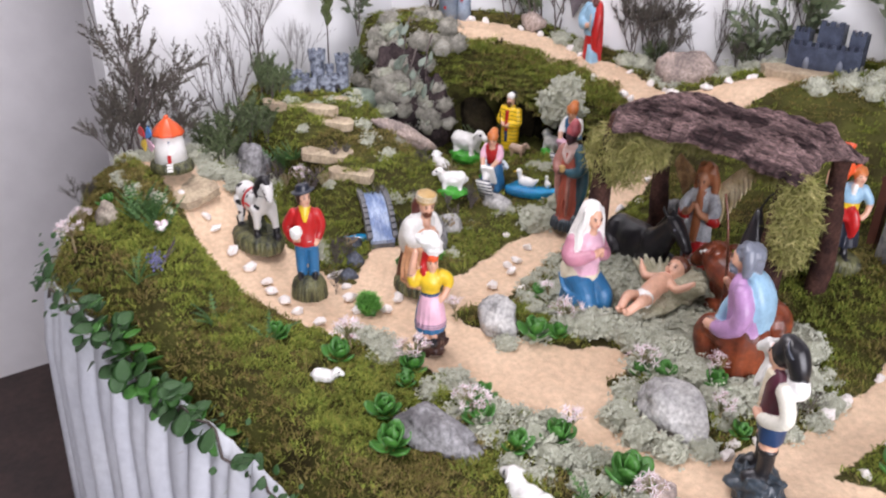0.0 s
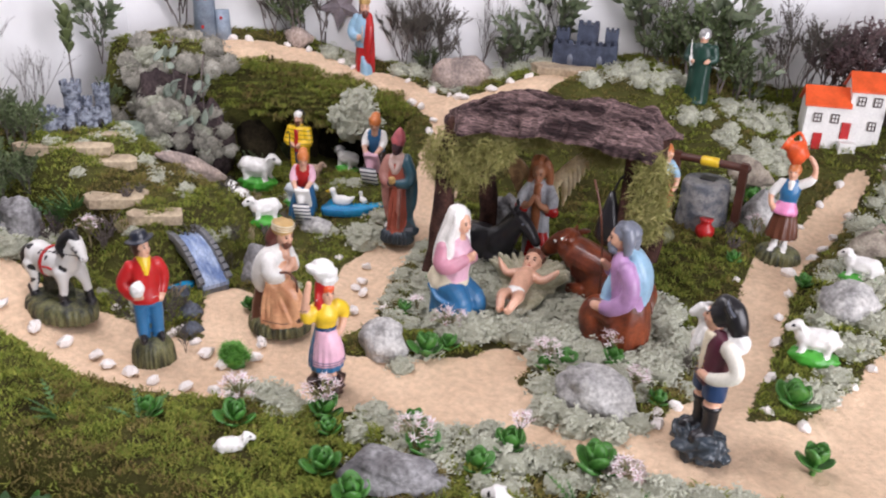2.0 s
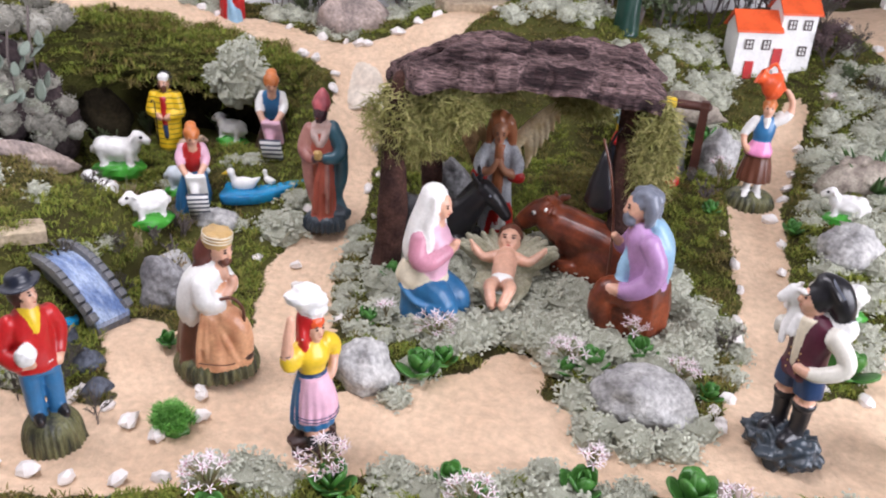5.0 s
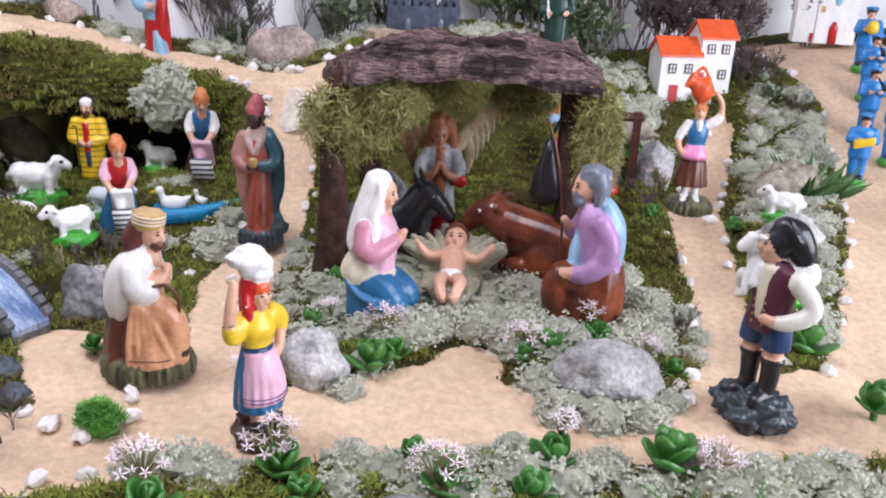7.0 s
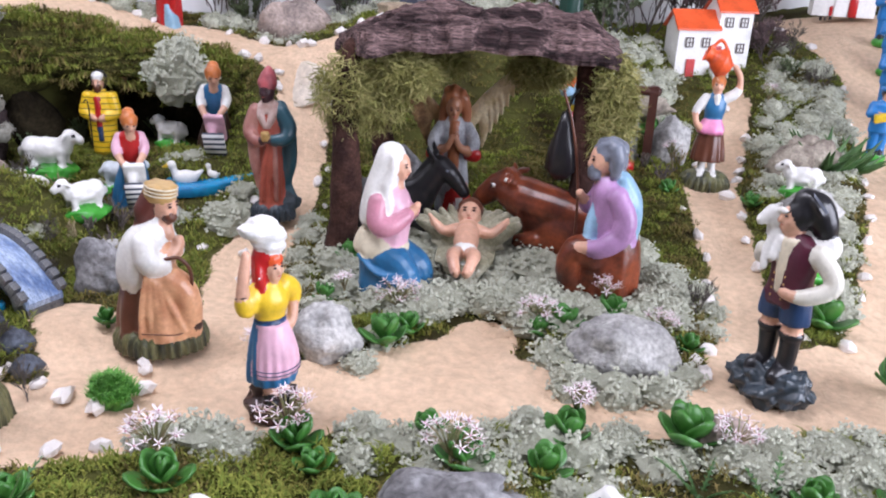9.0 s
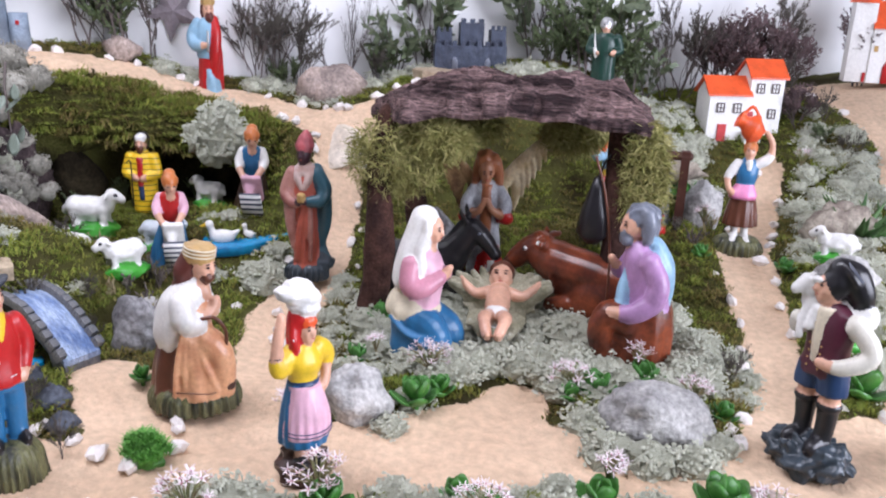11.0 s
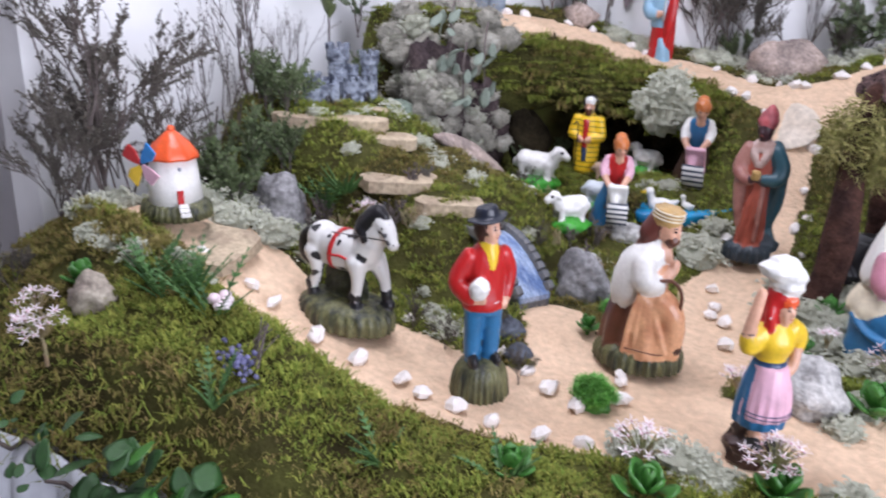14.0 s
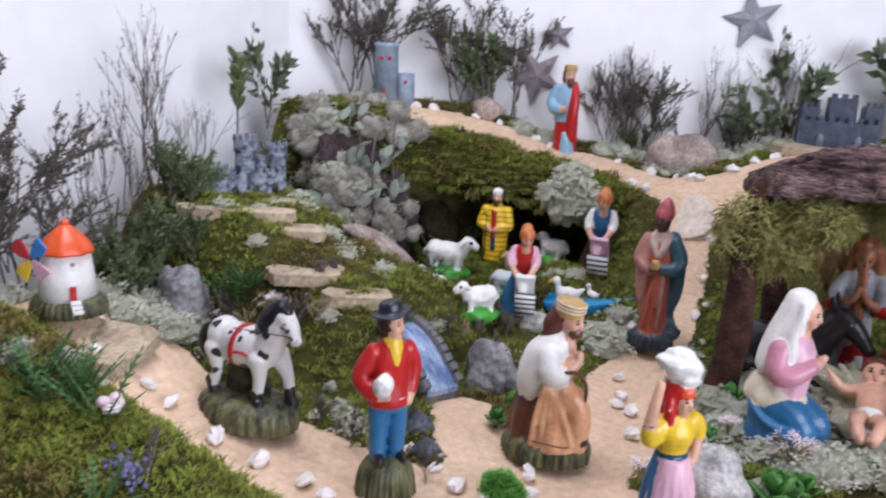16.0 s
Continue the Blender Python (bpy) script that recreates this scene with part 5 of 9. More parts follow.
def standing_king():
    mb = MB()
    base_mound(mb, 0.034, 0.028, 0.014, SLATE, 0.10, 9)
    mb.ball((0.022, 0.008, 0.010), (0.022, 0.018, 0.016), SLATE, 18, 10, None, 0.4, 4)
    mb.loft([(0.000, -0.002, 0.008, 0.0215, 0.0200), (0.000, -0.002, 0.040, 0.0200, 0.0180), (0, 0, 0.085, 0.0195, 0.0170), (0, 0, 0.128, 0.0215, 0.0165), (0, 0, 0.150, 0.0100, 0.0100)], BRICK, 48, 0.10, 7)
    mb.tube([(0.018, 0.004, 0.146), (0.026, 0.008, 0.112), (0.026, 0.012, 0.074), (0.017, 0.014, 0.040), (0.026, 0.014, 0.012)], [0.0120, 0.0150, 0.0160, 0.0140, 0.0150], TEAL, 14, 0.75)
    mb.loft([(0.002, 0.012, 0.010, 0.022, 0.012), (0.001, 0.011, 0.060, 0.023, 0.013), (0.000, 0.009, 0.110, 0.024, 0.014), (0, 0.006, 0.142, 0.020, 0.012)], TEAL, 36, 0.06, 7)
    mb.tube([(-0.016, -0.002, 0.140), (-0.024, -0.004, 0.106), (-0.022, -0.008, 0.070), (-0.018, -0.010, 0.036)], [0.0110, 0.0120, 0.0105, 0.0050], DUN, 12)
    for k in range(3):
        mb.tube([(0.012 - 0.004 * k, -0.018, 0.104), (0.014 - 0.010 * k, -0.021, 0.070), (0.013 - 0.012 * k, -0.021, 0.020)], [0.0035, 0.0042, 0.0026], BRICK if k else DUN, 8)
    mb.tube([(0.021, -0.002, 0.142), (0.034, -0.006, 0.118), (0.028, -0.016, 0.106), (0.010, -0.024, 0.106)], [0.0115, 0.0125, 0.0105, 0.0070], TEAL, 12)
    mb.tube([(-0.020, -0.002, 0.142), (-0.030, -0.008, 0.116), (-0.020, -0.020, 0.104), (-0.006, -0.025, 0.102)], [0.0110, 0.0112, 0.0092, 0.0066], DUN, 12)
    for k in (-1, 1):
        mb.ball((0.005 * k, -0.028, 0.105), (0.0052, 0.0050, 0.0048), DARKSKIN, 10, 7)
        mb.tube([(0.010 * k, -0.004, 0.150), (0.009 * k, -0.014, 0.136), (0.003 * k, -0.017, 0.122)], [0.0060, 0.0058, 0.0030], SHAWL, 10, 0.8)
    mb.loft([(0.001, -0.030, 0.106, 0.0050, 0.0050), (0.001, -0.030, 0.118, 0.0080, 0.0080)], GOLD, 16)
    mb.loft([(0, -0.002, 0.140, 0.0180, 0.0150), (0, -0.002, 0.150, 0.0140, 0.0130), (0, -0.002, 0.157, 0.0095, 0.0095)], SHAWL, 20)
    head(mb, (0, -0.005, 0.168), 0.0142, DARKSKIN, None, (-0.25, -1))
    mb.ball((0, -0.001, 0.178), (0.0160, 0.0155, 0.0115), ROSER, 20, 12, Matrix.Rotation(radians(10), 3, "X"), 0.1, 2)
    mb.loft([(0, 0, 0.178, 0.0145, 0.0145), (0.001, 0.001, 0.188, 0.0125, 0.0125), (0.002, 0.001, 0.196, 0.0070, 0.0070), (0.002, 0.001, 0.201, 0.0020, 0.0020)], ROSER, 18)
    fig(mb, "standing_king_figurine", "plaster king with rose turban, teal cloak and red robe", -0.280, 0.122, 0.011, 4, 0.95, 0.84, voxel=0.0015)


def coat_man():
    mb = MB()
    mb.loft([(0, 0, -0.01, 0.012, 0.012), (0, 0, 0.02, 0.013, 0.012)], YELLOW, 20)
    mb.loft([(0, 0, 0.018, 0.020, 0.017), (0, 0, 0.05, 0.0235, 0.018), (0, 0, 0.085, 0.0235, 0.017), (0, 0, 0.104, 0.0205, 0.014), (0, 0, 0.114, 0.009, 0.009)], YSTRIPE, 30)
    mb.loft([(0.002, -0.0165, 0.040, 0.0035, 0.0050), (0.001, -0.0150, 0.062, 0.0045, 0.0055)], NAVY, 10)
    mb.loft([(0.001, -0.0140, 0.062, 0.0045, 0.0062), (0, -0.0110, 0.104, 0.0055, 0.0065)], RED, 10)
    for k in (-1, 1):
        arm(mb, (0.019 * k, 0, 0.104), (0.028 * k, -0.006, 0.080), (0.008 * k, -0.020, 0.074), YSTRIPE, 0.0095)
    d = fine(mb)
    d.tube([(-0.012, -0.024, 0.030), (-0.011, -0.026, 0.092), (-0.014, -0.025, 0.102), (-0.019, -0.024, 0.098)], [0.0011] * 4, BLACK, 6)
    head(mb, (0, -0.003, 0.124), 0.0112, SKIN, None)
    mb.ball((0, -0.0095, 0.118), (0.0065, 0.0050, 0.0070), BROWN, 10, 7)
    mb.ball((0, -0.002, 0.1335), (0.0105, 0.0105, 0.0070), WHITE, 14, 8)
    mb.ball((0, 0.006, 0.128), (0.0155, 0.0085, 0.0150), BLACK, 16, 10)
    fig(mb, "coat_man_figurine", "plaster man in striped yellow coat at the cave mouth", -0.595, 0.262, 0.012, 10, 1.0, 0.88, voxel=0.0015, soft=2)


def washing_woman(name, label, x, y, z, turn, vest, blouse, skirt, hgt, lean, apron):
    mb = MB()
    mb.loft([(-0.006, 0.004, -0.012, 0.027, 0.024), (-0.005, 0.003, 0.02, 0.024, 0.021), (-0.001, 0, 0.05, 0.0175, 0.0160), (0, 0, 0.064, 0.0140, 0.0125)], skirt, 36, 0.07, 8)
    mb.loft([(0.000, -0.002, 0.060, 0.0140, 0.0130), (0.000, -0.006, 0.082, 0.0170, 0.0140), (0.000, -0.009, 0.096, 0.0150, 0.0120), (0.001, -0.011, 0.102, 0.0080, 0.0080)], vest, 26)
    for k in (-1, 1):
        mb.tube([(0.013 * k, -0.008, 0.095), (0.018 * k, -0.014, 0.080), (0.015 * k, -0.024, 0.070)], [0.0068, 0.0068, 0.0056], blouse, 10)
        mb.tube([(0.015 * k, -0.024, 0.070), (0.008 * k, -0.036, 0.060)], [0.0052, 0.0042], SKIN, 8)
    tip = Matrix.Rotation(radians(30), 3, "X")
    mb.box((0.004, -0.034, 0.046), (0.028, 0.007, 0.044), apron, tip)
    mb.tube([(-0.006, -0.030, 0.060), (0.000, -0.038, 0.050), (0.002, -0.044, 0.034)], [0.006, 0.008, 0.006], apron, 9)
    d = fine(mb)
    d.box((0.006, -0.050, 0.018), (0.028, 0.006, 0.060), STRIPES, tip)
    head(mb, (0.002, -0.019, 0.114), 0.0116, SKIN, HAIRO, (0.25, -1), None, 0.45)
    mb.ball((0.001, -0.010, 0.1265), (0.0085, 0.0085, 0.0065), HAIRO, 12, 8, None, 0.2, 4)
    cast(mb, 0.0016, 2).thing(name, label, "figurine", pose(x, y, z, 0, lean, turn), "washing women figurines", scale=hgt)


def robed_king():
    mb = MB()
    mb.ball((0, 0, 0.0), (0.028, 0.024, 0.012), SLATE, 16, 7, None, 0.3)
    mb.loft([(0.000, 0, 0.004, 0.024, 0.020), (0.000, 0, 0.05, 0.022, 0.018), (0, 0, 0.090, 0.020, 0.016)], RED, 36, 0.08, 6)
    mb.loft([(0.014, -0.006, 0.004, 0.016, 0.018), (0.011, -0.005, 0.034, 0.0135, 0.0165), (0.006, -0.006, 0.060, 0.0060, 0.0130)], SKY, 30, 0.08, 5)
    mb.loft([(-0.002, 0, 0.078, 0.022, 0.018), (-0.001, 0, 0.105, 0.024, 0.018), (0, 0, 0.130, 0.021, 0.015), (0, 0, 0.141, 0.009, 0.009)], SKY, 30)
    mb.tube([(0.014, 0.002, 0.138), (0.020, -0.004, 0.112), (0.018, -0.008, 0.080), (0.014, -0.008, 0.050)], [0.0090, 0.0115, 0.0105, 0.0050], RED, 12)
    mb.loft([(0.004, 0.010, 0.02, 0.022, 0.011), (0.004, 0.010, 0.08, 0.021, 0.011), (0.003, 0.008, 0.135, 0.017, 0.010)], RED, 30, 0.06, 6)
    mb.tube([(-0.020, 0, 0.132), (-0.032, -0.006, 0.112), (-0.022, -0.016, 0.098), (-0.002, -0.024, 0.098)], [0.0110, 0.0120, 0.0105, 0.0070], SKY, 12)
    mb.tube([(0.000, -0.024, 0.098), (0.010, -0.025, 0.100)], [0.0060, 0.0050], SKIN, 8)
    fine(mb).tube([(0.012, -0.026, 0.090), (0.013, -0.026, 0.120)], [0.0030, 0.0024], SILVER, 8)
    head(mb, (0.004, -0.002, 0.153), 0.0138, SKIN, None, (0.55, -0.85))
    mb.ball((0.009, -0.008, 0.142), (0.0080, 0.0080, 0.0085), HAIRB, 12, 8, None, 0.2, 5)
    mb.ball((-0.003, 0.003, 0.152), (0.0125, 0.0125, 0.0150), HAIRB, 14, 9, None, 0.2, 3)
    mb.loft([(0.003, 0, 0.161, 0.0135, 0.0135), (0.003, 0, 0.166, 0.0145, 0.0145), (0.003, 0, 0.172, 0.0120, 0.0120)], GOLD, 20, 0.1, 7)
    fig(mb, "robed_king_figurine", "plaster king in pale blue and red robes", -0.580, 0.470, 0.168, 0, 1.06, 0.78, voxel=0.0015, soft=2)


def jug_woman(name, label, x, y, z, turn, skirt, apron, vest, jug_up, sleeve):
    mb = MB()
    base_mound(mb, 0.040, 0.032, 0.020, MOSSY, 0.09, 13)
    for k in (-1, 1):
        mb.tube([(0.009 * k, -0.008, 0.014), (0.008 * k, 0, 0.045)], [0.0066, 0.0070], WHITE if not jug_up else BLACK, 9)
        mb.tube([(0.009 * k, -0.008, 0.017), (0.011 * k, -0.020, 0.014)], [0.0066, 0.0054], WHITE if not jug_up else BLACK, 8)
    mb.loft([(0, 0, 0.036, 0.0290, 0.0240), (0, 0, 0.058, 0.0255, 0.0205), (0, 0, 0.084, 0.0185, 0.0150), (0, 0, 0.098, 0.0140, 0.0120)], skirt, 56, 0.07, 12)
    mb.loft([(-0.003, -0.006, 0.078, 0.0225, 0.0165), (-0.003, -0.006, 0.084, 0.0235, 0.0170), (-0.001, -0.003, 0.098, 0.0150, 0.0125)], apron, 48, 0.06, 8)
    mb.loft([(0, 0, 0.095, 0.0145, 0.0122), (0, -0.002, 0.112, 0.0172, 0.0140), (0, 0, 0.126, 0.0165, 0.0122), (0, 0, 0.136, 0.0080, 0.0080)], vest, 30)
    mb.tube([(0.0, -0.011, 0.132), (0.0, -0.0140, 0.122)], [0.0050, 0.0024], WHITE, 8)
    q = -1 if jug_up else 1
    mb.tube([(-0.016 * q, 0, 0.128), (-0.028 * q, -0.003, 0.112), (-0.031 * q, -0.005, 0.104)], [0.0080, 0.0078, 0.0066], sleeve, 10)
    mb.tube([(-0.031 * q, -0.005, 0.104), (-0.028 * q, -0.010, 0.092), (-0.021 * q, -0.015, 0.085)], [0.0056, 0.0052, 0.0046], SKIN, 9)
    if jug_up:
        mb.tube([(-0.016, 0, 0.128), (-0.034, -0.006, 0.126), (-0.042, -0.008, 0.134)], [0.0082, 0.0078, 0.0062], sleeve, 10)
        mb.tube([(-0.042, -0.008, 0.134), (-0.042, -0.010, 0.150), (-0.036, -0.012, 0.164)], [0.0056, 0.0052, 0.0046], SKIN, 9)
        mb.loft([(0, 0, 0.092, 0.0165, 0.0142), (0, 0, 0.106, 0.0168, 0.0146)], YELLOW, 24)
        mb.tube([(0.004, -0.016, 0.092), (0.010, -0.020, 0.074), (0.012, -0.022, 0.058)], [0.012, 0.012, 0.005], RED, 10, 0.6)
    else:
        mb.tube([(0.016, 0, 0.128), (0.030, 0.0, 0.136), (0.035, 0.0, 0.144)], [0.0082, 0.0080, 0.0066], sleeve, 10)
        mb.tube([(0.035, 0.0, 0.144), (0.033, 0.000, 0.160), (0.022, -0.002, 0.174)], [0.0056, 0.0052, 0.0044], SKIN, 9)
    head(mb, (0.006 if jug_up else 0, -0.003, 0.147), 0.0122, SKIN, HAIRO, (0.3 if jug_up else -0.1, -1))
    rot = Matrix.Rotation(radians(-62 if not jug_up else 0), 3, "Y")
    prof = [(0, 0.009), (0.004, 0.012), (0.016, 0.0195), (0.028, 0.016), (0.034, 0.010), (0.042, 0.010), (0.046, 0.014), (0.047, 0.012), (0.042, 0.008)]
    n = 22
    o = Vector((-0.024 if jug_up else 0.014, 0, 0.134 if jug_up else 0.170))
    mb.rings([[o + rot @ Vector((r * math.cos(2 * math.pi * i / n), r * math.sin(2 * math.pi * i / n), h * (1.25 if jug_up else 1))) for i in range(n)] for h, r in prof], ORANGE)
    mb.tube([o + rot @ Vector((0.010, 0, 0.042)), o + rot @ Vector((0.026, 0, 0.036)), o + rot @ Vector((0.018, 0, 0.016))], [0.003] * 3, ORANGE, 8)
    cast(mb, 0.0015).thing(name, label, "figurine", pose(x, y, z, 0, 0, turn) @ Matrix.Diagonal((0.86, 0.86, 1, 1)), "women carrying jugs")


def musician(x, y, z, turn, kind):
    mb = MB()
    mb.ball((0, 0, 0.0), (0.019, 0.017, 0.010), GREEN, 14, 7)
    for k in (-1, 1):
        mb.tube([(0.006 * k, 0, 0.006), (0.0065 * k, 0, 0.05)], [0.0075, 0.009], BRIGHT, 9)
        mb.ball((0.006 * k, -0.006, 0.010), (0.005, 0.009, 0.004), BLACK, 8, 5)
    mb.loft([(0, 0, 0.042, 0.0175, 0.013), (0, 0, 0.065, 0.016, 0.0125), (0, 0, 0.086, 0.016, 0.012), (0, 0, 0.093, 0.007, 0.007)], BRIGHT, 16)
    for k in (-1, 1):
        arm(mb, (0.015 * k, 0, 0.086), (0.021 * k, -0.006, 0.070), (0.006 * k, -0.018, 0.074), BRIGHT, 0.0065)
    if kind == 0:
        for i in range(5):
            mb.box((0.003 * (i - 2) * 2.2, -0.022, 0.066 + 0.002 * i), (0.006, 0.008, 0.014), YELLOW, top=0.85)
    elif kind == 1:
        mb.tube([(0, -0.014, 0.099), (0.004, -0.024, 0.090), (0.008, -0.032, 0.082)], [0.002, 0.003, 0.006], BLACK, 8)
    else:
        mb.ball((0.004, -0.020, 0.078), (0.011, 0.009, 0.014), YELLOW, 12, 8)
    head(mb, (0, -0.001, 0.103), 0.0095, SKIN, DARK)
    mb.loft([(0, -0.001, 0.108, 0.0105, 0.0105), (0, -0.001, 0.113, 0.0115, 0.0115), (0, -0.001, 0.115, 0.007, 0.007)], BRIGHT, 14)
    mb.ball((0, -0.009, 0.108), (0.008, 0.005, 0.0015), BLACK, 10, 4)
    cast(mb, 0.0018, 2).thing("musician_figurine", "plaster bandsman in bright blue uniform on green base", "figurine", pose(x, y, z, 0, 0, turn), "brass band figurines")


def soldier():
    mb = MB()
    mb.ball((0, 0, 0.0), (0.024, 0.022, 0.010), BOTTLE, 14, 7)
    mb.loft([(0, 0, 0.004, 0.022, 0.019), (0, 0, 0.05, 0.020, 0.017), (0, 0, 0.09, 0.020, 0.015), (0, 0, 0.106, 0.015, 0.012), (0, 0, 0.112, 0.007, 0.007)], BOTTLE, 18, 0.06, 6)
    for k in (-1, 1):
        arm(mb, (0.019 * k, 0, 0.102), (0.026 * k, -0.004, 0.082), (0.014 * k, -0.018, 0.078), BOTTLE, 0.0085)
    mb.tube([(-0.014, -0.018, 0.070), (-0.016, -0.018, 0.085), (-0.020, -0.016, 0.125)], [0.0025, 0.0025, 0.001], WHITE, 6)
    head(mb, (0, -0.002, 0.122), 0.0105, SKIN, None)
    mb.loft([(0, 0, 0.120, 0.0115, 0.0115), (0, 0, 0.132, 0.010, 0.010), (0, 0, 0.137, 0.004, 0.004)], SILVER, 14)
    fig(mb, "soldier_figurine", "plaster soldier in dark green holding up a sword", 0.088, 0.615, land(0.088, 0.615), 0, voxel=0.0015, soft=2)


def sheep(x, y, turn, s=1.0, lying=False, green=True, body=None, dz=0.0, label=""):
    mb = MB()
    body = body or WHITE
    if green:
        mb.ball((0, 0, 0.004), (0.035, 0.024, 0.015), GREEN, 20, 9, None, 0.35, 2)
    z = 0.020 if lying else 0.034
    mb.ball((0, 0, z), (0.030, 0.0165, 0.0165), body, 18, 11, None, 0.2, 4)
    mb.ball((-0.016, 0, z + 0.001), (0.016, 0.016, 0.016), body, 14, 9, None, 0.25, 6)
    mb.tube([(0.020, 0, z + 0.006), (0.028, 0, z + 0.015)], [0.012, 0.009], body, 10)
    mb.tube([(0.028, 0, z + 0.019), (0.042, 0, z + 0.012)], [0.0095, 0.0062], body, 10)
    for k in (-1, 1):
        mb.tube([(0.026, 0.007 * k, z + 0.021), (0.024, 0.016 * k, z + 0.016)], [0.0035, 0.002], body, 7)
        mb.ball((0.036, 0.0065 * k, z + 0.019), 0.0015, BLACK, 5, 4)
        for lx in (-0.018, 0.018):
            mb.tube([(lx, 0.009 * k, z), (lx + 0.002, 0.010 * k, 0.004)], [0.006, 0.0042], body, 7)
    mb.ball((-0.032, 0, z - 0.002), (0.005, 0.004, 0.007), body, 7, 5)
    cast(mb, 0.0019, 1, 0.0010, 150).thing("sheep_figurine", label or "small white plaster sheep on a green painted base", "figurine", pose(x, y, land(x, y) + 0.002 + dz, 0, 0, turn), "sheep figurines", scale=s)


def ducks():
    for x, y, turn, s in ((-0.412, 0.146, 200, 0.95), (-0.385, 0.175, 150, 0.6)):
        mb = MB()
        mb.ball((0, 0, 0.010), (0.019, 0.011, 0.011), WHITE, 14, 9)
        mb.tube([(-0.016, 0, 0.014), (-0.025, 0, 0.020)], [0.006, 0.002], WHITE, 8)
        mb.tube([(0.013, 0, 0.014), (0.017, 0, 0.026)], [0.006, 0.005], WHITE, 8)
        mb.ball((0.018, 0, 0.029), 0.0068, WHITE, 10, 7)
        mb.tube([(0.023, 0, 0.028), (0.031, 0, 0.026)], [0.0035, 0.002], YELLOW, 7)
        cast(mb, 0.0014, 2).thing("duck_figurine", "small white plaster duck with a yellow beak", "figurine", pose(x, y, 0.029, 0, 0, turn), "duck figurines", scale=s)


kneeling_mother()
kneeling_father()
baby()
crib_animals()
angel()
shepherd()
bread_woman()
kneeling_king()
hired_man()
horse()
standing_king()
coat_man()
washing_woman("washing_woman_figurine", "plaster woman in pink and red washing on striped board", -0.468, 0.112, 0.010, 25, RED, PINK, BLUE, 0.98, 0, WHITE)
washing_woman("washing_woman_figurine", "plaster woman in blue vest washing on striped board", -0.415, 0.268, 0.040, 12, BLUE, WHITE, DARK, 1.05, 0, PINK)
robed_king()
jug_woman("water_carrier_figurine", "plaster woman in brown skirt with orange jug overhead", 0.308, 0.362, 0.026, 0, BROWN, HOT, BLUE, False, WHITE)
jug_woman("water_carrier_figurine", "plaster woman in black skirt carrying tall orange vase", 0.112, 0.312, 0.036, 35, NAVYB, RED, SKY, True, SKY)
for x, y, turn, kind in ((0.596, 0.521, -8, 0), (0.664, 0.575, 10, 2), (0.640, 0.645, 0, 1), (0.662, 0.735, -6, 1), (0.672, 0.820, -10, 2), (0.735, 0.70, 12, 0), (0.76, 0.58, 10, 1)):
    musician(x, y, land(x, y) + 0.004, turn, kind)
soldier()
sheep(-0.634, 0.176, 15, 1.12, dz=0.012)
sheep(-0.600, 0.083, 168, 0.82, green=False, label="small white plaster sheep standing on the moss")
sheep(-0.492, 0.030, 235, 0.85, dz=0.008)
sheep(-0.505, 0.300, 170, 0.82, label="small white plaster sheep inside the cave")
sheep(-0.550, 0.245, 20, 0.6, body=mat("fawn_paint", (0.52, 0.36, 0.26), 0.4), green=False, label="small fawn plaster lamb near the cave")
sheep(-0.500, 0.135, 10, 0.85, body=paint("bluish_white_paint", (0.62, 0.68, 0.72)), label="pale blue shaded plaster sheep by the pond")
sheep(0.398, 0.100, 190, 0.92, dz=0.008)
sheep(0.435, 0.315, 170, 0.85, dz=0.004)
sheep(-0.152, -0.440, 40, 0.58, False, False, dz=-0.010, label="small white plaster lamb standing on the moss")
sheep(0.175, -0.376, 185, 0.98, True, False, dz=-0.012, label="white plaster sheep lying among the lichen")
ducks()


# ---- small buildings ----
MB.fold = 0.0


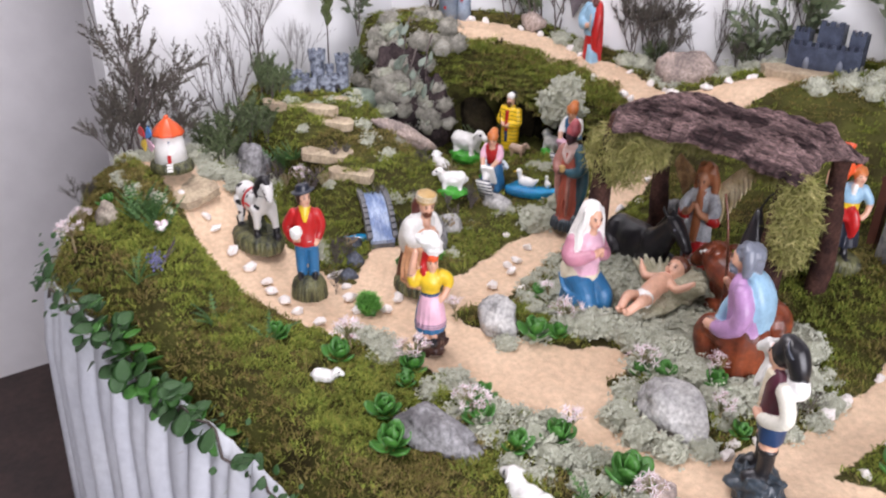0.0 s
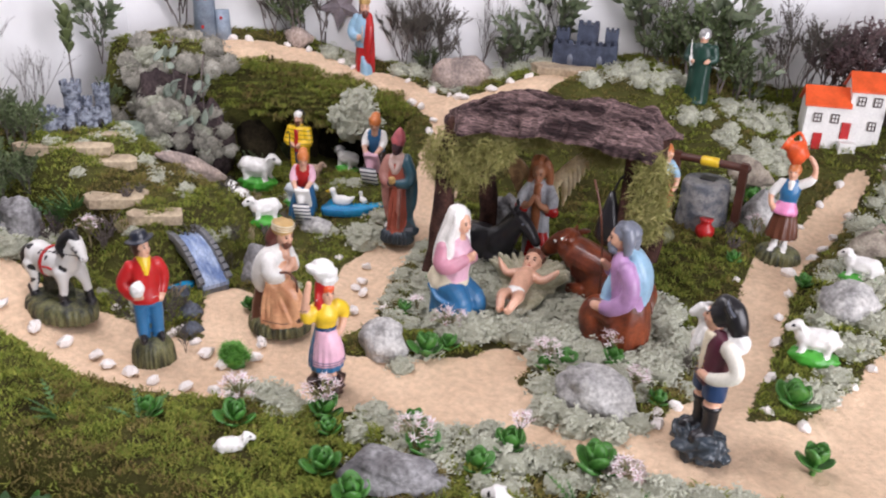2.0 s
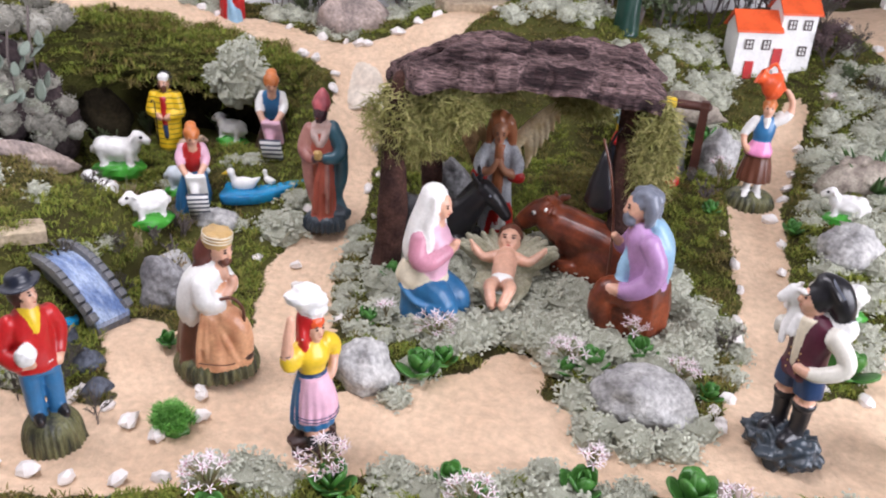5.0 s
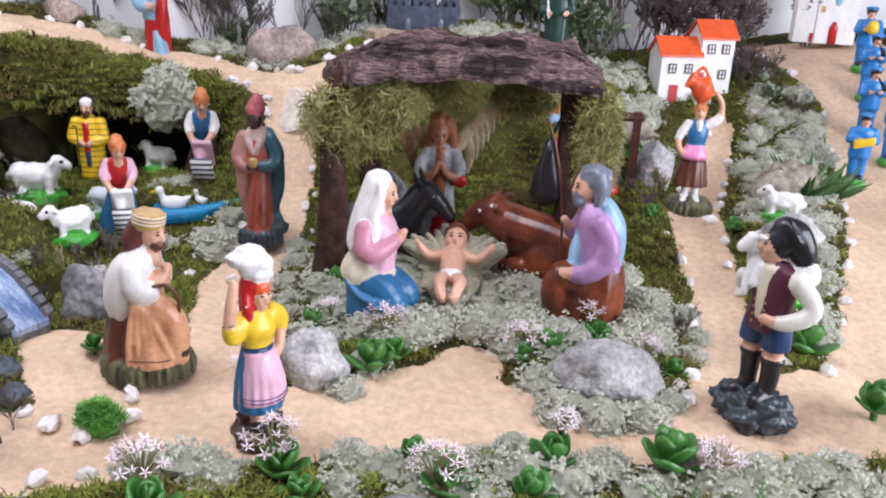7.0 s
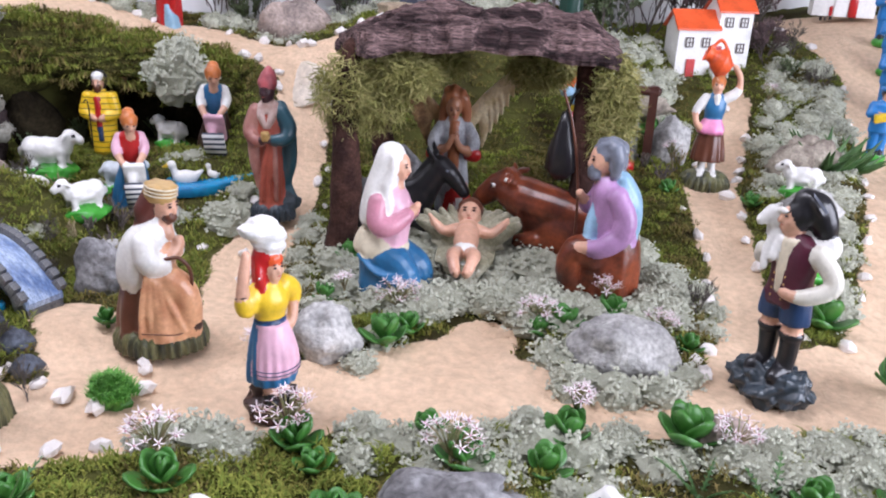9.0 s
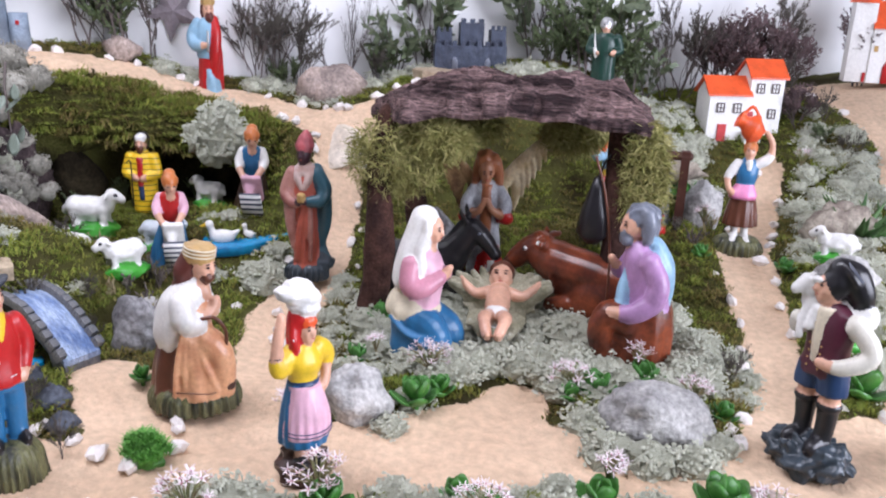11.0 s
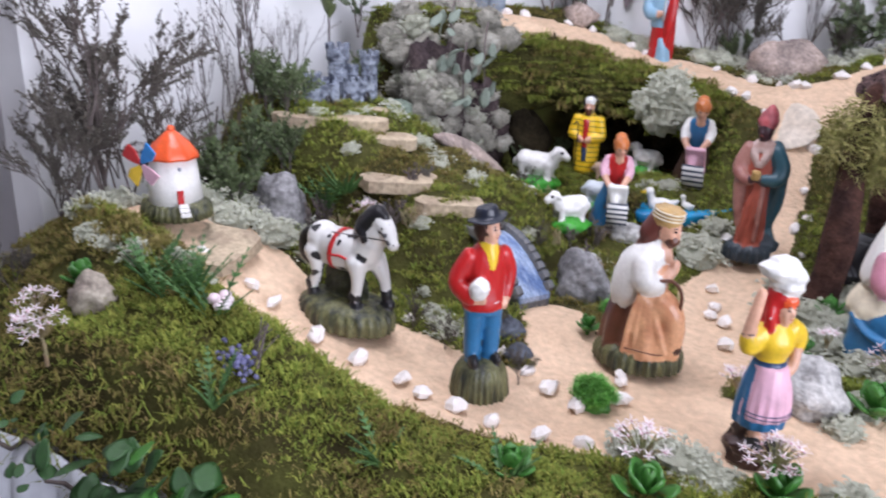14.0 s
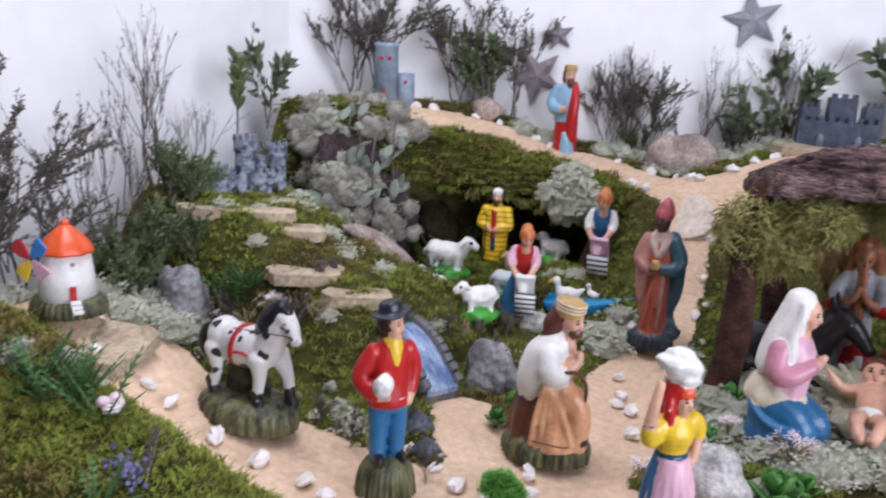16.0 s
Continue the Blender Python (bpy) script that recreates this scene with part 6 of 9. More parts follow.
def windmill():
    x, y = -0.742, -0.410
    z = land(x, y) + 0.020
    w = empty("toy_windmill", "toy windmill, white tower, orange roof, four coloured sails", "windmill", pose(x, y, z, 0, 0, 26) @ Matrix.Scale(0.71, 4))
    mb = MB()
    base_mound(mb, 0.052, 0.046, 0.018, MOSSY, 0.04, 23)
    mb.part("base", w, "dark green ribbed base")
    MB().loft([(0, 0, 0.010, 0.041, 0.041), (0, 0, 0.04, 0.038, 0.038), (0, 0, 0.082, 0.033, 0.033)], WHITE, 26).part("tower", w)
    mb = MB()
    mb.loft([(0, 0, 0.080, 0.0385, 0.0385), (0, 0, 0.084, 0.0385, 0.0385), (0, 0, 0.102, 0.026, 0.026), (0, 0, 0.115, 0.012, 0.012), (0, 0, 0.120, 0.006, 0.006)], ORANGE, 36, 0.05, 9)
    mb.ball((0, 0, 0.122), (0.0065, 0.0065, 0.006), ORANGE, 9, 6)
    mb.part("roof", w, "orange painted conical roof")
    d = MB().box((0, 0, 0), (0.009, 0.005, 0.020), RED)
    d.part("door", w, "small red door", smooth=False, m=pose(0.025, -0.0305, 0.026, 0, 0, 39))
    for i in range(3):
        MB().box((0.034 + 0.005 * i, -0.040 - 0.006 * i, 0.016 - 0.005 * i), (0.014, 0.008, 0.004), WHITE, Matrix.Rotation(radians(40), 3, "Z")).part("step", w, smooth=False)
    MB().ball((0.024, -0.026, 0.068), (0.003, 0.003, 0.003), CASTLE, 7, 5).part("window", w)
    hub = MB().ball((-0.022, -0.042, 0.078), (0.006, 0.010, 0.006), BLACK, 9, 6).part("hub", w)
    for k, m in enumerate((RED, BRIGHT, PINK, YELLOW)):
        a = -radians((150, 52, -38, -122)[k])
        r = Matrix.Rotation(a, 3, "Y")
        mb = MB()
        c = Vector((-0.023, -0.050, 0.078))
        q = [(0.003, -0.002), (0.020, -0.013), (0.034, -0.012), (0.036, 0.010), (0.018, 0.008), (0.003, 0.003)]
        t = Matrix.Rotation(radians(-14), 3, "Z") @ Matrix.Scale(0.98, 3)
        v = [c + t @ (r @ Vector((px, py0, pz))) for py0 in (-0.0015, 0.0015) for px, pz in q]
        n = len(q)
        mb.add(v, [tuple(range(n)), tuple(range(2 * n - 1, n - 1, -1))] + [(i, i + n, (i + 1) % n + n, (i + 1) % n) for i in range(n)], m)
        mb.part("sail", hub, smooth=False)


def tower(mb, x, y, z, r, h, material, n=18, merlons=7):
    mb.loft([(x, y, z - 0.01, r * 1.05, r * 1.05), (x, y, z + h * 0.8, r, r), (x, y, z + h * 0.84, r * 1.16, r * 1.16), (x, y, z + h, r * 1.16, r * 1.16)], material, n)
    for i in range(merlons):
        a = 2 * math.pi * i / merlons
        mb.box((x + r * 1.0 * math.cos(a), y + r * 1.0 * math.sin(a), z + h * 1.04), (r * 0.42, r * 0.42, h * 0.10), material, Matrix.Rotation(a, 3, "Z"))


def grey_castle():
    x, y = -0.832, -0.052
    c = empty("toy_castle", "grey painted toy castle with round crenellated towers", "castle", pose(x, y, land(x, y) - 0.006, 0, 0, 76) @ Matrix.Diagonal((1.16, 1.1, 1.12, 1)))
    for dx, dy, r, h in ((-0.048, 0, 0.0108, 0.048), (-0.004, 0.010, 0.0128, 0.078), (0.040, 0.006, 0.0108, 0.068), (-0.027, 0.008, 0.0068, 0.040), (0.018, 0.010, 0.0066, 0.052)):
        mb = MB()
        tower(mb, dx, dy, 0, r, h, CASTLE)
        mb.part("tower", c, smooth=False)
    mb = MB()
    mb.box((-0.030, 0.0, 0.015), (0.035, 0.016, 0.040), CASTLE)
    mb.box((0.014, -0.002, 0.016), (0.046, 0.020, 0.044), CASTLE)
    for i in range(5):
        mb.box((-0.004 + 0.009 * i, -0.010, 0.040), (0.005, 0.005, 0.007), CASTLE)
    mb.part("wall", c, smooth=False)
    for dx in (-0.030, -0.002, 0.026):
        MB().loft([(dx, -0.012, 0.0, 0.005, 0.002), (dx, -0.012, 0.018, 0.005, 0.002), (dx, -0.012, 0.023, 0.002, 0.002)], BLACK, 12).part("gate", c, "dark arched gate")
    mb = MB()
    mb.loft([(-0.002, -0.010, -0.024, 0.102, 0.046), (-0.002, -0.010, 0.002, 0.098, 0.042), (-0.002, -0.008, 0.007, 0.090, 0.034)], SAGE, 40, 0.04, 5)
    mb.part("plinth", c, "flat sage green painted plinth")


def dark_castle():
    x, y = -0.155, 0.655
    c = empty("toy_fortress", "dark blue grey toy fortress with crenellated walls", "castle", pose(x, y, land(x, y) + 0.004, 0, 0, 16) @ Matrix.Diagonal((0.97, 1, 1.15, 1)))
    mb = MB()
    mb.box((0, 0, 0.018), (0.135, 0.040, 0.040), DCASTLE)
    for i in range(9):
        mb.box((-0.062 + 0.0155 * i, -0.016, 0.041), (0.008, 0.007, 0.008), DCASTLE)
    mb.part("wall", c, smooth=False)
    for dx, w, h in ((-0.050, 0.028, 0.058), (0.002, 0.044, 0.072), (0.052, 0.028, 0.062)):
        mb = MB().box((dx, 0.008, h / 2), (w, 0.040, h), DCASTLE)
        for i in range(3):
            mb.box((dx + (i - 1) * w * 0.38, -0.006, h + 0.003), (w * 0.2, 0.008, 0.008), DCASTLE)
        mb.part("tower", c, smooth=False)
    for dx in (-0.030, 0.032):
        mb = MB()
        mb.loft([(dx, -0.0205, -0.004, 0.0055, 0.0025), (dx, -0.0205, 0.014, 0.0055, 0.0025), (dx, -0.0205, 0.020, 0.002, 0.0025)], GREY, 12)
        mb.part("gate", c, "pale arched gate")


def blue_tower():
    x, y = -0.845, 0.285
    z = land(x, y) + 0.008
    c = empty("toy_tower", "pale blue toy tower with small red windows", "tower", pose(x, y, z, 0, 0, 30))
    mb = MB()
    mb.loft([(0, 0, -0.01, 0.024, 0.024), (0, 0, 0.09, 0.020, 0.020), (0, 0, 0.094, 0.022, 0.022), (0, 0, 0.100, 0.022, 0.022)], TOWERP, 20)
    mb.part("tower", c)
    MB().loft([(0.036, 0, -0.01, 0.016, 0.016), (0.036, 0, 0.05, 0.014, 0.014)], TOWERP, 16).part("tower", c)
    for dx, dz in ((-0.006, 0.074), (0.008, 0.074), (0.0, 0.018), (0.036, 0.036)):
        MB().box((dx, -0.0225 if dx < 0.02 else -0.0145, dz), (0.005, 0.004, 0.006), RED).part("window", c, smooth=False)


def gable(mb, x0, x1, y0, y1, z0, z1, rise, material, roofm, over=0.004):
    """A house block; the ridge runs along x."""
    ym = (y0 + y1) / 2
    v = [(x, y, z) for x in (x0, x1) for y, z in ((y0, z0), (y1, z0), (y1, z1), (ym, z1 + rise), (y0, z1))]
    mb.add(v, [(0, 1, 2, 3, 4), (9, 8, 7, 6, 5), (0, 4, 9, 5), (1, 6, 7, 2), (0, 5, 6, 1), (4, 3, 8, 9), (3, 2, 7, 8)], material)


def roof_sheet(x0, x1, y0, y1, z1, rise, over=0.005, thick=0.004):
    mb = MB()
    ym = (y0 + y1) / 2
    k = rise / (ym - y0)
    for s in (-1, 1):
        ye = (y0 - over) if s < 0 else (y1 + over)
        ze = z1 - over * k
        p = [(x0 - over, ye, ze), (x1 + over, ye, ze), (x1 + over, ym, z1 + rise), (x0 - over, ym, z1 + rise)]
        v = [Vector(q) + Vector((0, 0, 0.001)) for q in p] + [Vector(q) + Vector((0, 0, thick)) for q in p]
        f = [(3, 2, 1, 0), (4, 5, 6, 7), (0, 1, 5, 4), (1, 2, 6, 5), (2, 3, 7, 6), (3, 0, 4, 7)]
        mb.add(v, f, ORANGE)
    return mb


def tiny_window(house, x, y, z, w=0.011, h=0.013):
    f = MB()
    for dx, dz, sx, sz in ((-w / 2, 0, 0.0016, h), (w / 2, 0, 0.0016, h), (0, -h / 2, w + 0.0016, 0.0016), (0, h / 2, w + 0.0016, 0.0016), (0, 0, 0.0011, h), (0, 0, w, 0.0011)):
        f.box((x + dx, y - 0.001, z + dz), (sx, 0.002, sz), DARK)
    win = f.part("window", house, smooth=False)
    MB().box((x, y, z), (w, 0.0012, h), WHITE).part("pane", win, smooth=False)


def cottage():
    x, y = 0.335, 0.735
    h = empty("toy_house", "white toy house with two orange roofs and red doors", "house", pose(x, y, land(x, y) - 0.013, 0, 0, 16) @ Matrix.Diagonal((1.12, 1, 1.20, 1)))
    mb = MB()
    gable(mb, -0.055, 0.012, -0.030, 0.030, 0, 0.072, 0.022, WHITE, ORANGE)
    mb.part("wall", h, smooth=False)
    mb = MB()
    gable(mb, 0.012, 0.068, -0.028, 0.034, 0, 0.098, 0.022, WHITE, ORANGE)
    mb.part("wall", h, smooth=False)
    roof_sheet(-0.055, 0.010, -0.030, 0.030, 0.072, 0.022).part("roof", h, "orange painted roof", smooth=False)
    roof_sheet(0.013, 0.068, -0.028, 0.034, 0.098, 0.022).part("roof", h, "orange painted roof", smooth=False)
    for wx, wz, wy in ((-0.036, 0.052, -0.0312), (-0.008, 0.052, -0.0312), (0.028, 0.082, -0.0292), (0.053, 0.082, -0.0292), (0.052, 0.044, -0.0292)):
        tiny_window(h, wx, wy, wz)
    for dx, dz in ((-0.030, 0.014), (0.012, 0.034)):
        MB().box((dx, -0.0318, dz), (0.014, 0.003, 0.026), RED).part("door", h, "dark red door", smooth=False)
    mb = MB()
    mb.box((0.018, -0.040, 0.008), (0.026, 0.018, 0.018), WHITE)
    mb.part("step", h, smooth=False)
    MB().box((0.006, 0, -0.006), (0.135, 0.075, 0.012), MOSSY, top=0.97).part("base", h, smooth=False)


def chapel():
    x, y = 0.585, 0.985
    h = empty("toy_church", "white toy church with orange roof and red door", "church", pose(x + 0.045, y + 0.02, land(x, y) + 0.014, 0, 0, -4) @ Matrix.Diagonal((0.92, 1.0, 1.3, 1)))
    mb = MB()
    gable(mb, -0.010, 0.075, -0.04, 0.05, 0, 0.085, 0.035, WHITE, ORANGE)
    mb.part("wall", h, smooth=False)
    MB().box((-0.032, -0.015, 0.06), (0.045, 0.045, 0.12), WHITE).part("tower", h, smooth=False)
    mb = MB()
    mb.loft([(-0.032, -0.015, 0.120, 0.034, 0.034), (-0.032, -0.015, 0.150, 0.002, 0.002)], ORANGE, 4)
    mb.part("spire", h, "orange painted spire", smooth=False)
    roof_sheet(-0.008, 0.075, -0.04, 0.05, 0.085, 0.035).part("roof", h, "orange painted roof", smooth=False)
    mb = MB()
    mb.loft([(0.028, -0.0415, 0.0, 0.009, 0.002), (0.028, -0.0415, 0.024, 0.009, 0.002), (0.028, -0.0415, 0.034, 0.003, 0.002)], RED, 14)
    mb.part("door", h, "arched red door")
    MB().box((-0.016, -0.0385, 0.008), (0.006, 0.003, 0.014), RED).part("door", h, smooth=False)
    MB().ball((0.030, -0.0405, 0.066), (0.008, 0.002, 0.008), SKY, 12, 6).part("window", h, "round blue window")
    MB().box((0.0, -0.0405, 0.052), (0.008, 0.002, 0.009), GOLD).part("window", h, smooth=False)


def well():
    x, y = 0.168, 0.425
    z = land(x, y)
    w = empty("toy_well", "grey toy well with brown posts and yellow spool", "well", pose(x, y, z - 0.004, 0, 0, -4))
    mb = MB()
    n = 26
    def ring(r, z0, seed):
        return [((r + 0.0015 * noise.noise((math.cos(a) * 6, math.sin(a) * 6, z0 * 150 + seed))) * math.cos(a), (r + 0.0015 * noise.noise((math.cos(a) * 6, math.sin(a) * 6, z0 * 150))) * math.sin(a), z0) for a in (2 * math.pi * i / n for i in range(n))]
    mb.rings([ring(0.044, -0.01, 0), ring(0.044, 0.02, 0), ring(0.042, 0.05, 0), ring(0.041, 0.085, 0), ring(0.038, 0.092, 0), ring(0.030, 0.093, 0)], BSTONE)
    mb.part("shaft", w, "grey stone well shaft")
    MB().box((0.002, 0, 0.0945), (0.026, 0.020, 0.003), BLACK).part("opening", w, "dark square opening", smooth=False)
    for k in (-1, 1):
        MB().box((0.058 * k, 0, 0.060), (0.014, 0.014, 0.145), WOODP, top=0.92).part("post", w, smooth=False)
    mb = MB()
    mb.tube([(-0.064, 0, 0.124), (0, 0, 0.125), (0.064, 0, 0.124)], [0.007, 0.007, 0.007], WOODP, 10)
    bar = mb.part("beam", w)
    MB().tube([(-0.012, 0, 0.1245), (0.012, 0, 0.1245)], [0.009, 0.009], YELLOW, 12).part("spool", bar, "yellow spool")
    mb = MB()
    prof = [(0, 0.007), (0.003, 0.011), (0.013, 0.0165), (0.022, 0.0155), (0.028, 0.009), (0.034, 0.009), (0.038, 0.012)]
    n = 16
    mb.rings([[(r * math.cos(2 * math.pi * i / n), r * math.sin(2 * math.pi * i / n), h) for i in range(n)] for h, r in prof], RED)
    mb.thing("toy_jug", "small glossy red jug standing by the well", "jug", pose(0.188, 0.365, land(0.188, 0.365) + 0.001))


def bridge():
    m = pose(-0.487, -0.147, -0.012, 0, 0, -22)
    b = empty("toy_bridge", "arched toy bridge, blue painted deck and stone parapets", "bridge", m)
    L, H, W = 0.074, 0.058, 0.021
    def arch(t):
        return (-L + 2 * L * t, H * math.sin(math.pi * (0.20 + 0.73 * t)) ** 0.8 - 0.010 * t)
    n = 16
    mb = MB()
    rings = []
    for i in range(n + 1):
        px, pz = arch(i / n)
        rings.append([(px, -W, pz), (px, W, pz), (px, W, pz + 0.006), (px, -W, pz + 0.006)])
    mb.rings(rings, DECK)
    mb.part("deck", b, "blue painted deck", smooth=False)
    mb = MB()
    rings = []
    for i in range(n + 1):
        px, pz = arch(i / n)
        lo = max(-0.012, pz - 0.016) if 0.15 < i / n < 0.85 else -0.012
        rings.append([(px, -W * 0.96, lo), (px, W * 0.96, lo), (px, W * 0.96, pz), (px, -W * 0.96, pz)])
    mb.rings(rings, BSTONE)
    mb.part("arch", b, "dark stone arch", smooth=False)
    st = MB().box((0, 0, 0), (0.0115, 0.010, 0.009), BSTONE, top=0.82).mesh("stone", False)
    rnd = random.Random(3)
    for s in (-1, 1):
        for i in range(15):
            px, pz = arch((i + 0.5) / 15)
            qx, qz = arch((i + 1) / 15)
            ob = new("stone", st)
            ob.parent = b
            ob.matrix_basis = Matrix.LocRotScale((px, (W + 0.001) * s, pz + 0.009), Euler((0, -math.atan2(qz - pz, qx - px) , rnd.uniform(-0.1, 0.1))), Vector((1, 1, rnd.uniform(0.85, 1.2))))


def hut():
    h = empty("crib_shelter", "bark roofed crib shelter on dark logs with straw", "shelter", pose(0, 0, 0))
    # a rough slab of bark for the roof
    nx, ny = 90, 56
    top, bot = [], []
    for i in range(nx):
        u = i / (nx - 1)
        for j in range(ny):
            w = j / (ny - 1)
            x = -0.185 + 0.335 * u + 0.018 * noise.noise((w * 4, 3.1, 0)) * (1 if u > 0.5 else -1)
            y0 = 0.050 + 0.030 * u + 0.013 * noise.noise((u * 9, 0.3, 0)) + 0.009 * noise.noise((u * 31, 1.3, 0)) + 0.045 * (1 - S(0, 0.16, u))
            y1 = 0.195 + 0.060 * u + 0.016 * noise.noise((u * 6, 5.3, 0)) - 0.07 * (1 - S(0, 0.2, u))
            y = y0 + (y1 - y0) * w
            edge = min(1.0, 6 * min(w, 1 - w), 9 * min(u, 1 - u))
            ridge = abs(noise.noise((u * 3.0, w * 6.0, 2.0))) * 0.034 + abs(noise.noise((u * 10, w * 26, 7.0))) * 0.012 + abs(noise.noise((u * 16, w * 62, 3.0))) * 0.007
            z = 0.230 + 0.018 * math.sin(math.pi * min(1, w * 1.1)) + 0.010 * math.sin(u * 4.2 - 0.4) + 0.006 * u + 0.004 * noise.noise((u * 9, w * 2, 6)) * (1 - w)
            top.append((x, y, z + (0.006 + ridge) * edge + 0.003))
            bot.append((x, y, z - (0.010 + 0.006 * noise.noise((u * 5, w * 5, 9))) * edge - 0.002))
    f = []
    for i in range(nx - 1):
        for j in range(ny - 1):
            a = i * ny + j
            f.append((a, a + ny, a + ny + 1, a + 1))
            f.append((a + nx * ny, a + 1 + nx * ny, a + ny + 1 + nx * ny, a + ny + nx * ny))
    rim = [i * ny for i in range(nx)] + [(nx - 1) * ny + j for j in range(1, ny)] + [i * ny + ny - 1 for i in range(nx - 2, -1, -1)] + [j for j in range(ny - 2, 0, -1)]
    for a, b in zip(rim, rim[1:] + rim[:1]):
        f.append((a, a + nx * ny, b + nx * ny, b))
    mb = MB().add(top + bot, f, BARK)
    mb.part("roof", h, "thick slab of dark furrowed bark", smooth=False)
    for x, y, lx, ly, r in ((-0.172, 0.052, -0.160, 0.090, 0.0175), (0.118, 0.085, 0.122, 0.120, 0.0185), (-0.150, 0.20, -0.145, 0.20, 0.014), (0.130, 0.235, 0.125, 0.235, 0.014)):
        z0 = land(x, y) - 0.012
        pts, rad = [], []
        for i in range(9):
            t = i / 8
            pts.append((x + (lx - x) * t + 0.004 * math.sin(t * 7 + x * 40), y + (ly - y) * t, z0 + (0.236 - z0) * t))
            rad.append(r * (1.2 - 0.35 * t + 0.10 * math.sin(i * 2.1 + x * 30)))
        MB().tube(pts, rad, LOG, 11).part("post", h, "dark rough log")
    # dry moss and straw tucked under the eaves
    for n, (cx, cy, cz, rx, ry, rz) in enumerate(((-0.150, 0.085, 0.184, 0.062, 0.036, 0.052), (-0.075, 0.18, 0.212, 0.045, 0.024, 0.018), (0.060, 0.185, 0.208, 0.045, 0.030, 0.022), (0.148, 0.094, 0.176, 0.030, 0.026, 0.070), (-0.098, 0.080, 0.208, 0.042, 0.026, 0.024))):
        mb = MB()
        straws(mb, random.Random(40 + n), cx, cy, cz, rx, ry, rz, 4600)
        mb.part("straw", h, "dry olive moss and straw", smooth=False)


def straws(mb, rnd, cx, cy, cz, rx, ry, rz, n):
    """Loose straws within a rounded bundle, hanging a little."""
    v, f = [], []
    for _ in range(n):
        a, b = rnd.uniform(0, 2 * math.pi), rnd.uniform(-1, 1)
        k = rnd.random() ** 0.4
        c = Vector((cx + rx * k * math.cos(a) * math.sqrt(1 - b * b), cy + ry * k * math.sin(a) * math.sqrt(1 - b * b), cz + rz * k * b))
        d = Vector((rnd.uniform(-1, 1), rnd.uniform(-1, 1), rnd.uniform(-1.4, 0.5))).normalized() * rnd.uniform(0.009, 0.022)
        s = d.cross(Vector((rnd.uniform(-1, 1), rnd.uniform(-1, 1), 0.3))).normalized() * rnd.uniform(0.0003, 0.00075)
        mid = c + d * 0.5 + Vector((rnd.uniform(-1, 1), rnd.uniform(-1, 1), rnd.uniform(-1, 1))) * 0.004
        i = len(v)
        v += [c - s, c + s, mid + s, mid - s, c + d]
        f += [(i, i + 1, i + 2, i + 3), (i + 3, i + 2, i + 4)]
    mb.add(v, f, STRAW)


def dark_pouch():
    mb = MB()
    mb.loft([(0, 0, -0.052, 0.008, 0.006), (0, 0, -0.04, 0.020, 0.014), (0, 0, -0.015, 0.017, 0.012), (0, 0, 0.012, 0.009, 0.008), (0, 0, 0.03, 0.004, 0.004)], BLACK, 18, 0.12, 5)
    mb.tube([(0, 0, 0.028), (0.008, 0.004, 0.05), (0.022, 0.012, 0.066)], [0.0015] * 3, BLACK, 6)
    mb.thing("dark_pouch", "black cloth pouch hanging from the shelter post", "pouch", pose(0.094, 0.098, 0.144))


dark_pouch()
windmill()
grey_castle()
dark_castle()
blue_tower()
cottage()
chapel()
well()
bridge()
hut()


# ---- water ----
def pool(name, label, x, y, z, rx, ry, turn, seed):
    mb = MB()
    n = 40
    rings = []
    for zz, k in ((-0.012, 0.98), (0.0, 1.0), (0.0015, 0.985), (0.0015, 0.5), (0.0015, 0.02)):
        rings.append([(rx * k * (1 + 0.22 * noise.noise((math.cos(a) * 1.3, math.sin(a) * 1.3, seed))) * math.cos(a), ry * k * (1 + 0.22 * noise.noise((math.cos(a) * 1.3, math.sin(a) * 1.3, seed))) * math.sin(a), zz) for a in (2 * math.pi * i / n for i in range(n))])
    mb.rings(rings, WATER)
    mb.thing(name, label, "water", pose(x, y, z, 0, 0, turn), kind="structure")


pool("water", "bright blue painted pond among moss", -0.388, 0.182, 0.0315, 0.084, 0.041, 60, 2.0)
pool("water", "blue painted stream under the toy bridge", -0.515, -0.190, -0.010, 0.052, 0.028, 20, 5.0)


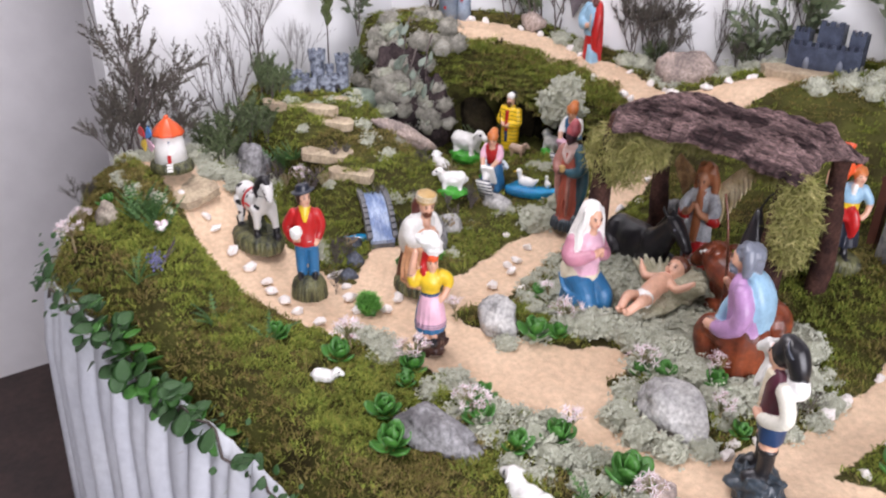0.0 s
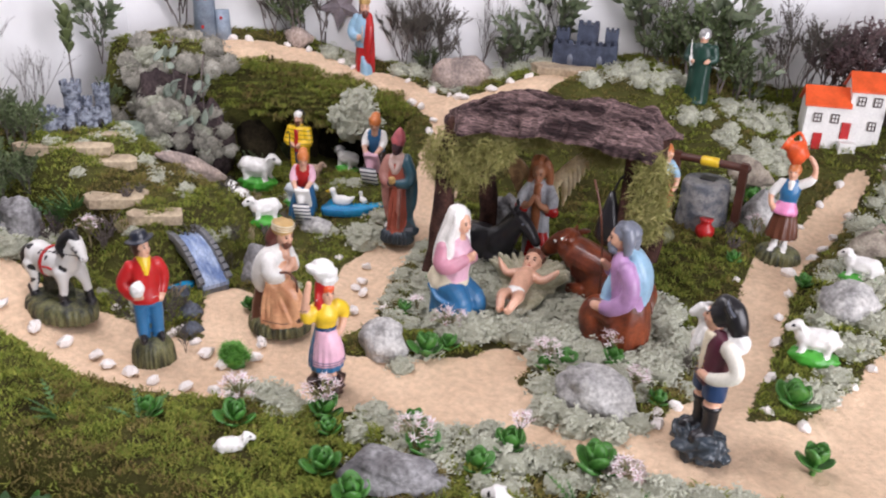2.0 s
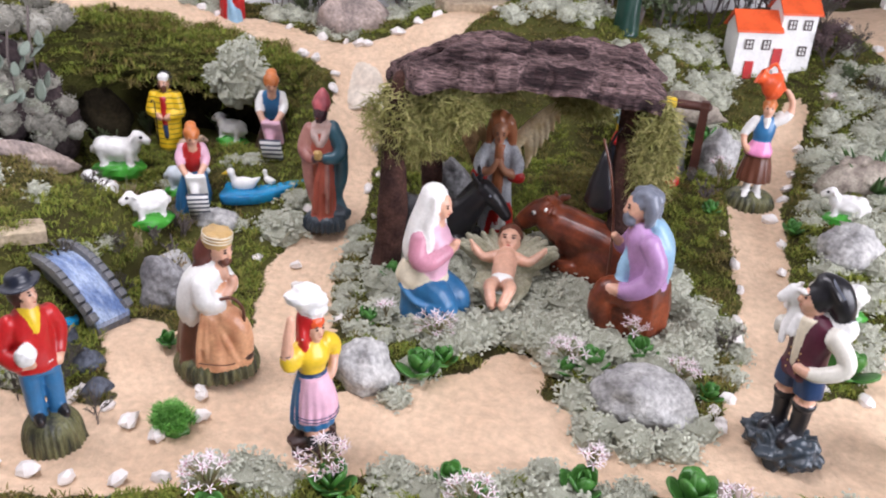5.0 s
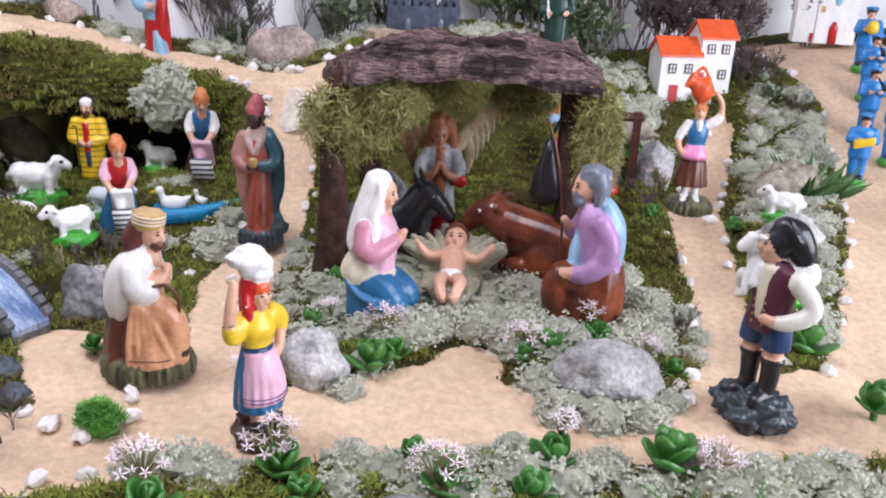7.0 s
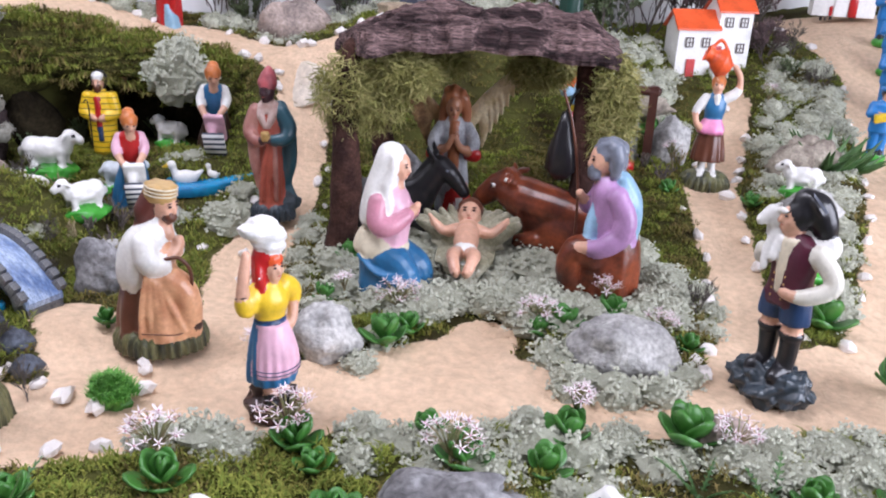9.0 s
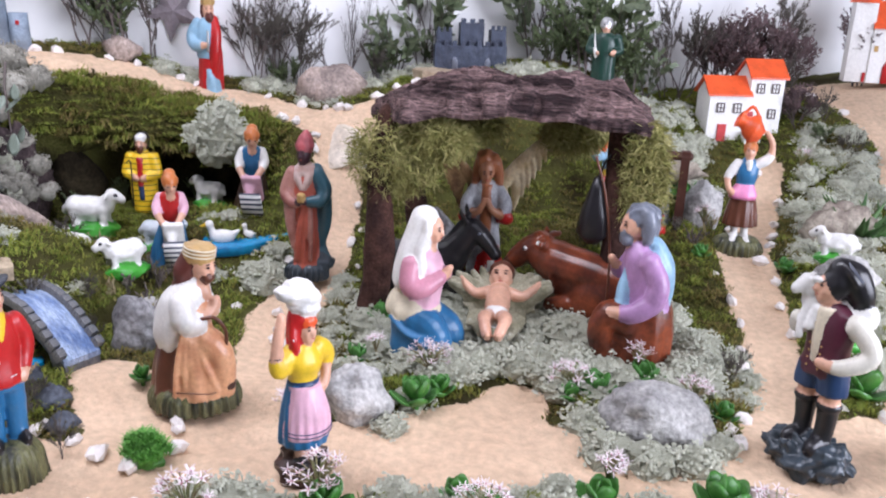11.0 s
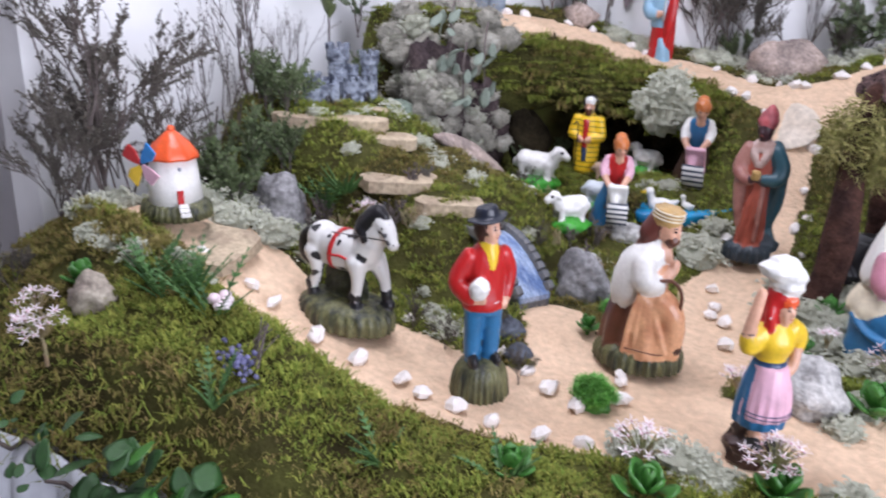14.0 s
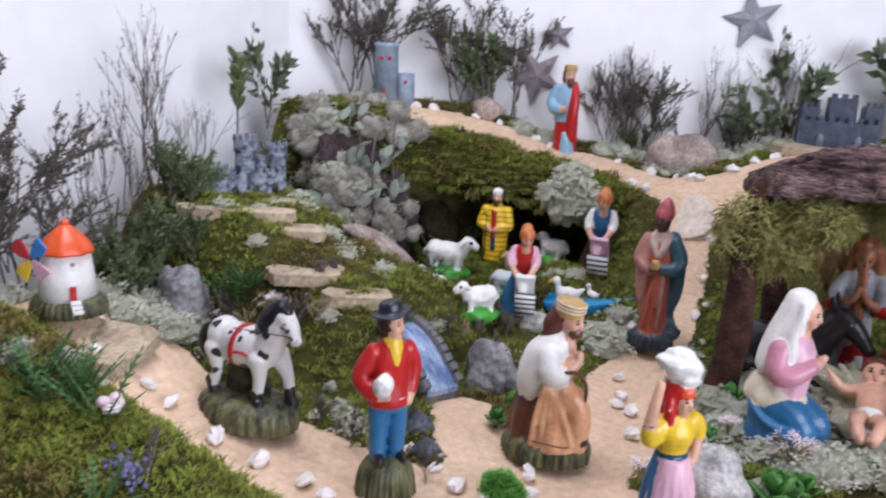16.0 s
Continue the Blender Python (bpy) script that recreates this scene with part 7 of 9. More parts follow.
# ---- rocks, slabs and wood ----
def rock(name, label, x, y, rx, ry, rz, material, turn=0, seed=1, z=None, sink=0.25, rough=0.55):
    mb = MB()
    seg, rows = 38, 24
    rings = []
    for i in range(rows + 1):
        a = math.pi * min(max(i, 0.03), rows - 0.03) / rows
        ring = []
        for j in range(seg):
            b = 2 * math.pi * j / seg
            q = Vector((math.sin(a) * math.cos(b), math.sin(a) * math.sin(b), -math.cos(a)))
            o = Vector((seed * 3.7, seed * 1.9, seed))
            k = 1 + rough * 0.6 * noise.noise(q * 1.3 + o) + rough * 0.3 * noise.noise(q * 3.1 + o) + rough * 0.16 * noise.noise(q * 7 + o) + rough * 0.08 * noise.noise(q * 17 + o)
            # flattened facets
            for n in range(5):
                d = Vector((math.sin(n * 2.4 + seed), math.cos(n * 1.7 + seed * 2), 0.4 + 0.5 * math.sin(n + seed))).normalized()
                s = q.dot(d) * k
                if s > 0.78:
                    k *= 0.78 / s * 0.7 + 0.3
            ring.append((q.x * rx * k, q.y * ry * k, q.z * rz * k))
        rings.append(ring)
    mb.rings(rings, material)
    zz = land(x, y) if z is None else z
    return mb.thing(name, label, "stone", pose(x, y, zz + rz * (1 - 2 * sink), 0, 0, turn))


rock("limestone_rock", "pale grey limestone rock beside the sand path", -0.124, -0.168, 0.036, 0.030, 0.034, ROCK, 10, 1)
rock("limestone_rock", "broad pale limestone rock ringed by lichen", 0.165, -0.135, 0.058, 0.038, 0.034, ROCK, -8, 2)
rock("limestone_rock", "low rough grey limestone among front lichen", 0.030, -0.392, 0.060, 0.034, 0.028, GREYROCK, 8, 3, sink=0.3, rough=1.1)
rock("pinkish_boulder", "large pinkish boulder by the upper path", -0.378, 0.545, 0.078, 0.052, 0.058, PINKROCK, 24, 4, sink=0.40, rough=0.7)
rock("mossy_boulder", "grey boulder at the foot of the steps", -0.755, -0.255, 0.046, 0.036, 0.048, GREYROCK, 0, 5, rough=0.9)
rock("slate_rock", "dark bluish rock beside the toy bridge", -0.410, -0.236, 0.016, 0.013, 0.014, DARKROCK, 20, 6)
rock("slate_rock", "dark bluish rock beside the toy bridge", -0.380, -0.268, 0.015, 0.012, 0.012, DARKROCK, 60, 7)
rock("slate_rock", "dark bluish rock under the toy bridge", -0.462, -0.205, 0.018, 0.014, 0.016, DARKROCK, 10, 8)
rock("grey_rock", "grey rock between stream and path", -0.407, -0.082, 0.046, 0.032, 0.038, GREYROCK, -25, 9, rough=0.9)
rock("grey_rock", "flat pale stone at the pond edge", -0.425, 0.085, 0.034, 0.020, 0.016, ROCK, 15, 10)
rock("grey_rock", "grey rock on the moss slope", -0.435, -0.02, 0.028, 0.022, 0.020, ROCK, 55, 11)
curb = rock("pinkish_boulder", "long pinkish stone edging the steps", -0.672, 0.045, 0.080, 0.017, 0.016, PINKROCK, 0, 12, rough=0.5, sink=0.15)
curb.matrix_world = pose(-0.672, 0.045, 0.082, 0, 30, 78)
rock("grey_rock", "grey rock beside the narrow path", 0.425, 0.225, 0.045, 0.034, 0.036, ROCK, 20, 13)
rock("grey_rock", "pale rock behind the toy well", 0.262, 0.455, 0.036, 0.030, 0.050, ROCK, 0, 14)
rock("grey_rock", "grey rock behind the angel", -0.128, 0.245, 0.034, 0.028, 0.040, GREYROCK, 0, 15)
rock("grey_rock", "small rock at the hill top", -0.715, 0.42, 0.034, 0.026, 0.022, PINKROCK, 0, 16)
rock("driftwood_piece", "weathered driftwood with knots on the slope", 0.205, 0.560, 0.075, 0.022, 0.028, DRIFT, -38, 17, rough=0.9)
rock("driftwood_piece", "weathered pale driftwood beside the aloe", 0.465, 0.435, 0.065, 0.026, 0.042, DRIFT, 28, 18, rough=1.0)
rock("driftwood_piece", "grey knotted driftwood at the table edge", -0.690, -0.545, 0.024, 0.016, 0.026, DRIFT, 30, 19, rough=0.9)
rock("driftwood_piece", "pale broken wood beside the shepherd", 0.248, -0.262, 0.028, 0.020, 0.020, PINKROCK, 10, 20, rough=0.8)

pale = rock("pale_stone", "flat pale stone set in the sand path", -0.312, 0.375, 0.036, 0.046, 0.004, PALE, 10, 23, sink=0.3, rough=0.35)
pale.matrix_world = pose(-0.312, 0.375, land(-0.312, 0.375) - 0.001, math.degrees(math.atan2(land(-0.312, 0.395) - land(-0.312, 0.355), 0.04)), 0, 0)


def slab_stone(x, y, rx, ry, turn, seed, dz, label, tz=0.0032, tilt=2):
    """A broken flat stone: an angular outline, a rough riven top and split edges."""
    rnd = random.Random(int(seed * 10) + 3)
    mb = MB()
    n = 22
    out = []
    for i in range(n):
        a = 2 * math.pi * i / n
        k = 1 / max(0.45, max(abs(math.cos(a)), abs(math.sin(a))) ** 0.7)
        k *= 1 + 0.20 * noise.noise((math.cos(a) * 1.6, math.sin(a) * 1.6, seed)) + 0.10 * noise.noise((math.cos(a) * 6, math.sin(a) * 6, seed))
        out.append((rx * 0.92 * k * math.cos(a), ry * 0.92 * k * math.sin(a)))
    rings = []
    for z, k in ((-2.6, 1.0), (-0.5, 1.0), (0.3, 1.01), (0.5, 0.96), (0.55, 0.6), (0.55, 0.02)):
        rings.append([(px * k * (1 + rnd.uniform(-0.015, 0.015)), py * k * (1 + rnd.uniform(-0.015, 0.015)), (z + 0.3 * noise.noise((px * k * 60, py * k * 60, seed))) * tz * 1.6) for px, py in out])
    mb.rings(rings, FLAG)
    mb.thing("step_slab", label, "stone slab", pose(x, y, land(x, y) + dz, tilt, 2, turn), "slab steps", smooth=False)


for k, (x, y, rx, ry, turn) in enumerate(((-0.562, -0.145, 0.047, 0.020, 40), (-0.641, -0.152, 0.048, 0.028, 44), (-0.726, -0.108, 0.060, 0.022, 42), (-0.780, -0.132, 0.080, 0.018, 40), (-0.797, -0.057, 0.042, 0.014, 42))):
    slab_stone(x, y, rx, ry, turn, k * 2.3, 0.0042, "flat sandstone slab forming a step up the moss hill")
slab_stone(-0.722, -0.412, 0.080, 0.046, 24, 3.3, -0.008, "flat sandstone slab in front of the toy windmill", 0.0030, 9)
slab_stone(-0.17, 0.615, 0.085, 0.030, 16, 6.1, 0.004, "flat brown slab below the toy fortress", 0.006)


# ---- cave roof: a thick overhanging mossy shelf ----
# near-black: the shade inside the cave is put into this colour
CAVE_SHADE = mat("cave_shade", (0.035, 0.028, 0.016), 1.0, 0.4, 30, 0.8, 120, c2=(0.018, 0.014, 0.009), spec=0.1)


CAVE_MOSS = mat("cave_moss_mat", (0.085, 0.085, 0.024), 1.0, 0.5, 40, 1.0, 150, c2=(0.035, 0.032, 0.012), spec=0.1)


def cave():
    nx, ny = 46, 18
    top, bot = [], []
    for i in range(nx):
        u = i / (nx - 1)
        x = -0.80 + 0.40 * u
        yl = np.interp(x, [-0.80, -0.74, -0.66, -0.56, -0.47, -0.40], [0.13, 0.20, 0.258, 0.285, 0.300, 0.335])
        yb = np.interp(x, [-0.80, -0.74, -0.60, -0.40], [0.20, 0.31, 0.43, 0.44])
        zt = np.interp(x, [-0.80, -0.72, -0.60, -0.50, -0.42, -0.40], [0.215, 0.228, 0.186, 0.166, 0.150, 0.11])
        zb = np.interp(x, [-0.80, -0.74, -0.68, -0.58, -0.48, -0.42, -0.40], [0.05, 0.10, 0.125, 0.136, 0.128, 0.09, 0.03])
        for j in range(ny):
            w = j / (ny - 1)
            y = yl + (yb - yl) * w
            r = S(0, 0.35, w)
            lump = 0.012 * noise.noise((x * 22, y * 22, 3)) + 0.006 * noise.noise((x * 60, y * 60, 5))
            mid = (zt + zb) / 2 - 0.01
            top.append((x + lump * 0.5, y + lump * (1 - w), mid + (zt - mid) * math.sqrt(r) + lump))
            bot.append((x + lump * 0.5, y + lump * (1 - w), mid - (mid - zb) * math.sqrt(r) + lump * 0.6))
    f = []
    for i in range(nx - 1):
        for j in range(ny - 1):
            a = i * ny + j
            f.append((a, a + ny, a + ny + 1, a + 1))
            f.append((a + nx * ny, a + 1 + nx * ny, a + ny + 1 + nx * ny, a + ny + nx * ny))
        a = i * ny
        f.append((a, a + nx * ny, a + ny + nx * ny, a + ny))
    for j in range(ny - 1):
        for a in (j, (nx - 1) * ny + j):
            f.append((a, a + 1, a + 1 + nx * ny, a + nx * ny))
    MB().add(top + bot, f, CAVE_MOSS).thing("cave_roof", "overhanging mossy shelf roofing the dark cave", "cave")
    return top, nx, ny


CAVE_TOP, CNX, CNY = cave()
rock("cave_rock", "dark earthy rock beside the cave mouth", -0.795, 0.120, 0.058, 0.055, 0.090, MAUVE, 0, 21, rough=0.9, z=0.08)
rock("cave_rock", "dark earth at the foot of the cave", -0.745, 0.175, 0.040, 0.045, 0.075, MAUVE, 0, 22, rough=0.7, z=0.05)
# added lumps that stand in for the dark at the cave's back
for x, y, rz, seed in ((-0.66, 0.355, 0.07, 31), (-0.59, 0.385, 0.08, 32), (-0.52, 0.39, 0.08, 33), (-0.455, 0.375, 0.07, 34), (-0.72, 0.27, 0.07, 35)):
    rock("cave_rock", "near-black lump added for the shade inside the cave", x, y, 0.045, 0.035, rz, CAVE_SHADE, 0, seed, z=0.02, rough=0.7)


# ---- moss: uncountable blades, drawn as stuff ----
def lichen_ground(x, y):
    """Where lichen instead of moss covers the ground: in the crib and along the front."""
    a = ((x - 0.03) / 0.225) ** 2 + ((y - 0.035) / 0.135) ** 2 < 1
    return a or (-0.18 < x < 0.45 and -0.335 < y < -0.25)


def blades(rnd, v, f, x, y, z, n, h, spread, up=1.0):
    """Fine curved moss shoots."""
    for _ in range(n):
        a = rnd.uniform(0, 2 * math.pi)
        ca, sa = math.cos(a), math.sin(a)
        bx, by = x + rnd.uniform(-1, 1) * spread, y + rnd.uniform(-1, 1) * spread
        L = h * rnd.uniform(0.6, 1.3)
        out = rnd.uniform(0.25, 0.9) * L
        w = rnd.uniform(0.00035, 0.00075)
        dz = up * L * rnd.uniform(0.6, 1.0)
        bend = rnd.uniform(-0.35, 0.35) * L
        z0 = z - 0.002
        mx, my = bx + ca * out * 0.45 - sa * bend * 0.5, by + sa * out * 0.45 + ca * bend * 0.5
        i = len(v)
        v += [(bx + sa * w, by - ca * w, z0), (bx - sa * w, by + ca * w, z0), (mx - sa * w * 1.3, my + ca * w * 1.3, z0 + dz * 0.7), (mx + sa * w * 1.3, my - ca * w * 1.3, z0 + dz * 0.7), (bx + ca * out - sa * bend, by + sa * out + ca * bend, z0 + dz * 0.85)]
        f += [(i, i + 1, i + 2, i + 3), (i + 3, i + 2, i + 4)]


def build_moss():
    rnd = random.Random(11)
    sets = {MOSS: ([], []), MOSSB: ([], [])}
    x = -0.95
    step = 0.0072
    while x < 0.75:
        y = -0.68
        while y < min(wall_y(x), 0.98):
            px, py = x + rnd.uniform(-1, 1) * step, y + rnd.uniform(-1, 1) * step
            y += step
            if py < front_edge(px) - 0.004 or sand_at(px, py) > -0.004 or (lichen_ground(px, py) and rnd.random() < 0.8) or (-0.74 < px < -0.42 and 0.285 < py < 0.40):
                continue
            p = noise.noise((px * 7, py * 7, 8.0)) + 0.45 * noise.noise((px * 25, py * 25, 2.0))
            brown = p + rnd.uniform(-0.12, 0.12) < -0.16
            n = 20 if py < -0.36 else 13 if py < 0.0 else 13 if abs(px) < 0.27 or px < -0.5 else 9
            k = sets[MOSSB if brown else MOSS]
            tuft = noise.noise((px * 48, py * 48, 5.0)) + 0.7 * noise.noise((px * 110, py * 110, 6.0))
            if tuft < -0.35:
                n //= 3
            z = land(px, py) + 0.006 * S(0, -0.03, sand_at(px, py)) * (1 + noise.noise((px * 40, py * 40, 0))) + 0.0015 + 0.0070 * tuft
            if py < front_edge(px) + 0.055:
                z -= 0.075 * S(front_edge(px) + 0.055, front_edge(px), py) - 0.004
                n, brown = 13, rnd.random() < 0.7
                k = sets[MOSSB if brown else MOSS]
            blades(rnd, *k, px, py, z, n, (0.0074 if py < -0.38 else 0.0068) + 0.004 * max(0, p) + 0.0042 * tuft, step * 1.1, 0.8)
        x += step
    # over the cave and hanging from its lip
    for i in range(CNX):
        for j in range(CNY):
            px, py, pz = CAVE_TOP[i * CNY + j]
            px, py, pz = px + rnd.uniform(-0.008, 0.008), py + rnd.uniform(-0.009, 0.006), pz + rnd.uniform(-0.005, 0.006)
            blades(rnd, *sets[MOSS if rnd.random() < 0.75 else MOSSB], px, py, pz + 0.003, 26, 0.013, 0.011, 0.8 if j > 3 else 0.3)
            if j < 3:
                blades(rnd, *sets[MOSS if rnd.random() < 0.6 else MOSSB], px, py - 0.003, pz - 0.008 + rnd.uniform(-0.01, 0.01), 34, 0.018, 0.010, rnd.uniform(-1.0, -0.2))
    # the fringe over the table edge
    x = -0.93
    while x < 0.8:
        for _ in range(7):
            d = rnd.uniform(-0.012, 0.03)
            blades(rnd, *sets[MOSSB if rnd.random() < 0.4 else MOSS], x, front_edge(x) + d, land(x, -0.55) - 0.035 - 0.05 * S(0.03, 0, d) + rnd.uniform(-0.03, 0.02), 2, 0.024, 0.004, rnd.uniform(-1.2, 0.2))
        x += 0.004
    for y in range(60):
        py = -0.55 + 0.012 * y
        for _ in range(10):
            blades(rnd, *sets[MOSSB if rnd.random() < 0.5 else MOSS], -0.93 - rnd.uniform(0, 0.02), py, land(-0.93, py) - rnd.uniform(0, 0.06), 3, 0.018, 0.006, rnd.uniform(-0.8, 0.4))
    for m, name, lab in ((MOSS, "moss", "bright green moss blades carpeting the display"), (MOSSB, "moss", "brownish dry moss blades carpeting the display")):
        v, f = sets[m]
        MB().add(v, f, m).thing(name, lab, "moss", kind="stuff", smooth=False)


build_moss()


# ---- lichen clumps ----
def lichen_mesh(name, seed, material, n=150, flat=0.75, core=None):
    """A cushion of fine forked sprigs standing out from a darker heart."""
    rnd = random.Random(seed)
    mb = MB()
    mb.ball((0, 0, 0.05), (0.76, 0.76, flat * 0.76), core or material, 12, 7, None, 0.5, seed)
    v, f = [], []

    def prong(a, b, r):
        d = (b - a).normalized()
        s = d.orthogonal().normalized()
        u = d.cross(s)
        i = len(v)
        for c, k in ((a, r), (b, r * 0.55)):
            v.extend([c + (s * math.cos(t) + u * math.sin(t)) * k for t in (0, 2.094, 4.189)])
        f.extend([(i, i + 1, i + 4, i + 3), (i + 1, i + 2, i + 5, i + 4), (i + 2, i, i + 3, i + 5)])

    def bud(c, r):
        i = len(v)
        o = rnd.uniform(0, 1.5)
        ca, sa = math.cos(o) * r, math.sin(o) * r
        v.extend([c + Vector((ca, sa, 0)), c + Vector((-sa, ca, 0)), c + Vector((-ca, -sa, 0)), c + Vector((sa, -ca, 0)), c + Vector((0, 0, r))])
        f.extend([(i, i + 1, i + 4), (i + 1, i + 2, i + 4), (i + 2, i + 3, i + 4), (i + 3, i, i + 4), (i + 3, i + 2, i + 1, i)])

    for _ in range(n):
        b = rnd.uniform(-0.1, 1)
        a = rnd.uniform(0, 2 * math.pi)
        q = Vector((math.cos(a) * math.sqrt(1 - b * b), math.sin(a) * math.sqrt(1 - b * b), b))
        k = 0.84 + 0.36 * noise.noise(q * 2.2 + Vector((seed, 0, 0))) + rnd.uniform(-0.10, 0.10)
        c1 = Vector((q.x * k, q.y * k, max(0.0, q.z * k * flat)))
        for _ in range(3):
            e = c1 + Vector((rnd.uniform(-1, 1), rnd.uniform(-1, 1), rnd.uniform(-0.6, 0.8))) * 0.11
            bud(e, rnd.uniform(0.042, 0.082))
        e = c1 + Vector((rnd.uniform(-1, 1), rnd.uniform(-1, 1), rnd.uniform(-0.3, 1))) * 0.15
        prong(c1 * 0.8, e, rnd.uniform(0.016, 0.026))
    mb.add(v, f, material)
    return mb.mesh(name, False)


LM = [lichen_mesh("lichen_clump", s, LICHEN, 90, 0.78, LICHENCORE) for s in (1, 2, 3, 4)]
LG = [lichen_mesh("lichen_clump", s, LICHEN2, 84) for s in (5, 6)]


FAR_LICHEN = [[], []]


def lichen(x, y, r, k=0, grey=False, z=None, h=1.0):
    me = (LG if grey else LM)[k % (2 if grey else 4)]
    if y > 0.33 or (grey and x < -0.7):
        # the far growth is one mass
        m = Matrix.LocRotScale((x, y, (land(x, y) if z is None else z) - 0.003), Euler((0, 0, k * 2.1 + x * 17)), Vector((r, r, r * h)))
        FAR_LICHEN[1 if grey else 0].append((me, m))
        return None
    ob = new("lichen_clump", me)
    zz = land(x, y) if z is None else z
    ob.matrix_world = Matrix.LocRotScale((x, y, zz - 0.003), Euler((0, 0, k * 2.1 + x * 17)), Vector((r, r, r * h)))
    return tagged(ob, "brownish grey dry lichen clump" if grey else "pale grey green reindeer lichen clump", "lichen", "lichen clumps")


def plant_lichen():
    rnd = random.Random(5)
    k = 0
    # carpet of the crib
    for i in range(-8, 9):
        for j in range(-5, 6):
            x, y = 0.03 + 0.029 * i + rnd.uniform(-0.010, 0.010), 0.03 + 0.029 * j + rnd.uniform(-0.010, 0.010)
            if ((x - 0.035) / 0.225) ** 2 + ((y - 0.025) / 0.135) ** 2 > 1 or sand_at(x, y) > -0.010:
                continue
            if abs(x + 0.006) < 0.022 and -0.02 < y < 0.10:
                continue
            by = (-0.13 < x < -0.05 and -0.055 < y < 0.02) or (0.11 < x < 0.20 and -0.022 < y < 0.05)
            lichen(x, y, rnd.uniform(0.024, 0.035), k, z=land(x, y) + (0.004 if by else 0.011), h=0.8 if by else rnd.uniform(0.8, 1.1))
            k += 1
    def patch(places):
        nonlocal k
        for x, y, r in places:
            lichen(x, y, r, k)
            k += 1

    # round the rocks and along the front
    patch(((-0.075, -0.135, 0.028), (-0.085, -0.185, 0.022), (0.105, -0.135, 0.03), (0.125, -0.18, 0.03), (0.165, -0.19, 0.03), (0.205, -0.185, 0.028), (0.228, -0.15, 0.024), (0.215, -0.09, 0.026), (-0.18, -0.335, 0.032), (-0.215, -0.345, 0.03), (-0.155, -0.345, 0.03), (-0.05, -0.305, 0.028), (-0.005, -0.315, 0.03), (0.035, -0.305, 0.028), (0.055, -0.285, 0.022), (0.085, -0.265, 0.028), (0.1, -0.3, 0.028), (0.145, -0.285, 0.028), (0.165, -0.262, 0.024), (0.285, -0.265, 0.032), (0.33, -0.258, 0.034), (0.37, -0.262, 0.034), (0.415, -0.265, 0.034), (0.3, -0.3, 0.03), (0.35, -0.3, 0.03), (-0.045, -0.345, 0.028), (-0.015, -0.405, 0.026), (0.12, -0.355, 0.026)))
    patch(((0.01, -0.345, 0.026), (0.275, 0.01, 0.024), (0.268, 0.05, 0.026), (0.265, -0.04, 0.024), (0.24, 0.09, 0.026)))
    # right of the path
    patch(((0.395, 0.02, 0.034), (0.4, 0.165, 0.028), (0.44, 0.15, 0.034), (0.455, 0.21, 0.034), (0.475, 0.28, 0.034), (0.5, 0.34, 0.034), (0.5, 0.4, 0.032), (0.46, 0.35, 0.03), (0.42, 0.03, 0.03), (0.43, 0.08, 0.03), (0.47, 0.55, 0.038), (0.51, 0.6, 0.04), (0.44, 0.5, 0.036), (0.55, 0.64, 0.036), (0.52, 0.55, 0.034), (0.56, 0.58, 0.034), (0.23, 0.62, 0.036), (0.2, 0.68, 0.036), (0.255, 0.55, 0.03), (0.27, 0.67, 0.03), (0.16, 0.6, 0.03), (0.23, 0.74, 0.034)))
    # by the standing king, the pond and the cave
    patch(((-0.335, 0.105, 0.042), (-0.34, 0.16, 0.03), (-0.355, 0.11, 0.028), (-0.43, 0.215, 0.026), (-0.46, 0.21, 0.022), (-0.395, 0.095, 0.02), (-0.22, 0.09, 0.028), (-0.215, 0.045, 0.028), (-0.2, 0, 0.026), (-0.19, -0.04, 0.026), (-0.16, -0.075, 0.026), (-0.23, 0.13, 0.024), (-0.13, -0.085, 0.026), (-0.345, -0.085, 0.024), (-0.47, -0.27, 0.026), (-0.5, -0.25, 0.026)))
    # left hill and windmill
    patch(((-0.7, -0.31, 0.034), (-0.66, -0.29, 0.03), (-0.735, -0.345, 0.03), (-0.79, -0.34, 0.036), (-0.83, -0.35, 0.036), (-0.8, -0.29, 0.036), (-0.845, -0.42, 0.034), (-0.83, -0.46, 0.03), (-0.775, -0.49, 0.022), (-0.735, -0.492, 0.02), (-0.69, -0.49, 0.024), (-0.655, -0.478, 0.024), (-0.625, -0.47, 0.018), (-0.71, -0.225, 0.03), (-0.6, -0.045, 0.024), (-0.7, -0.04, 0.024), (-0.79, 0, 0.026), (-0.84, -0.055, 0.03), (-0.88, -0.075, 0.032), (-0.915, -0.05, 0.03), (-0.9, 0.07, 0.03), (-0.65, -0.065, 0.022), (-0.76, -0.02, 0.022), (-0.72, -0.155, 0.018), (-0.585, -0.075, 0.02), (-0.665, -0.045, 0.024), (-0.7, 0.01, 0.024), (-0.735, 0.03, 0.024)))
    patch(((-0.775, -0.1, 0.022), (-0.8, -0.14, 0.022), (-0.785, -0.06, 0.02), (-0.77, -0.02, 0.02), (-0.79, 0.035, 0.024)))
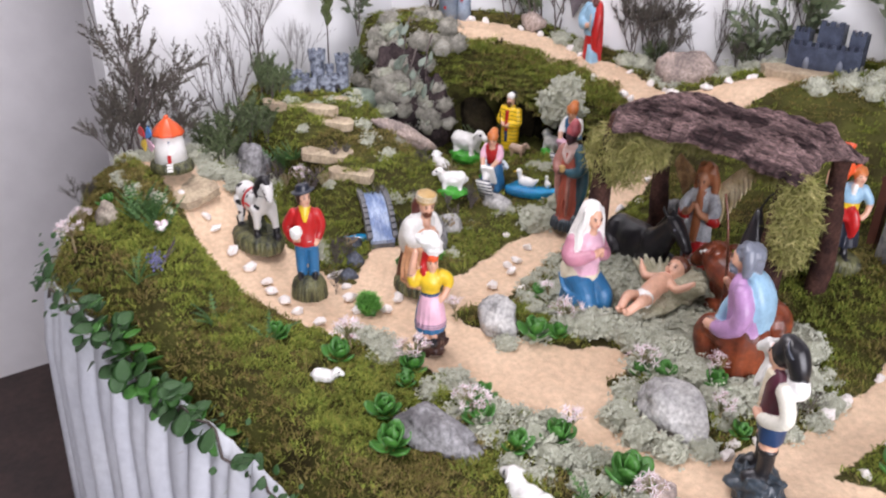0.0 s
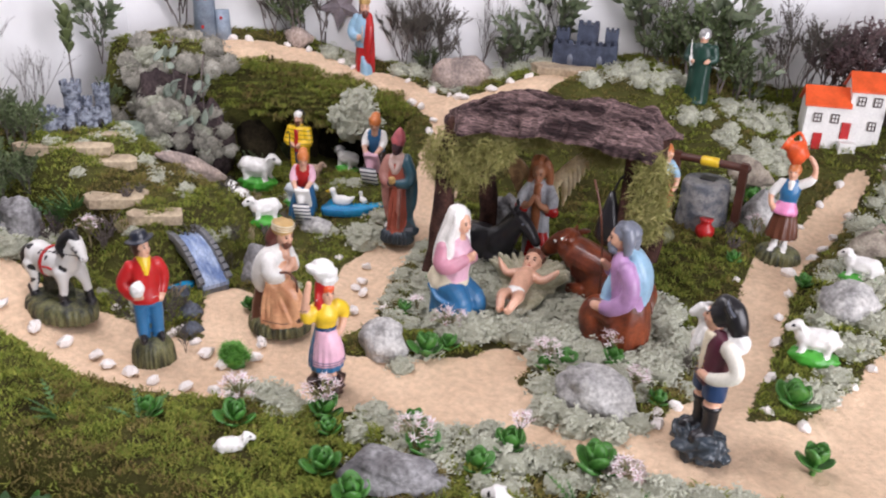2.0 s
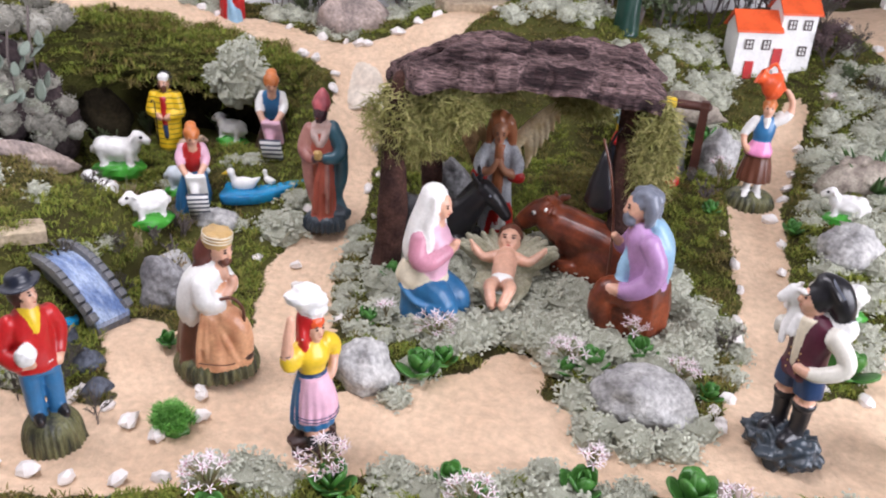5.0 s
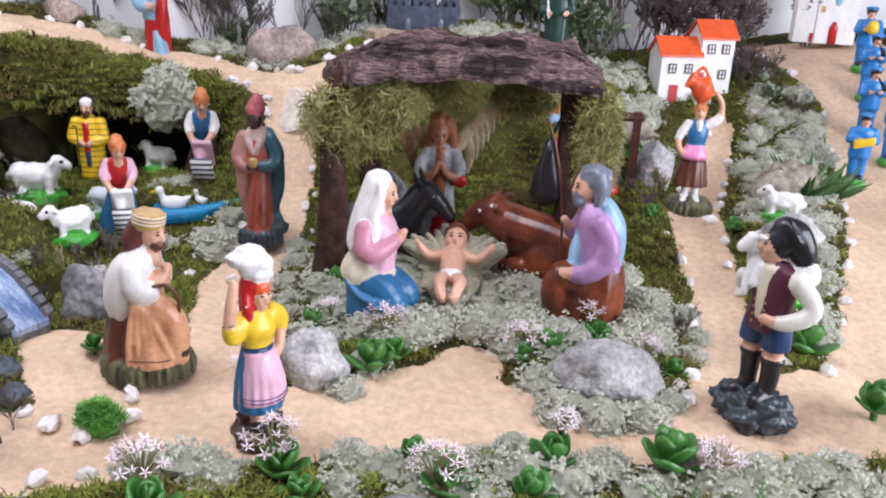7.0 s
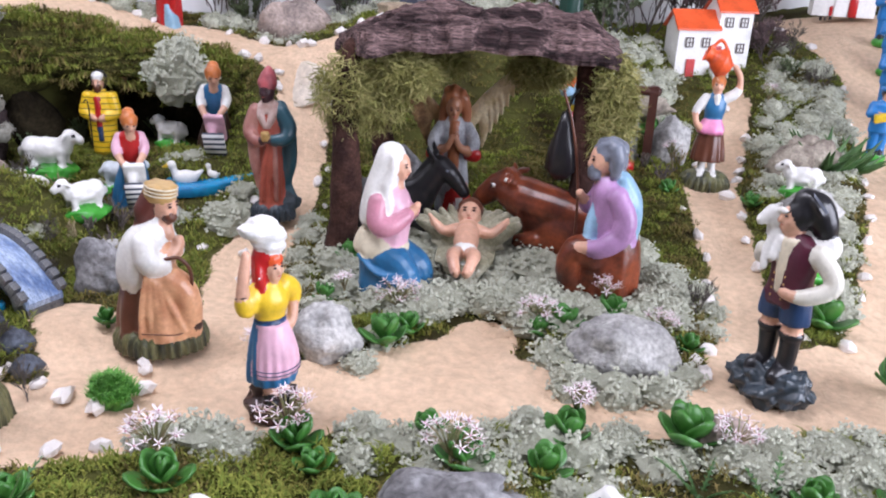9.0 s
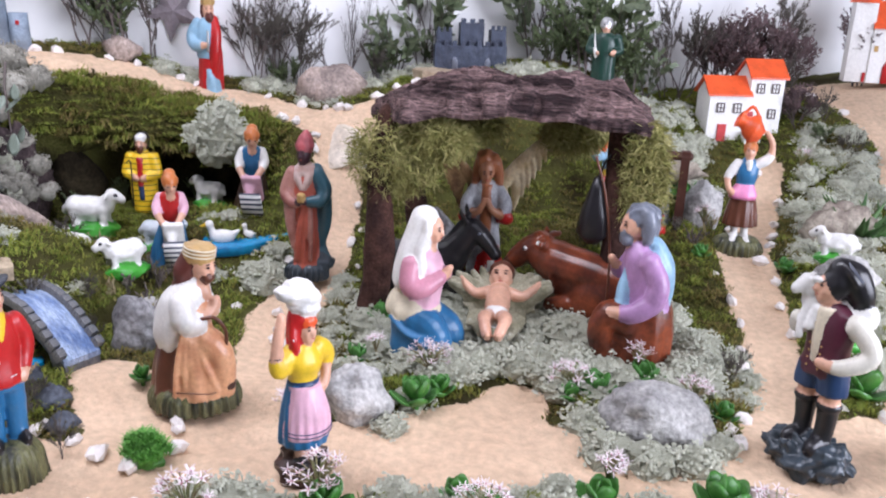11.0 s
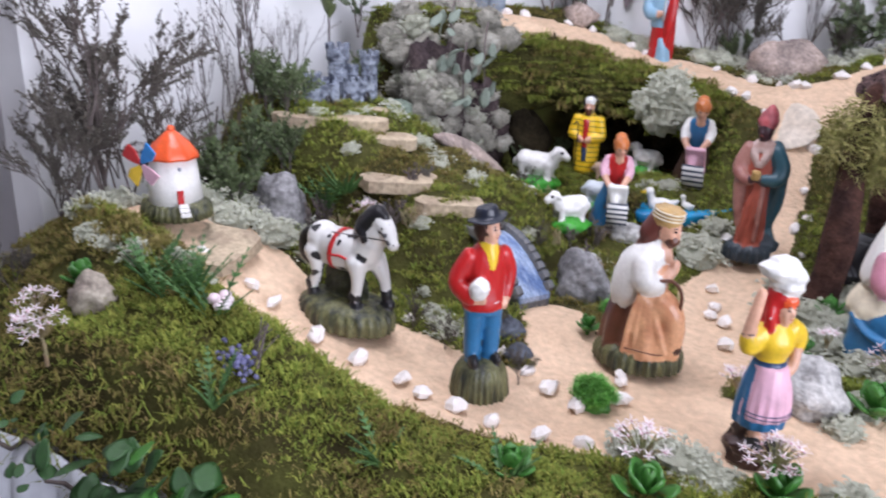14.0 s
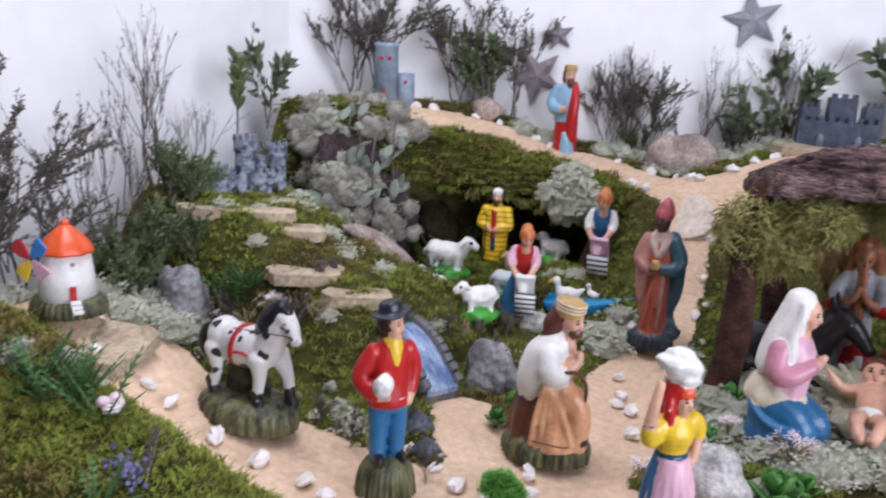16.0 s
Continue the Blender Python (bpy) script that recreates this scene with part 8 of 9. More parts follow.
    # along the walls
    patch(((-0.32, 0.6, 0.044), (-0.275, 0.625, 0.044), (-0.3, 0.555, 0.03), (-0.235, 0.635, 0.042), (-0.455, 0.545, 0.036), (-0.49, 0.535, 0.038), (-0.52, 0.52, 0.034), (-0.62, 0.48, 0.034), (-0.66, 0.455, 0.032), (-0.045, 0.665, 0.036), (-0.03, 0.62, 0.034), (-0.06, 0.57, 0.03), (0.01, 0.6, 0.034), (0.03, 0.66, 0.036), (-0.1, 0.55, 0.03), (0.14, 0.66, 0.036), (-0.39, 0.5, 0.026), (-0.36, 0.495, 0.026), (-0.42, 0.5, 0.024)))
    for i in range(46):
        x = -0.20 + 0.0145 * i
        y = -0.300 + rnd.uniform(-0.04, 0.035) + 0.03 * S(0.1, 0.35, x) + 0.012 * math.sin(i)
        if sand_at(x, y) < -0.01 and math.hypot(x - 0.22, y + 0.262) > 0.03:
            lichen(x, y, rnd.uniform(0.022, 0.034), k, h=rnd.uniform(0.8, 1.2))
            k += 1
    # thick growth between the well and the house, and beyond the narrow path
    for x0, x1, y0, y1, count in ((0.16, 0.30, 0.50, 0.80, 26), (0.40, 0.58, 0.44, 0.80, 54), (0.39, 0.50, 0.0, 0.42, 22), (-0.10, 0.16, 0.56, 0.70, 14)):
        for _ in range(count):
            x, y = rnd.uniform(x0, x1), rnd.uniform(y0, y1)
            if sand_at(x, y) < -0.02 and math.hypot(x - 0.335, y - 0.735) > 0.09 and math.hypot(x - 0.168, y - 0.425) > 0.09 and math.hypot(x - 0.398, y - 0.10) > 0.05:
                lichen(x, y, rnd.uniform(0.020, 0.034), k, h=rnd.uniform(0.8, 1.3))
                k += 1
    # the large round clump hanging at the end of the cave
    for dx, dy, dz, r in ((0, 0, 0, 0.044), (0.028, -0.006, -0.018, 0.034), (-0.026, -0.008, -0.012, 0.032), (0.004, -0.022, -0.026, 0.034), (0.0, 0.01, 0.018, 0.034)):
        lichen(-0.485 + dx, 0.300 + dy, r, k, z=0.158 + dz, h=1.3)
        k += 1
    for x, y, z, r in ((-0.83, 0.14, 0.215, 0.034), (-0.80, 0.185, 0.225, 0.030), (-0.775, 0.215, 0.225, 0.028), (-0.86, 0.11, 0.20, 0.030), (-0.835, 0.19, 0.25, 0.034), (-0.755, 0.20, 0.222, 0.028), (-0.78, 0.16, 0.235, 0.032), (-0.81, 0.11, 0.195, 0.028), (-0.765, 0.165, 0.19, 0.024), (-0.735, 0.225, 0.232, 0.028), (-0.785, 0.235, 0.255, 0.032), (-0.86, 0.23, 0.262, 0.036), (-0.82, 0.225, 0.268, 0.030), (-0.79, 0.10, 0.155, 0.020), (-0.76, 0.13, 0.14, 0.018), (-0.735, 0.16, 0.12, 0.016)):
        lichen(x, y, r, k, True, z, 1.1)
        k += 1
    # shrubby lichen clothing the earth beside the cave
    for cx, cy, cz, rx, rz, count in ((-0.795, 0.120, 0.125, 0.054, 0.082, 64), (-0.745, 0.175, 0.088, 0.038, 0.068, 16)):
        for _ in range(count):
            q = Vector((0.6 + rnd.uniform(-0.9, 0.9), -0.7 + rnd.uniform(-0.9, 0.9), 0.35 + rnd.uniform(-0.7, 0.9))).normalized()
            lichen(cx + q.x * rx, cy + q.y * rx, rnd.uniform(0.014, 0.024), k, rnd.random() < 0.8, cz + q.z * rz - 0.006, 1.2)
            k += 1
    for _ in range(30):
        x, y = rnd.choice(((-0.50, -0.08), (-0.43, 0.02), (-0.56, -0.20), (-0.60, 0.02), (-0.44, -0.26), (-0.40, 0.06), (-0.52, 0.16), (-0.33, 0.20), (-0.36, 0.25), (-0.53, -0.24)))
        x, y = x + rnd.gauss(0, 0.022), y + rnd.gauss(0, 0.022)
        if sand_at(x, y) < -0.015 and math.hypot(x + 0.396, y - 0.172) > 0.055:
            lichen(x, y, rnd.uniform(0.012, 0.022), k, rnd.random() < 0.3, h=rnd.uniform(0.8, 1.2))
            k += 1
    for _ in range(14):
        x, y = -0.882 + rnd.gauss(0, 0.03), 0.13 + rnd.gauss(0, 0.035)
        lichen(x, y, rnd.uniform(0.022, 0.032), k, rnd.random() < 0.7, land(x, y) + 0.002, 1.2)
        k += 1
    for _ in range(22):
        x = rnd.uniform(-0.93, -0.77)
        y = float(np.interp(x, LX, LY)) + rnd.uniform(-0.06, 0.03)
        lichen(x, y, rnd.uniform(0.020, 0.032), k, rnd.random() < 0.7, land(x, y) + 0.002, 1.2)
        k += 1
    for _ in range(12):
        x, y = rnd.uniform(-0.83, -0.69), rnd.uniform(-0.32, -0.22)
        lichen(x, y, rnd.uniform(0.020, 0.032), k, h=rnd.uniform(0.9, 1.4))
        k += 1


plant_lichen()


def far_lichen(items, label):
    verts, sides, loops, mats, n = [], [], [], [], 0
    for me, m in items:
        co = np.empty(len(me.vertices) * 3, dtype=np.float32)
        me.vertices.foreach_get("co", co)
        a = np.array(m)
        verts.append(co.reshape(-1, 3) @ a[:3, :3].T + a[:3, 3])
        li = np.empty(len(me.loops), dtype=np.int32)
        me.loops.foreach_get("vertex_index", li)
        loops.append(li + n)
        ls = np.empty(len(me.polygons), dtype=np.int32)
        me.polygons.foreach_get("loop_total", ls)
        sides.append(ls)
        mi = np.empty(len(me.polygons), dtype=np.int32)
        me.polygons.foreach_get("material_index", mi)
        mats.append(mi)
        n += len(me.vertices)
    verts, loops, sides, mats = (np.concatenate(q) for q in (verts, loops, sides, mats))
    me = bpy.data.meshes.new("lichen")
    me.vertices.add(n)
    me.vertices.foreach_set("co", verts.astype(np.float32).ravel())
    me.loops.add(len(loops))
    me.loops.foreach_set("vertex_index", loops)
    me.polygons.add(len(sides))
    me.polygons.foreach_set("loop_start", np.concatenate([[0], np.cumsum(sides)[:-1]]).astype(np.int32))
    me.polygons.foreach_set("material_index", mats)
    for material in items[0][0].materials:
        me.materials.append(material)
    me.update(calc_edges=True)
    tagged(new("lichen", me), label, "lichen", kind="stuff")


far_lichen(FAR_LICHEN[0], "pale grey green lichen growing thickly along the walls")
far_lichen(FAR_LICHEN[1], "grey shrubby lichen clothing the earth beside the cave")


# ---- succulents, flowers, ferns ----
def leaf_mesh(name, material, length=1.0, width=0.4, thick=0.07, cup=0.25):
    mb = MB()
    n = 7
    rings = []
    for i in range(n):
        t = i / (n - 1)
        w = width * math.sin(math.pi * min(0.985, 0.06 + t * 0.9)) ** 0.8 * (0.55 + 0.6 * t)
        z = cup * t * t
        c = (t * length, 0, z)
        rings.append([(c[0], -w, z + 0.10 * w), (c[0], -w * 0.5, z - thick), (c[0], w * 0.5, z - thick), (c[0], w, z + 0.10 * w), (c[0], w * 0.5, z + thick * 0.2), (c[0], -w * 0.5, z + thick * 0.2)])
    mb.rings(rings, material)
    return mb.mesh(name)


SUC = leaf_mesh("leaf", LEAF, 1.0, 0.46, 0.10, 0.30)
IVY = leaf_mesh("leaf", LEAF2, 1.0, 0.46, 0.02, -0.12)
VINELEAF = leaf_mesh("leaf", LEAF, 1.0, 0.5, 0.02, -0.12)
OLIVELEAF = leaf_mesh("leaf", OLIVE, 1.0, 0.36, 0.02, -0.1)
GREYLEAF = leaf_mesh("leaf", LEAF3, 1.0, 0.42, 0.03, -0.1)


def succulent(x, y, r, seed, dz=0.0):
    rnd = random.Random(seed)
    z = land(x, y) + dz
    mb = MB()
    mb.tube([(0, 0, -0.012), (0, 0, r * 0.5)], [r * 0.12, r * 0.16], LEAF, 7)
    s = mb.thing("succulent_plant", "green fleshy leaved succulent rosette in the moss", "succulent", pose(x, y, z, 0, 0, rnd.uniform(0, 360)), "succulent rosettes")
    for ring, (n, tilt, k, h) in enumerate(((4, 18, 1.0, 0.25), (4, 44, 0.95, 0.4), (3, 70, 0.8, 0.45))):
        for i in range(n):
            ob = new("leaf", SUC)
            ob.parent = s
            a = 2 * math.pi * (i + 0.5 * (ring % 2)) / n + rnd.uniform(-0.2, 0.2)
            L = r * k * rnd.uniform(0.85, 1.1)
            ob.matrix_basis = Matrix.Translation((0, 0, r * h)) @ Matrix.Rotation(a, 4, "Z") @ Matrix.Rotation(-radians(tilt + rnd.uniform(-8, 8)), 4, "Y") @ Matrix.Diagonal((L, L, L, 1))


def rosettes(places, first):
    for n, (x, y, r) in enumerate(places):
        succulent(x, y, r * 0.9, first + n)


rosettes(((-0.098, -0.338, 0.030), (0.039, -0.337, 0.030), (0.102, -0.332, 0.026), (0.119, -0.280, 0.028), (0.217, -0.268, 0.038), (0.391, -0.016, 0.036), (-0.067, -0.148, 0.032), (-0.153, -0.060, 0.022), (0.162, -0.040, 0.030), (0.110, -0.084, 0.030), (0.240, -0.095, 0.020), (-0.179, -0.402, 0.030), (0.002, -0.300, 0.022), (0.427, -0.130, 0.030)), 60)
rosettes(((-0.041, -0.420, 0.030), (0.013, -0.444, 0.034), (-0.273, -0.446, 0.026), (0.085, -0.098, 0.024), (-0.048, -0.118, 0.024), (0.460, -0.250, 0.032), (-0.155, 0.045, 0.030), (-0.345, -0.185, 0.018), (-0.735, -0.530, 0.024), (0.240, 0.520, 0.035), (0.360, 0.270, 0.020), (0.250, 0.300, 0.020), (-0.075, -0.365, 0.022), (0.300, -0.335, 0.026), (0.365, -0.325, 0.024)), 82)


def green_cushion(x, y, r, seed):
    """A soft bright cushion of fine upright shoots."""
    rnd = random.Random(seed)
    v, f = [], []
    for _ in range(260):
        a, k = rnd.uniform(0, 2 * math.pi), math.sqrt(rnd.random())
        blades(rnd, v, f, r * k * math.cos(a), r * 0.75 * k * math.sin(a), 0.006 + r * 0.95 * (1 - k * k), 6, 0.010, 0.003, 0.9)
    mb = MB().ball((0, 0, 0.004), (r * 0.85, r * 0.64, r * 0.85), LEAF, 16, 9, None, 0.4, seed)
    mb.add(v, f, LIME)
    mb.thing("green_moss_cushion", "bright green feathery moss cushion beside the path", "moss", pose(x, y, land(x, y)), "green moss cushions", smooth=False)


green_cushion(-0.281, -0.292, 0.020, 1)
green_cushion(-0.345, -0.120, 0.016, 3)


def star_mesh(name, petals, material, r=1.0):
    mb = MB()
    v, f = [(0, 0, 0)], []
    for i in range(petals):
        a = 2 * math.pi * i / petals
        s = 0.30
        k = len(v)
        v += [(0.35 * r * math.cos(a - s), 0.35 * r * math.sin(a - s), 0.1 * r), (r * math.cos(a - 0.06), r * math.sin(a - 0.06), 0.28 * r), (r * math.cos(a + 0.06), r * math.sin(a + 0.06), 0.28 * r), (0.35 * r * math.cos(a + s), 0.35 * r * math.sin(a + s), 0.1 * r)]
        f.append((0, k, k + 1, k + 2, k + 3))
    mb.add(v, f, material)
    mb.ball((0, 0, 0.1 * r), (0.14 * r, 0.14 * r, 0.1 * r), ROSE, 6, 4)
    return mb.mesh(name, False)


FLOWER = star_mesh("flower", 5, PETAL)


def flower_head(x, y, r, h, n, seed):
    rnd = random.Random(seed)
    z = land(x, y)
    mb = MB()
    pts = []
    n = int(n * 2.4)
    r *= 0.82
    for i in range(n):
        a, k = rnd.uniform(0, 2 * math.pi), math.sqrt(rnd.random())
        p = Vector((r * k * math.cos(a), r * k * math.sin(a), h + r * 0.55 * (1 - k * k) + rnd.uniform(-0.003, 0.003)))
        pts.append(p)
        mb.tube([(0, 0, h * 0.55), p * 0.6 + Vector((0, 0, h * 0.35)), p], [0.0007, 0.0005, 0.0004], STEM, 4)
    mb.tube([(0, 0, -0.012), (0.002, 0, h * 0.3), (0, 0, h * 0.56)], [0.0022, 0.0018, 0.0013], STEM, 6)
    s = mb.thing("flowering_stem", "stem bearing small white and pink star flowers", "flowers", pose(x, y, z, rnd.uniform(-8, 8), rnd.uniform(-8, 8), 0), "white flower clusters")
    for p in pts:
        ob = new("flower", FLOWER)
        ob.parent = s
        k = rnd.uniform(0.0046, 0.0068)
        ob.matrix_basis = Matrix.LocRotScale(p, Euler((rnd.uniform(-0.7, 0.7), rnd.uniform(-0.7, 0.7), rnd.uniform(0, 6))), Vector((k, k, k)))


for n, (x, y, r, h, c) in enumerate(((-0.195, -0.376, 0.030, 0.036, 16), (-0.105, -0.329, 0.030, 0.036, 18), (0.026, -0.345, 0.032, 0.034, 18), (0.120, -0.262, 0.016, 0.044, 9), (-0.066, -0.087, 0.032, 0.034, 16), (-0.134, -0.058, 0.012, 0.036, 4), (0.087, -0.088, 0.026, 0.034, 12), (0.155, -0.028, 0.018, 0.042, 8), (0.207, -0.095, 0.024, 0.034, 12), (-0.640, -0.215, 0.028, 0.040, 14), (-0.660, -0.612, 0.030, 0.030, 14), (-0.735, -0.575, 0.024, 0.026, 8), (0.255, -0.275, 0.024, 0.03, 10), (-0.175, -0.205, 0.016, 0.03, 7), (0.265, 0.40, 0.02, 0.04, 7), (0.44, 0.62, 0.02, 0.04, 6))):
    flower_head(x, y, r, h, c, 90 + n)


def tiny_bloom(x, y):
    mb = MB()
    for i in range(7):
        a = i * 0.9
        mb.ball((0.006 * math.cos(a), 0.006 * math.sin(a), 0.014 + 0.003 * (i % 3)), (0.006, 0.006, 0.0045), PETAL, 8, 5, None, 0.3, i)
    mb.tube([(0, 0, -0.01), (0, 0, 0.014)], [0.002, 0.002], LEAF, 6)
    mb.thing("white_bloom", "single white bloom resting on green moss", "flower", pose(x, y, land(x, y) + 0.004))


tiny_bloom(-0.552, -0.502)


def lavender(x, y):
    rnd = random.Random(2)
    mb = MB()
    for i in range(90):
        c = Vector((rnd.gauss(0, 0.010), rnd.gauss(0, 0.006), rnd.uniform(0.004, 0.018)))
        mb.ball(c, (rnd.uniform(0.002, 0.0042), 0.0024, 0.0024), LAVENDER, 6, 4, None, 0.5, i)
    for i in range(8):
        mb.tube([(rnd.uniform(-0.02, 0.02), 0.01, 0.01), (rnd.uniform(-0.03, 0.03), 0.03, 0.035)], [0.0008, 0.0006], TWIG, 4)
    mb.thing("lavender_sprig", "sprig of violet blue lavender lying on moss", "flower", pose(x, y, land(x, y), 0, 0, -20))


lavender(-0.490, -0.535)


def fern(x, y, n, length, seed, material=FERN, droop=0.5, wide=0.22, name="fern", label="dark green fern fronds rooted in the moss", up=1.0, z=None):
    rnd = random.Random(seed)
    mb = MB()
    for i in range(n):
        a = rnd.uniform(0, 2 * math.pi)
        L = length * rnd.uniform(0.7, 1.15)
        out = rnd.uniform(0.35, 0.9)
        pts = []
        for k in range(9):
            t = k / 8
            pts.append(Vector((math.cos(a) * L * out * t, math.sin(a) * L * out * t, L * up * (t * (1 - droop * t * out)))))
        mb.tube([pts[0], pts[4], pts[8]], [0.0014, 0.001, 0.0005], material, 4)
        side = Vector((-math.sin(a), math.cos(a), 0))
        v, f = [], []
        for k in range(1, 9):
            t = k / 8
            w = L * wide * math.sin(math.pi * (0.12 + 0.8 * t))
            d = (pts[k] - pts[k - 1])
            for s in (-1, 1):
                b = len(v)
                v += [pts[k] - d * 0.42, pts[k] + d * 0.1, pts[k] + side * s * w + d * 0.5 - Vector((0, 0, w * 0.15)), pts[k] + side * s * w * 0.6 - d * 0.1]
                f.append((b, b + 1, b + 2, b + 3))
        mb.add(v, f, material)
    mb.thing(name, label, "fern", pose(x, y, (land(x, y) if z is None else z) - 0.004), "fern plants", smooth=False)


fern(-0.622, -0.512, 16, 0.052, 1, droop=0.2, wide=0.16)
fern(-0.600, -0.498, 16, 0.050, 2, material=FERN, wide=0.12, droop=0.2)
fern(-0.650, -0.505, 14, 0.048, 3, droop=0.2, wide=0.14)
fern(-0.715, -0.205, 12, 0.065, 4, droop=0.3)
fern(-0.560, -0.505, 8, 0.060, 5, wide=0.10, droop=0.2)
fern(-0.36, -0.50, 8, 0.055, 6, wide=0.1)
fern(-0.27, -0.46, 7, 0.05, 7, wide=0.1)
fern(-0.48, -0.57, 8, 0.05, 8, wide=0.1)
fern(0.22, -0.33, 7, 0.05, 9, wide=0.1)
fern(0.27, -0.34, 7, 0.05, 10, wide=0.1)


def dry_grass(x, y, h, n, seed, material=TWIG):
    """A tuft of thin dry stalks with seed heads."""
    rnd = random.Random(seed)
    mb = MB()
    for i in range(n):
        a, o = rnd.uniform(0, 2 * math.pi), rnd.uniform(0.1, 0.6)
        t = h * rnd.uniform(0.6, 1.2)
        p = [Vector((math.cos(a) * o * t * k * k, math.sin(a) * o * t * k * k, t * k)) + Vector((rnd.uniform(-1, 1), rnd.uniform(-1, 1), 0)) * 0.004 for k in (0, 0.5, 1)]
        mb.tube(p, [0.0006, 0.0005, 0.0004], material, 3)
        for k in range(4):
            mb.ball(p[1].lerp(p[2], rnd.random()), (0.0014, 0.0014, 0.0020), material, 5, 3)
    mb.thing("dry_grass_tuft", "tuft of thin dry brown stalks in the moss", "grass", pose(x, y, land(x, y) + 0.002), "dry grass tufts", smooth=False)


def grass_tufts():
    rnd = random.Random(77)
    for i, (x0, x1, y0, y1, count) in enumerate(((-0.50, -0.33, -0.30, -0.20, 9), (-0.56, -0.42, -0.10, 0.10, 9), (-0.62, -0.50, -0.26, -0.12, 7), (-0.72, -0.66, -0.24, -0.17, 4), (0.22, 0.30, 0.25, 0.55, 5))):
        for j in range(count):
            x, y = rnd.uniform(x0, x1), rnd.uniform(y0, y1)
            if sand_at(x, y) < -0.008:
                dry_grass(x, y, rnd.uniform(0.022, 0.042), 16, i * 20 + j, rnd.choice((TWIG, STEM, HEATH)))


grass_tufts()


def aloe(x, y, r, seed, label="dark green spiky aloe leaves beside driftwood"):
    rnd = random.Random(seed)
    mb = MB()
    for i in range(16):
        a = 2 * math.pi * i / 16 + rnd.uniform(-0.2, 0.2)
        e = rnd.uniform(0.35, 1.1)
        d = Vector((math.cos(a), math.sin(a), e)).normalized() * r
        mb.tube([(0, 0, 0), d * 0.5, d + Vector((0, 0, r * 0.12))], [r * 0.10, r * 0.085, r * 0.008], FERN, 6, 0.4)
    mb.thing("aloe_plant", label, "aloe", pose(x, y, land(x, y)), "aloe plants")


aloe(0.50, 0.450, 0.080, 1)
aloe(0.545, 0.47, 0.065, 2)
aloe(-0.70, -0.19, 0.045, 3, "dark green spiky plant beside the slab steps")


# ---- dry twigs, conifers and branches along the walls ----
def twig_mesh(name, seed, wood, tip, thick=0.012, spread=0.5, depth=4, kids=3, leafy=0.3, leaf=0.02, droop=0.0, stems=3):
    """A bush of forked twigs with small leaves, about 1 high before scaling."""
    rnd = random.Random(seed)
    mb = MB()
    lv, lf = [], []

    def grow(p, d, length, r, level):
        q = p + d * length
        mid = p + d * length * 0.5 + Vector((rnd.uniform(-1, 1), rnd.uniform(-1, 1), rnd.uniform(-1, 1))) * length * 0.07
        rings = []
        for c, k in ((p, r), (mid, r * 0.85), (q, r * 0.65)):
            s = d.orthogonal().normalized()
            u = d.cross(s)
            rings.append([c + (s * math.cos(t) + u * math.sin(t)) * k for t in (0, 2.094, 4.189)])
        mb.rings(rings, wood, False)
        if level <= 1:
            for _ in range(int(leafy * 20)):
                c = p.lerp(q, rnd.random())
                e = (d + Vector((rnd.uniform(-1, 1), rnd.uniform(-1, 1), rnd.uniform(-1, 1))) * 0.9).normalized() * leaf * rnd.uniform(0.6, 1.3)
                s = e.cross(Vector((rnd.uniform(-1, 1), rnd.uniform(-1, 1), 0.2))).normalized() * leaf * 0.22
                b = len(lv)
                lv.extend([c, c + e * 0.5 + s, c + e, c + e * 0.5 - s])
                lf.append((b, b + 1, b + 2, b + 3))
        if level == 0:
            return
        for _ in range(kids):
            t = rnd.uniform(0.35, 1.0)
            nd = (d + Vector((rnd.uniform(-1, 1), rnd.uniform(-1, 1), rnd.uniform(-0.5, 0.6) - droop)) * spread).normalized()
            grow(p.lerp(q, t), nd, length * rnd.uniform(0.55, 0.8), r * 0.6, level - 1)

    for _ in range(stems):
        grow(Vector((rnd.uniform(-0.04, 0.04), rnd.uniform(-0.04, 0.04), -0.05)), Vector((rnd.uniform(-0.35, 0.35), rnd.uniform(-0.35, 0.35), 1)).normalized(), 0.42, thick, depth)
    return mb.mesh(name, False), MB().add(lv, lf, tip).mesh("foliage", False)


HE = [twig_mesh("dry_heather", s, TWIG, HEATH, thick=0.009, leafy=0.80, leaf=0.020, kids=3, depth=4, spread=0.50, stems=3) for s in (1, 2)]
BARE = [twig_mesh("bare_branch", s, TWIG, HEATH, thick=0.0055, leafy=0.15, leaf=0.014, kids=3, depth=3, spread=0.40, stems=3) for s in (4, 5)]
CON = [twig_mesh("conifer_sprig", s, TWIG, CONIFER, leafy=1.1, leaf=0.055, kids=4, depth=2, spread=0.6, stems=3) for s in (7, 8)]
PLU = [twig_mesh("plum_dry_bush", 9, TWIG, PLUM, leafy=0.6, leaf=0.035, kids=4, depth=3, spread=0.55, stems=4)]
BRO = [twig_mesh("leafy_branch", s, TWIG, BRLEAF, thick=0.008, leafy=0.30, leaf=0.12, kids=3, depth=2, spread=0.55, stems=2) for s in (10, 11)]

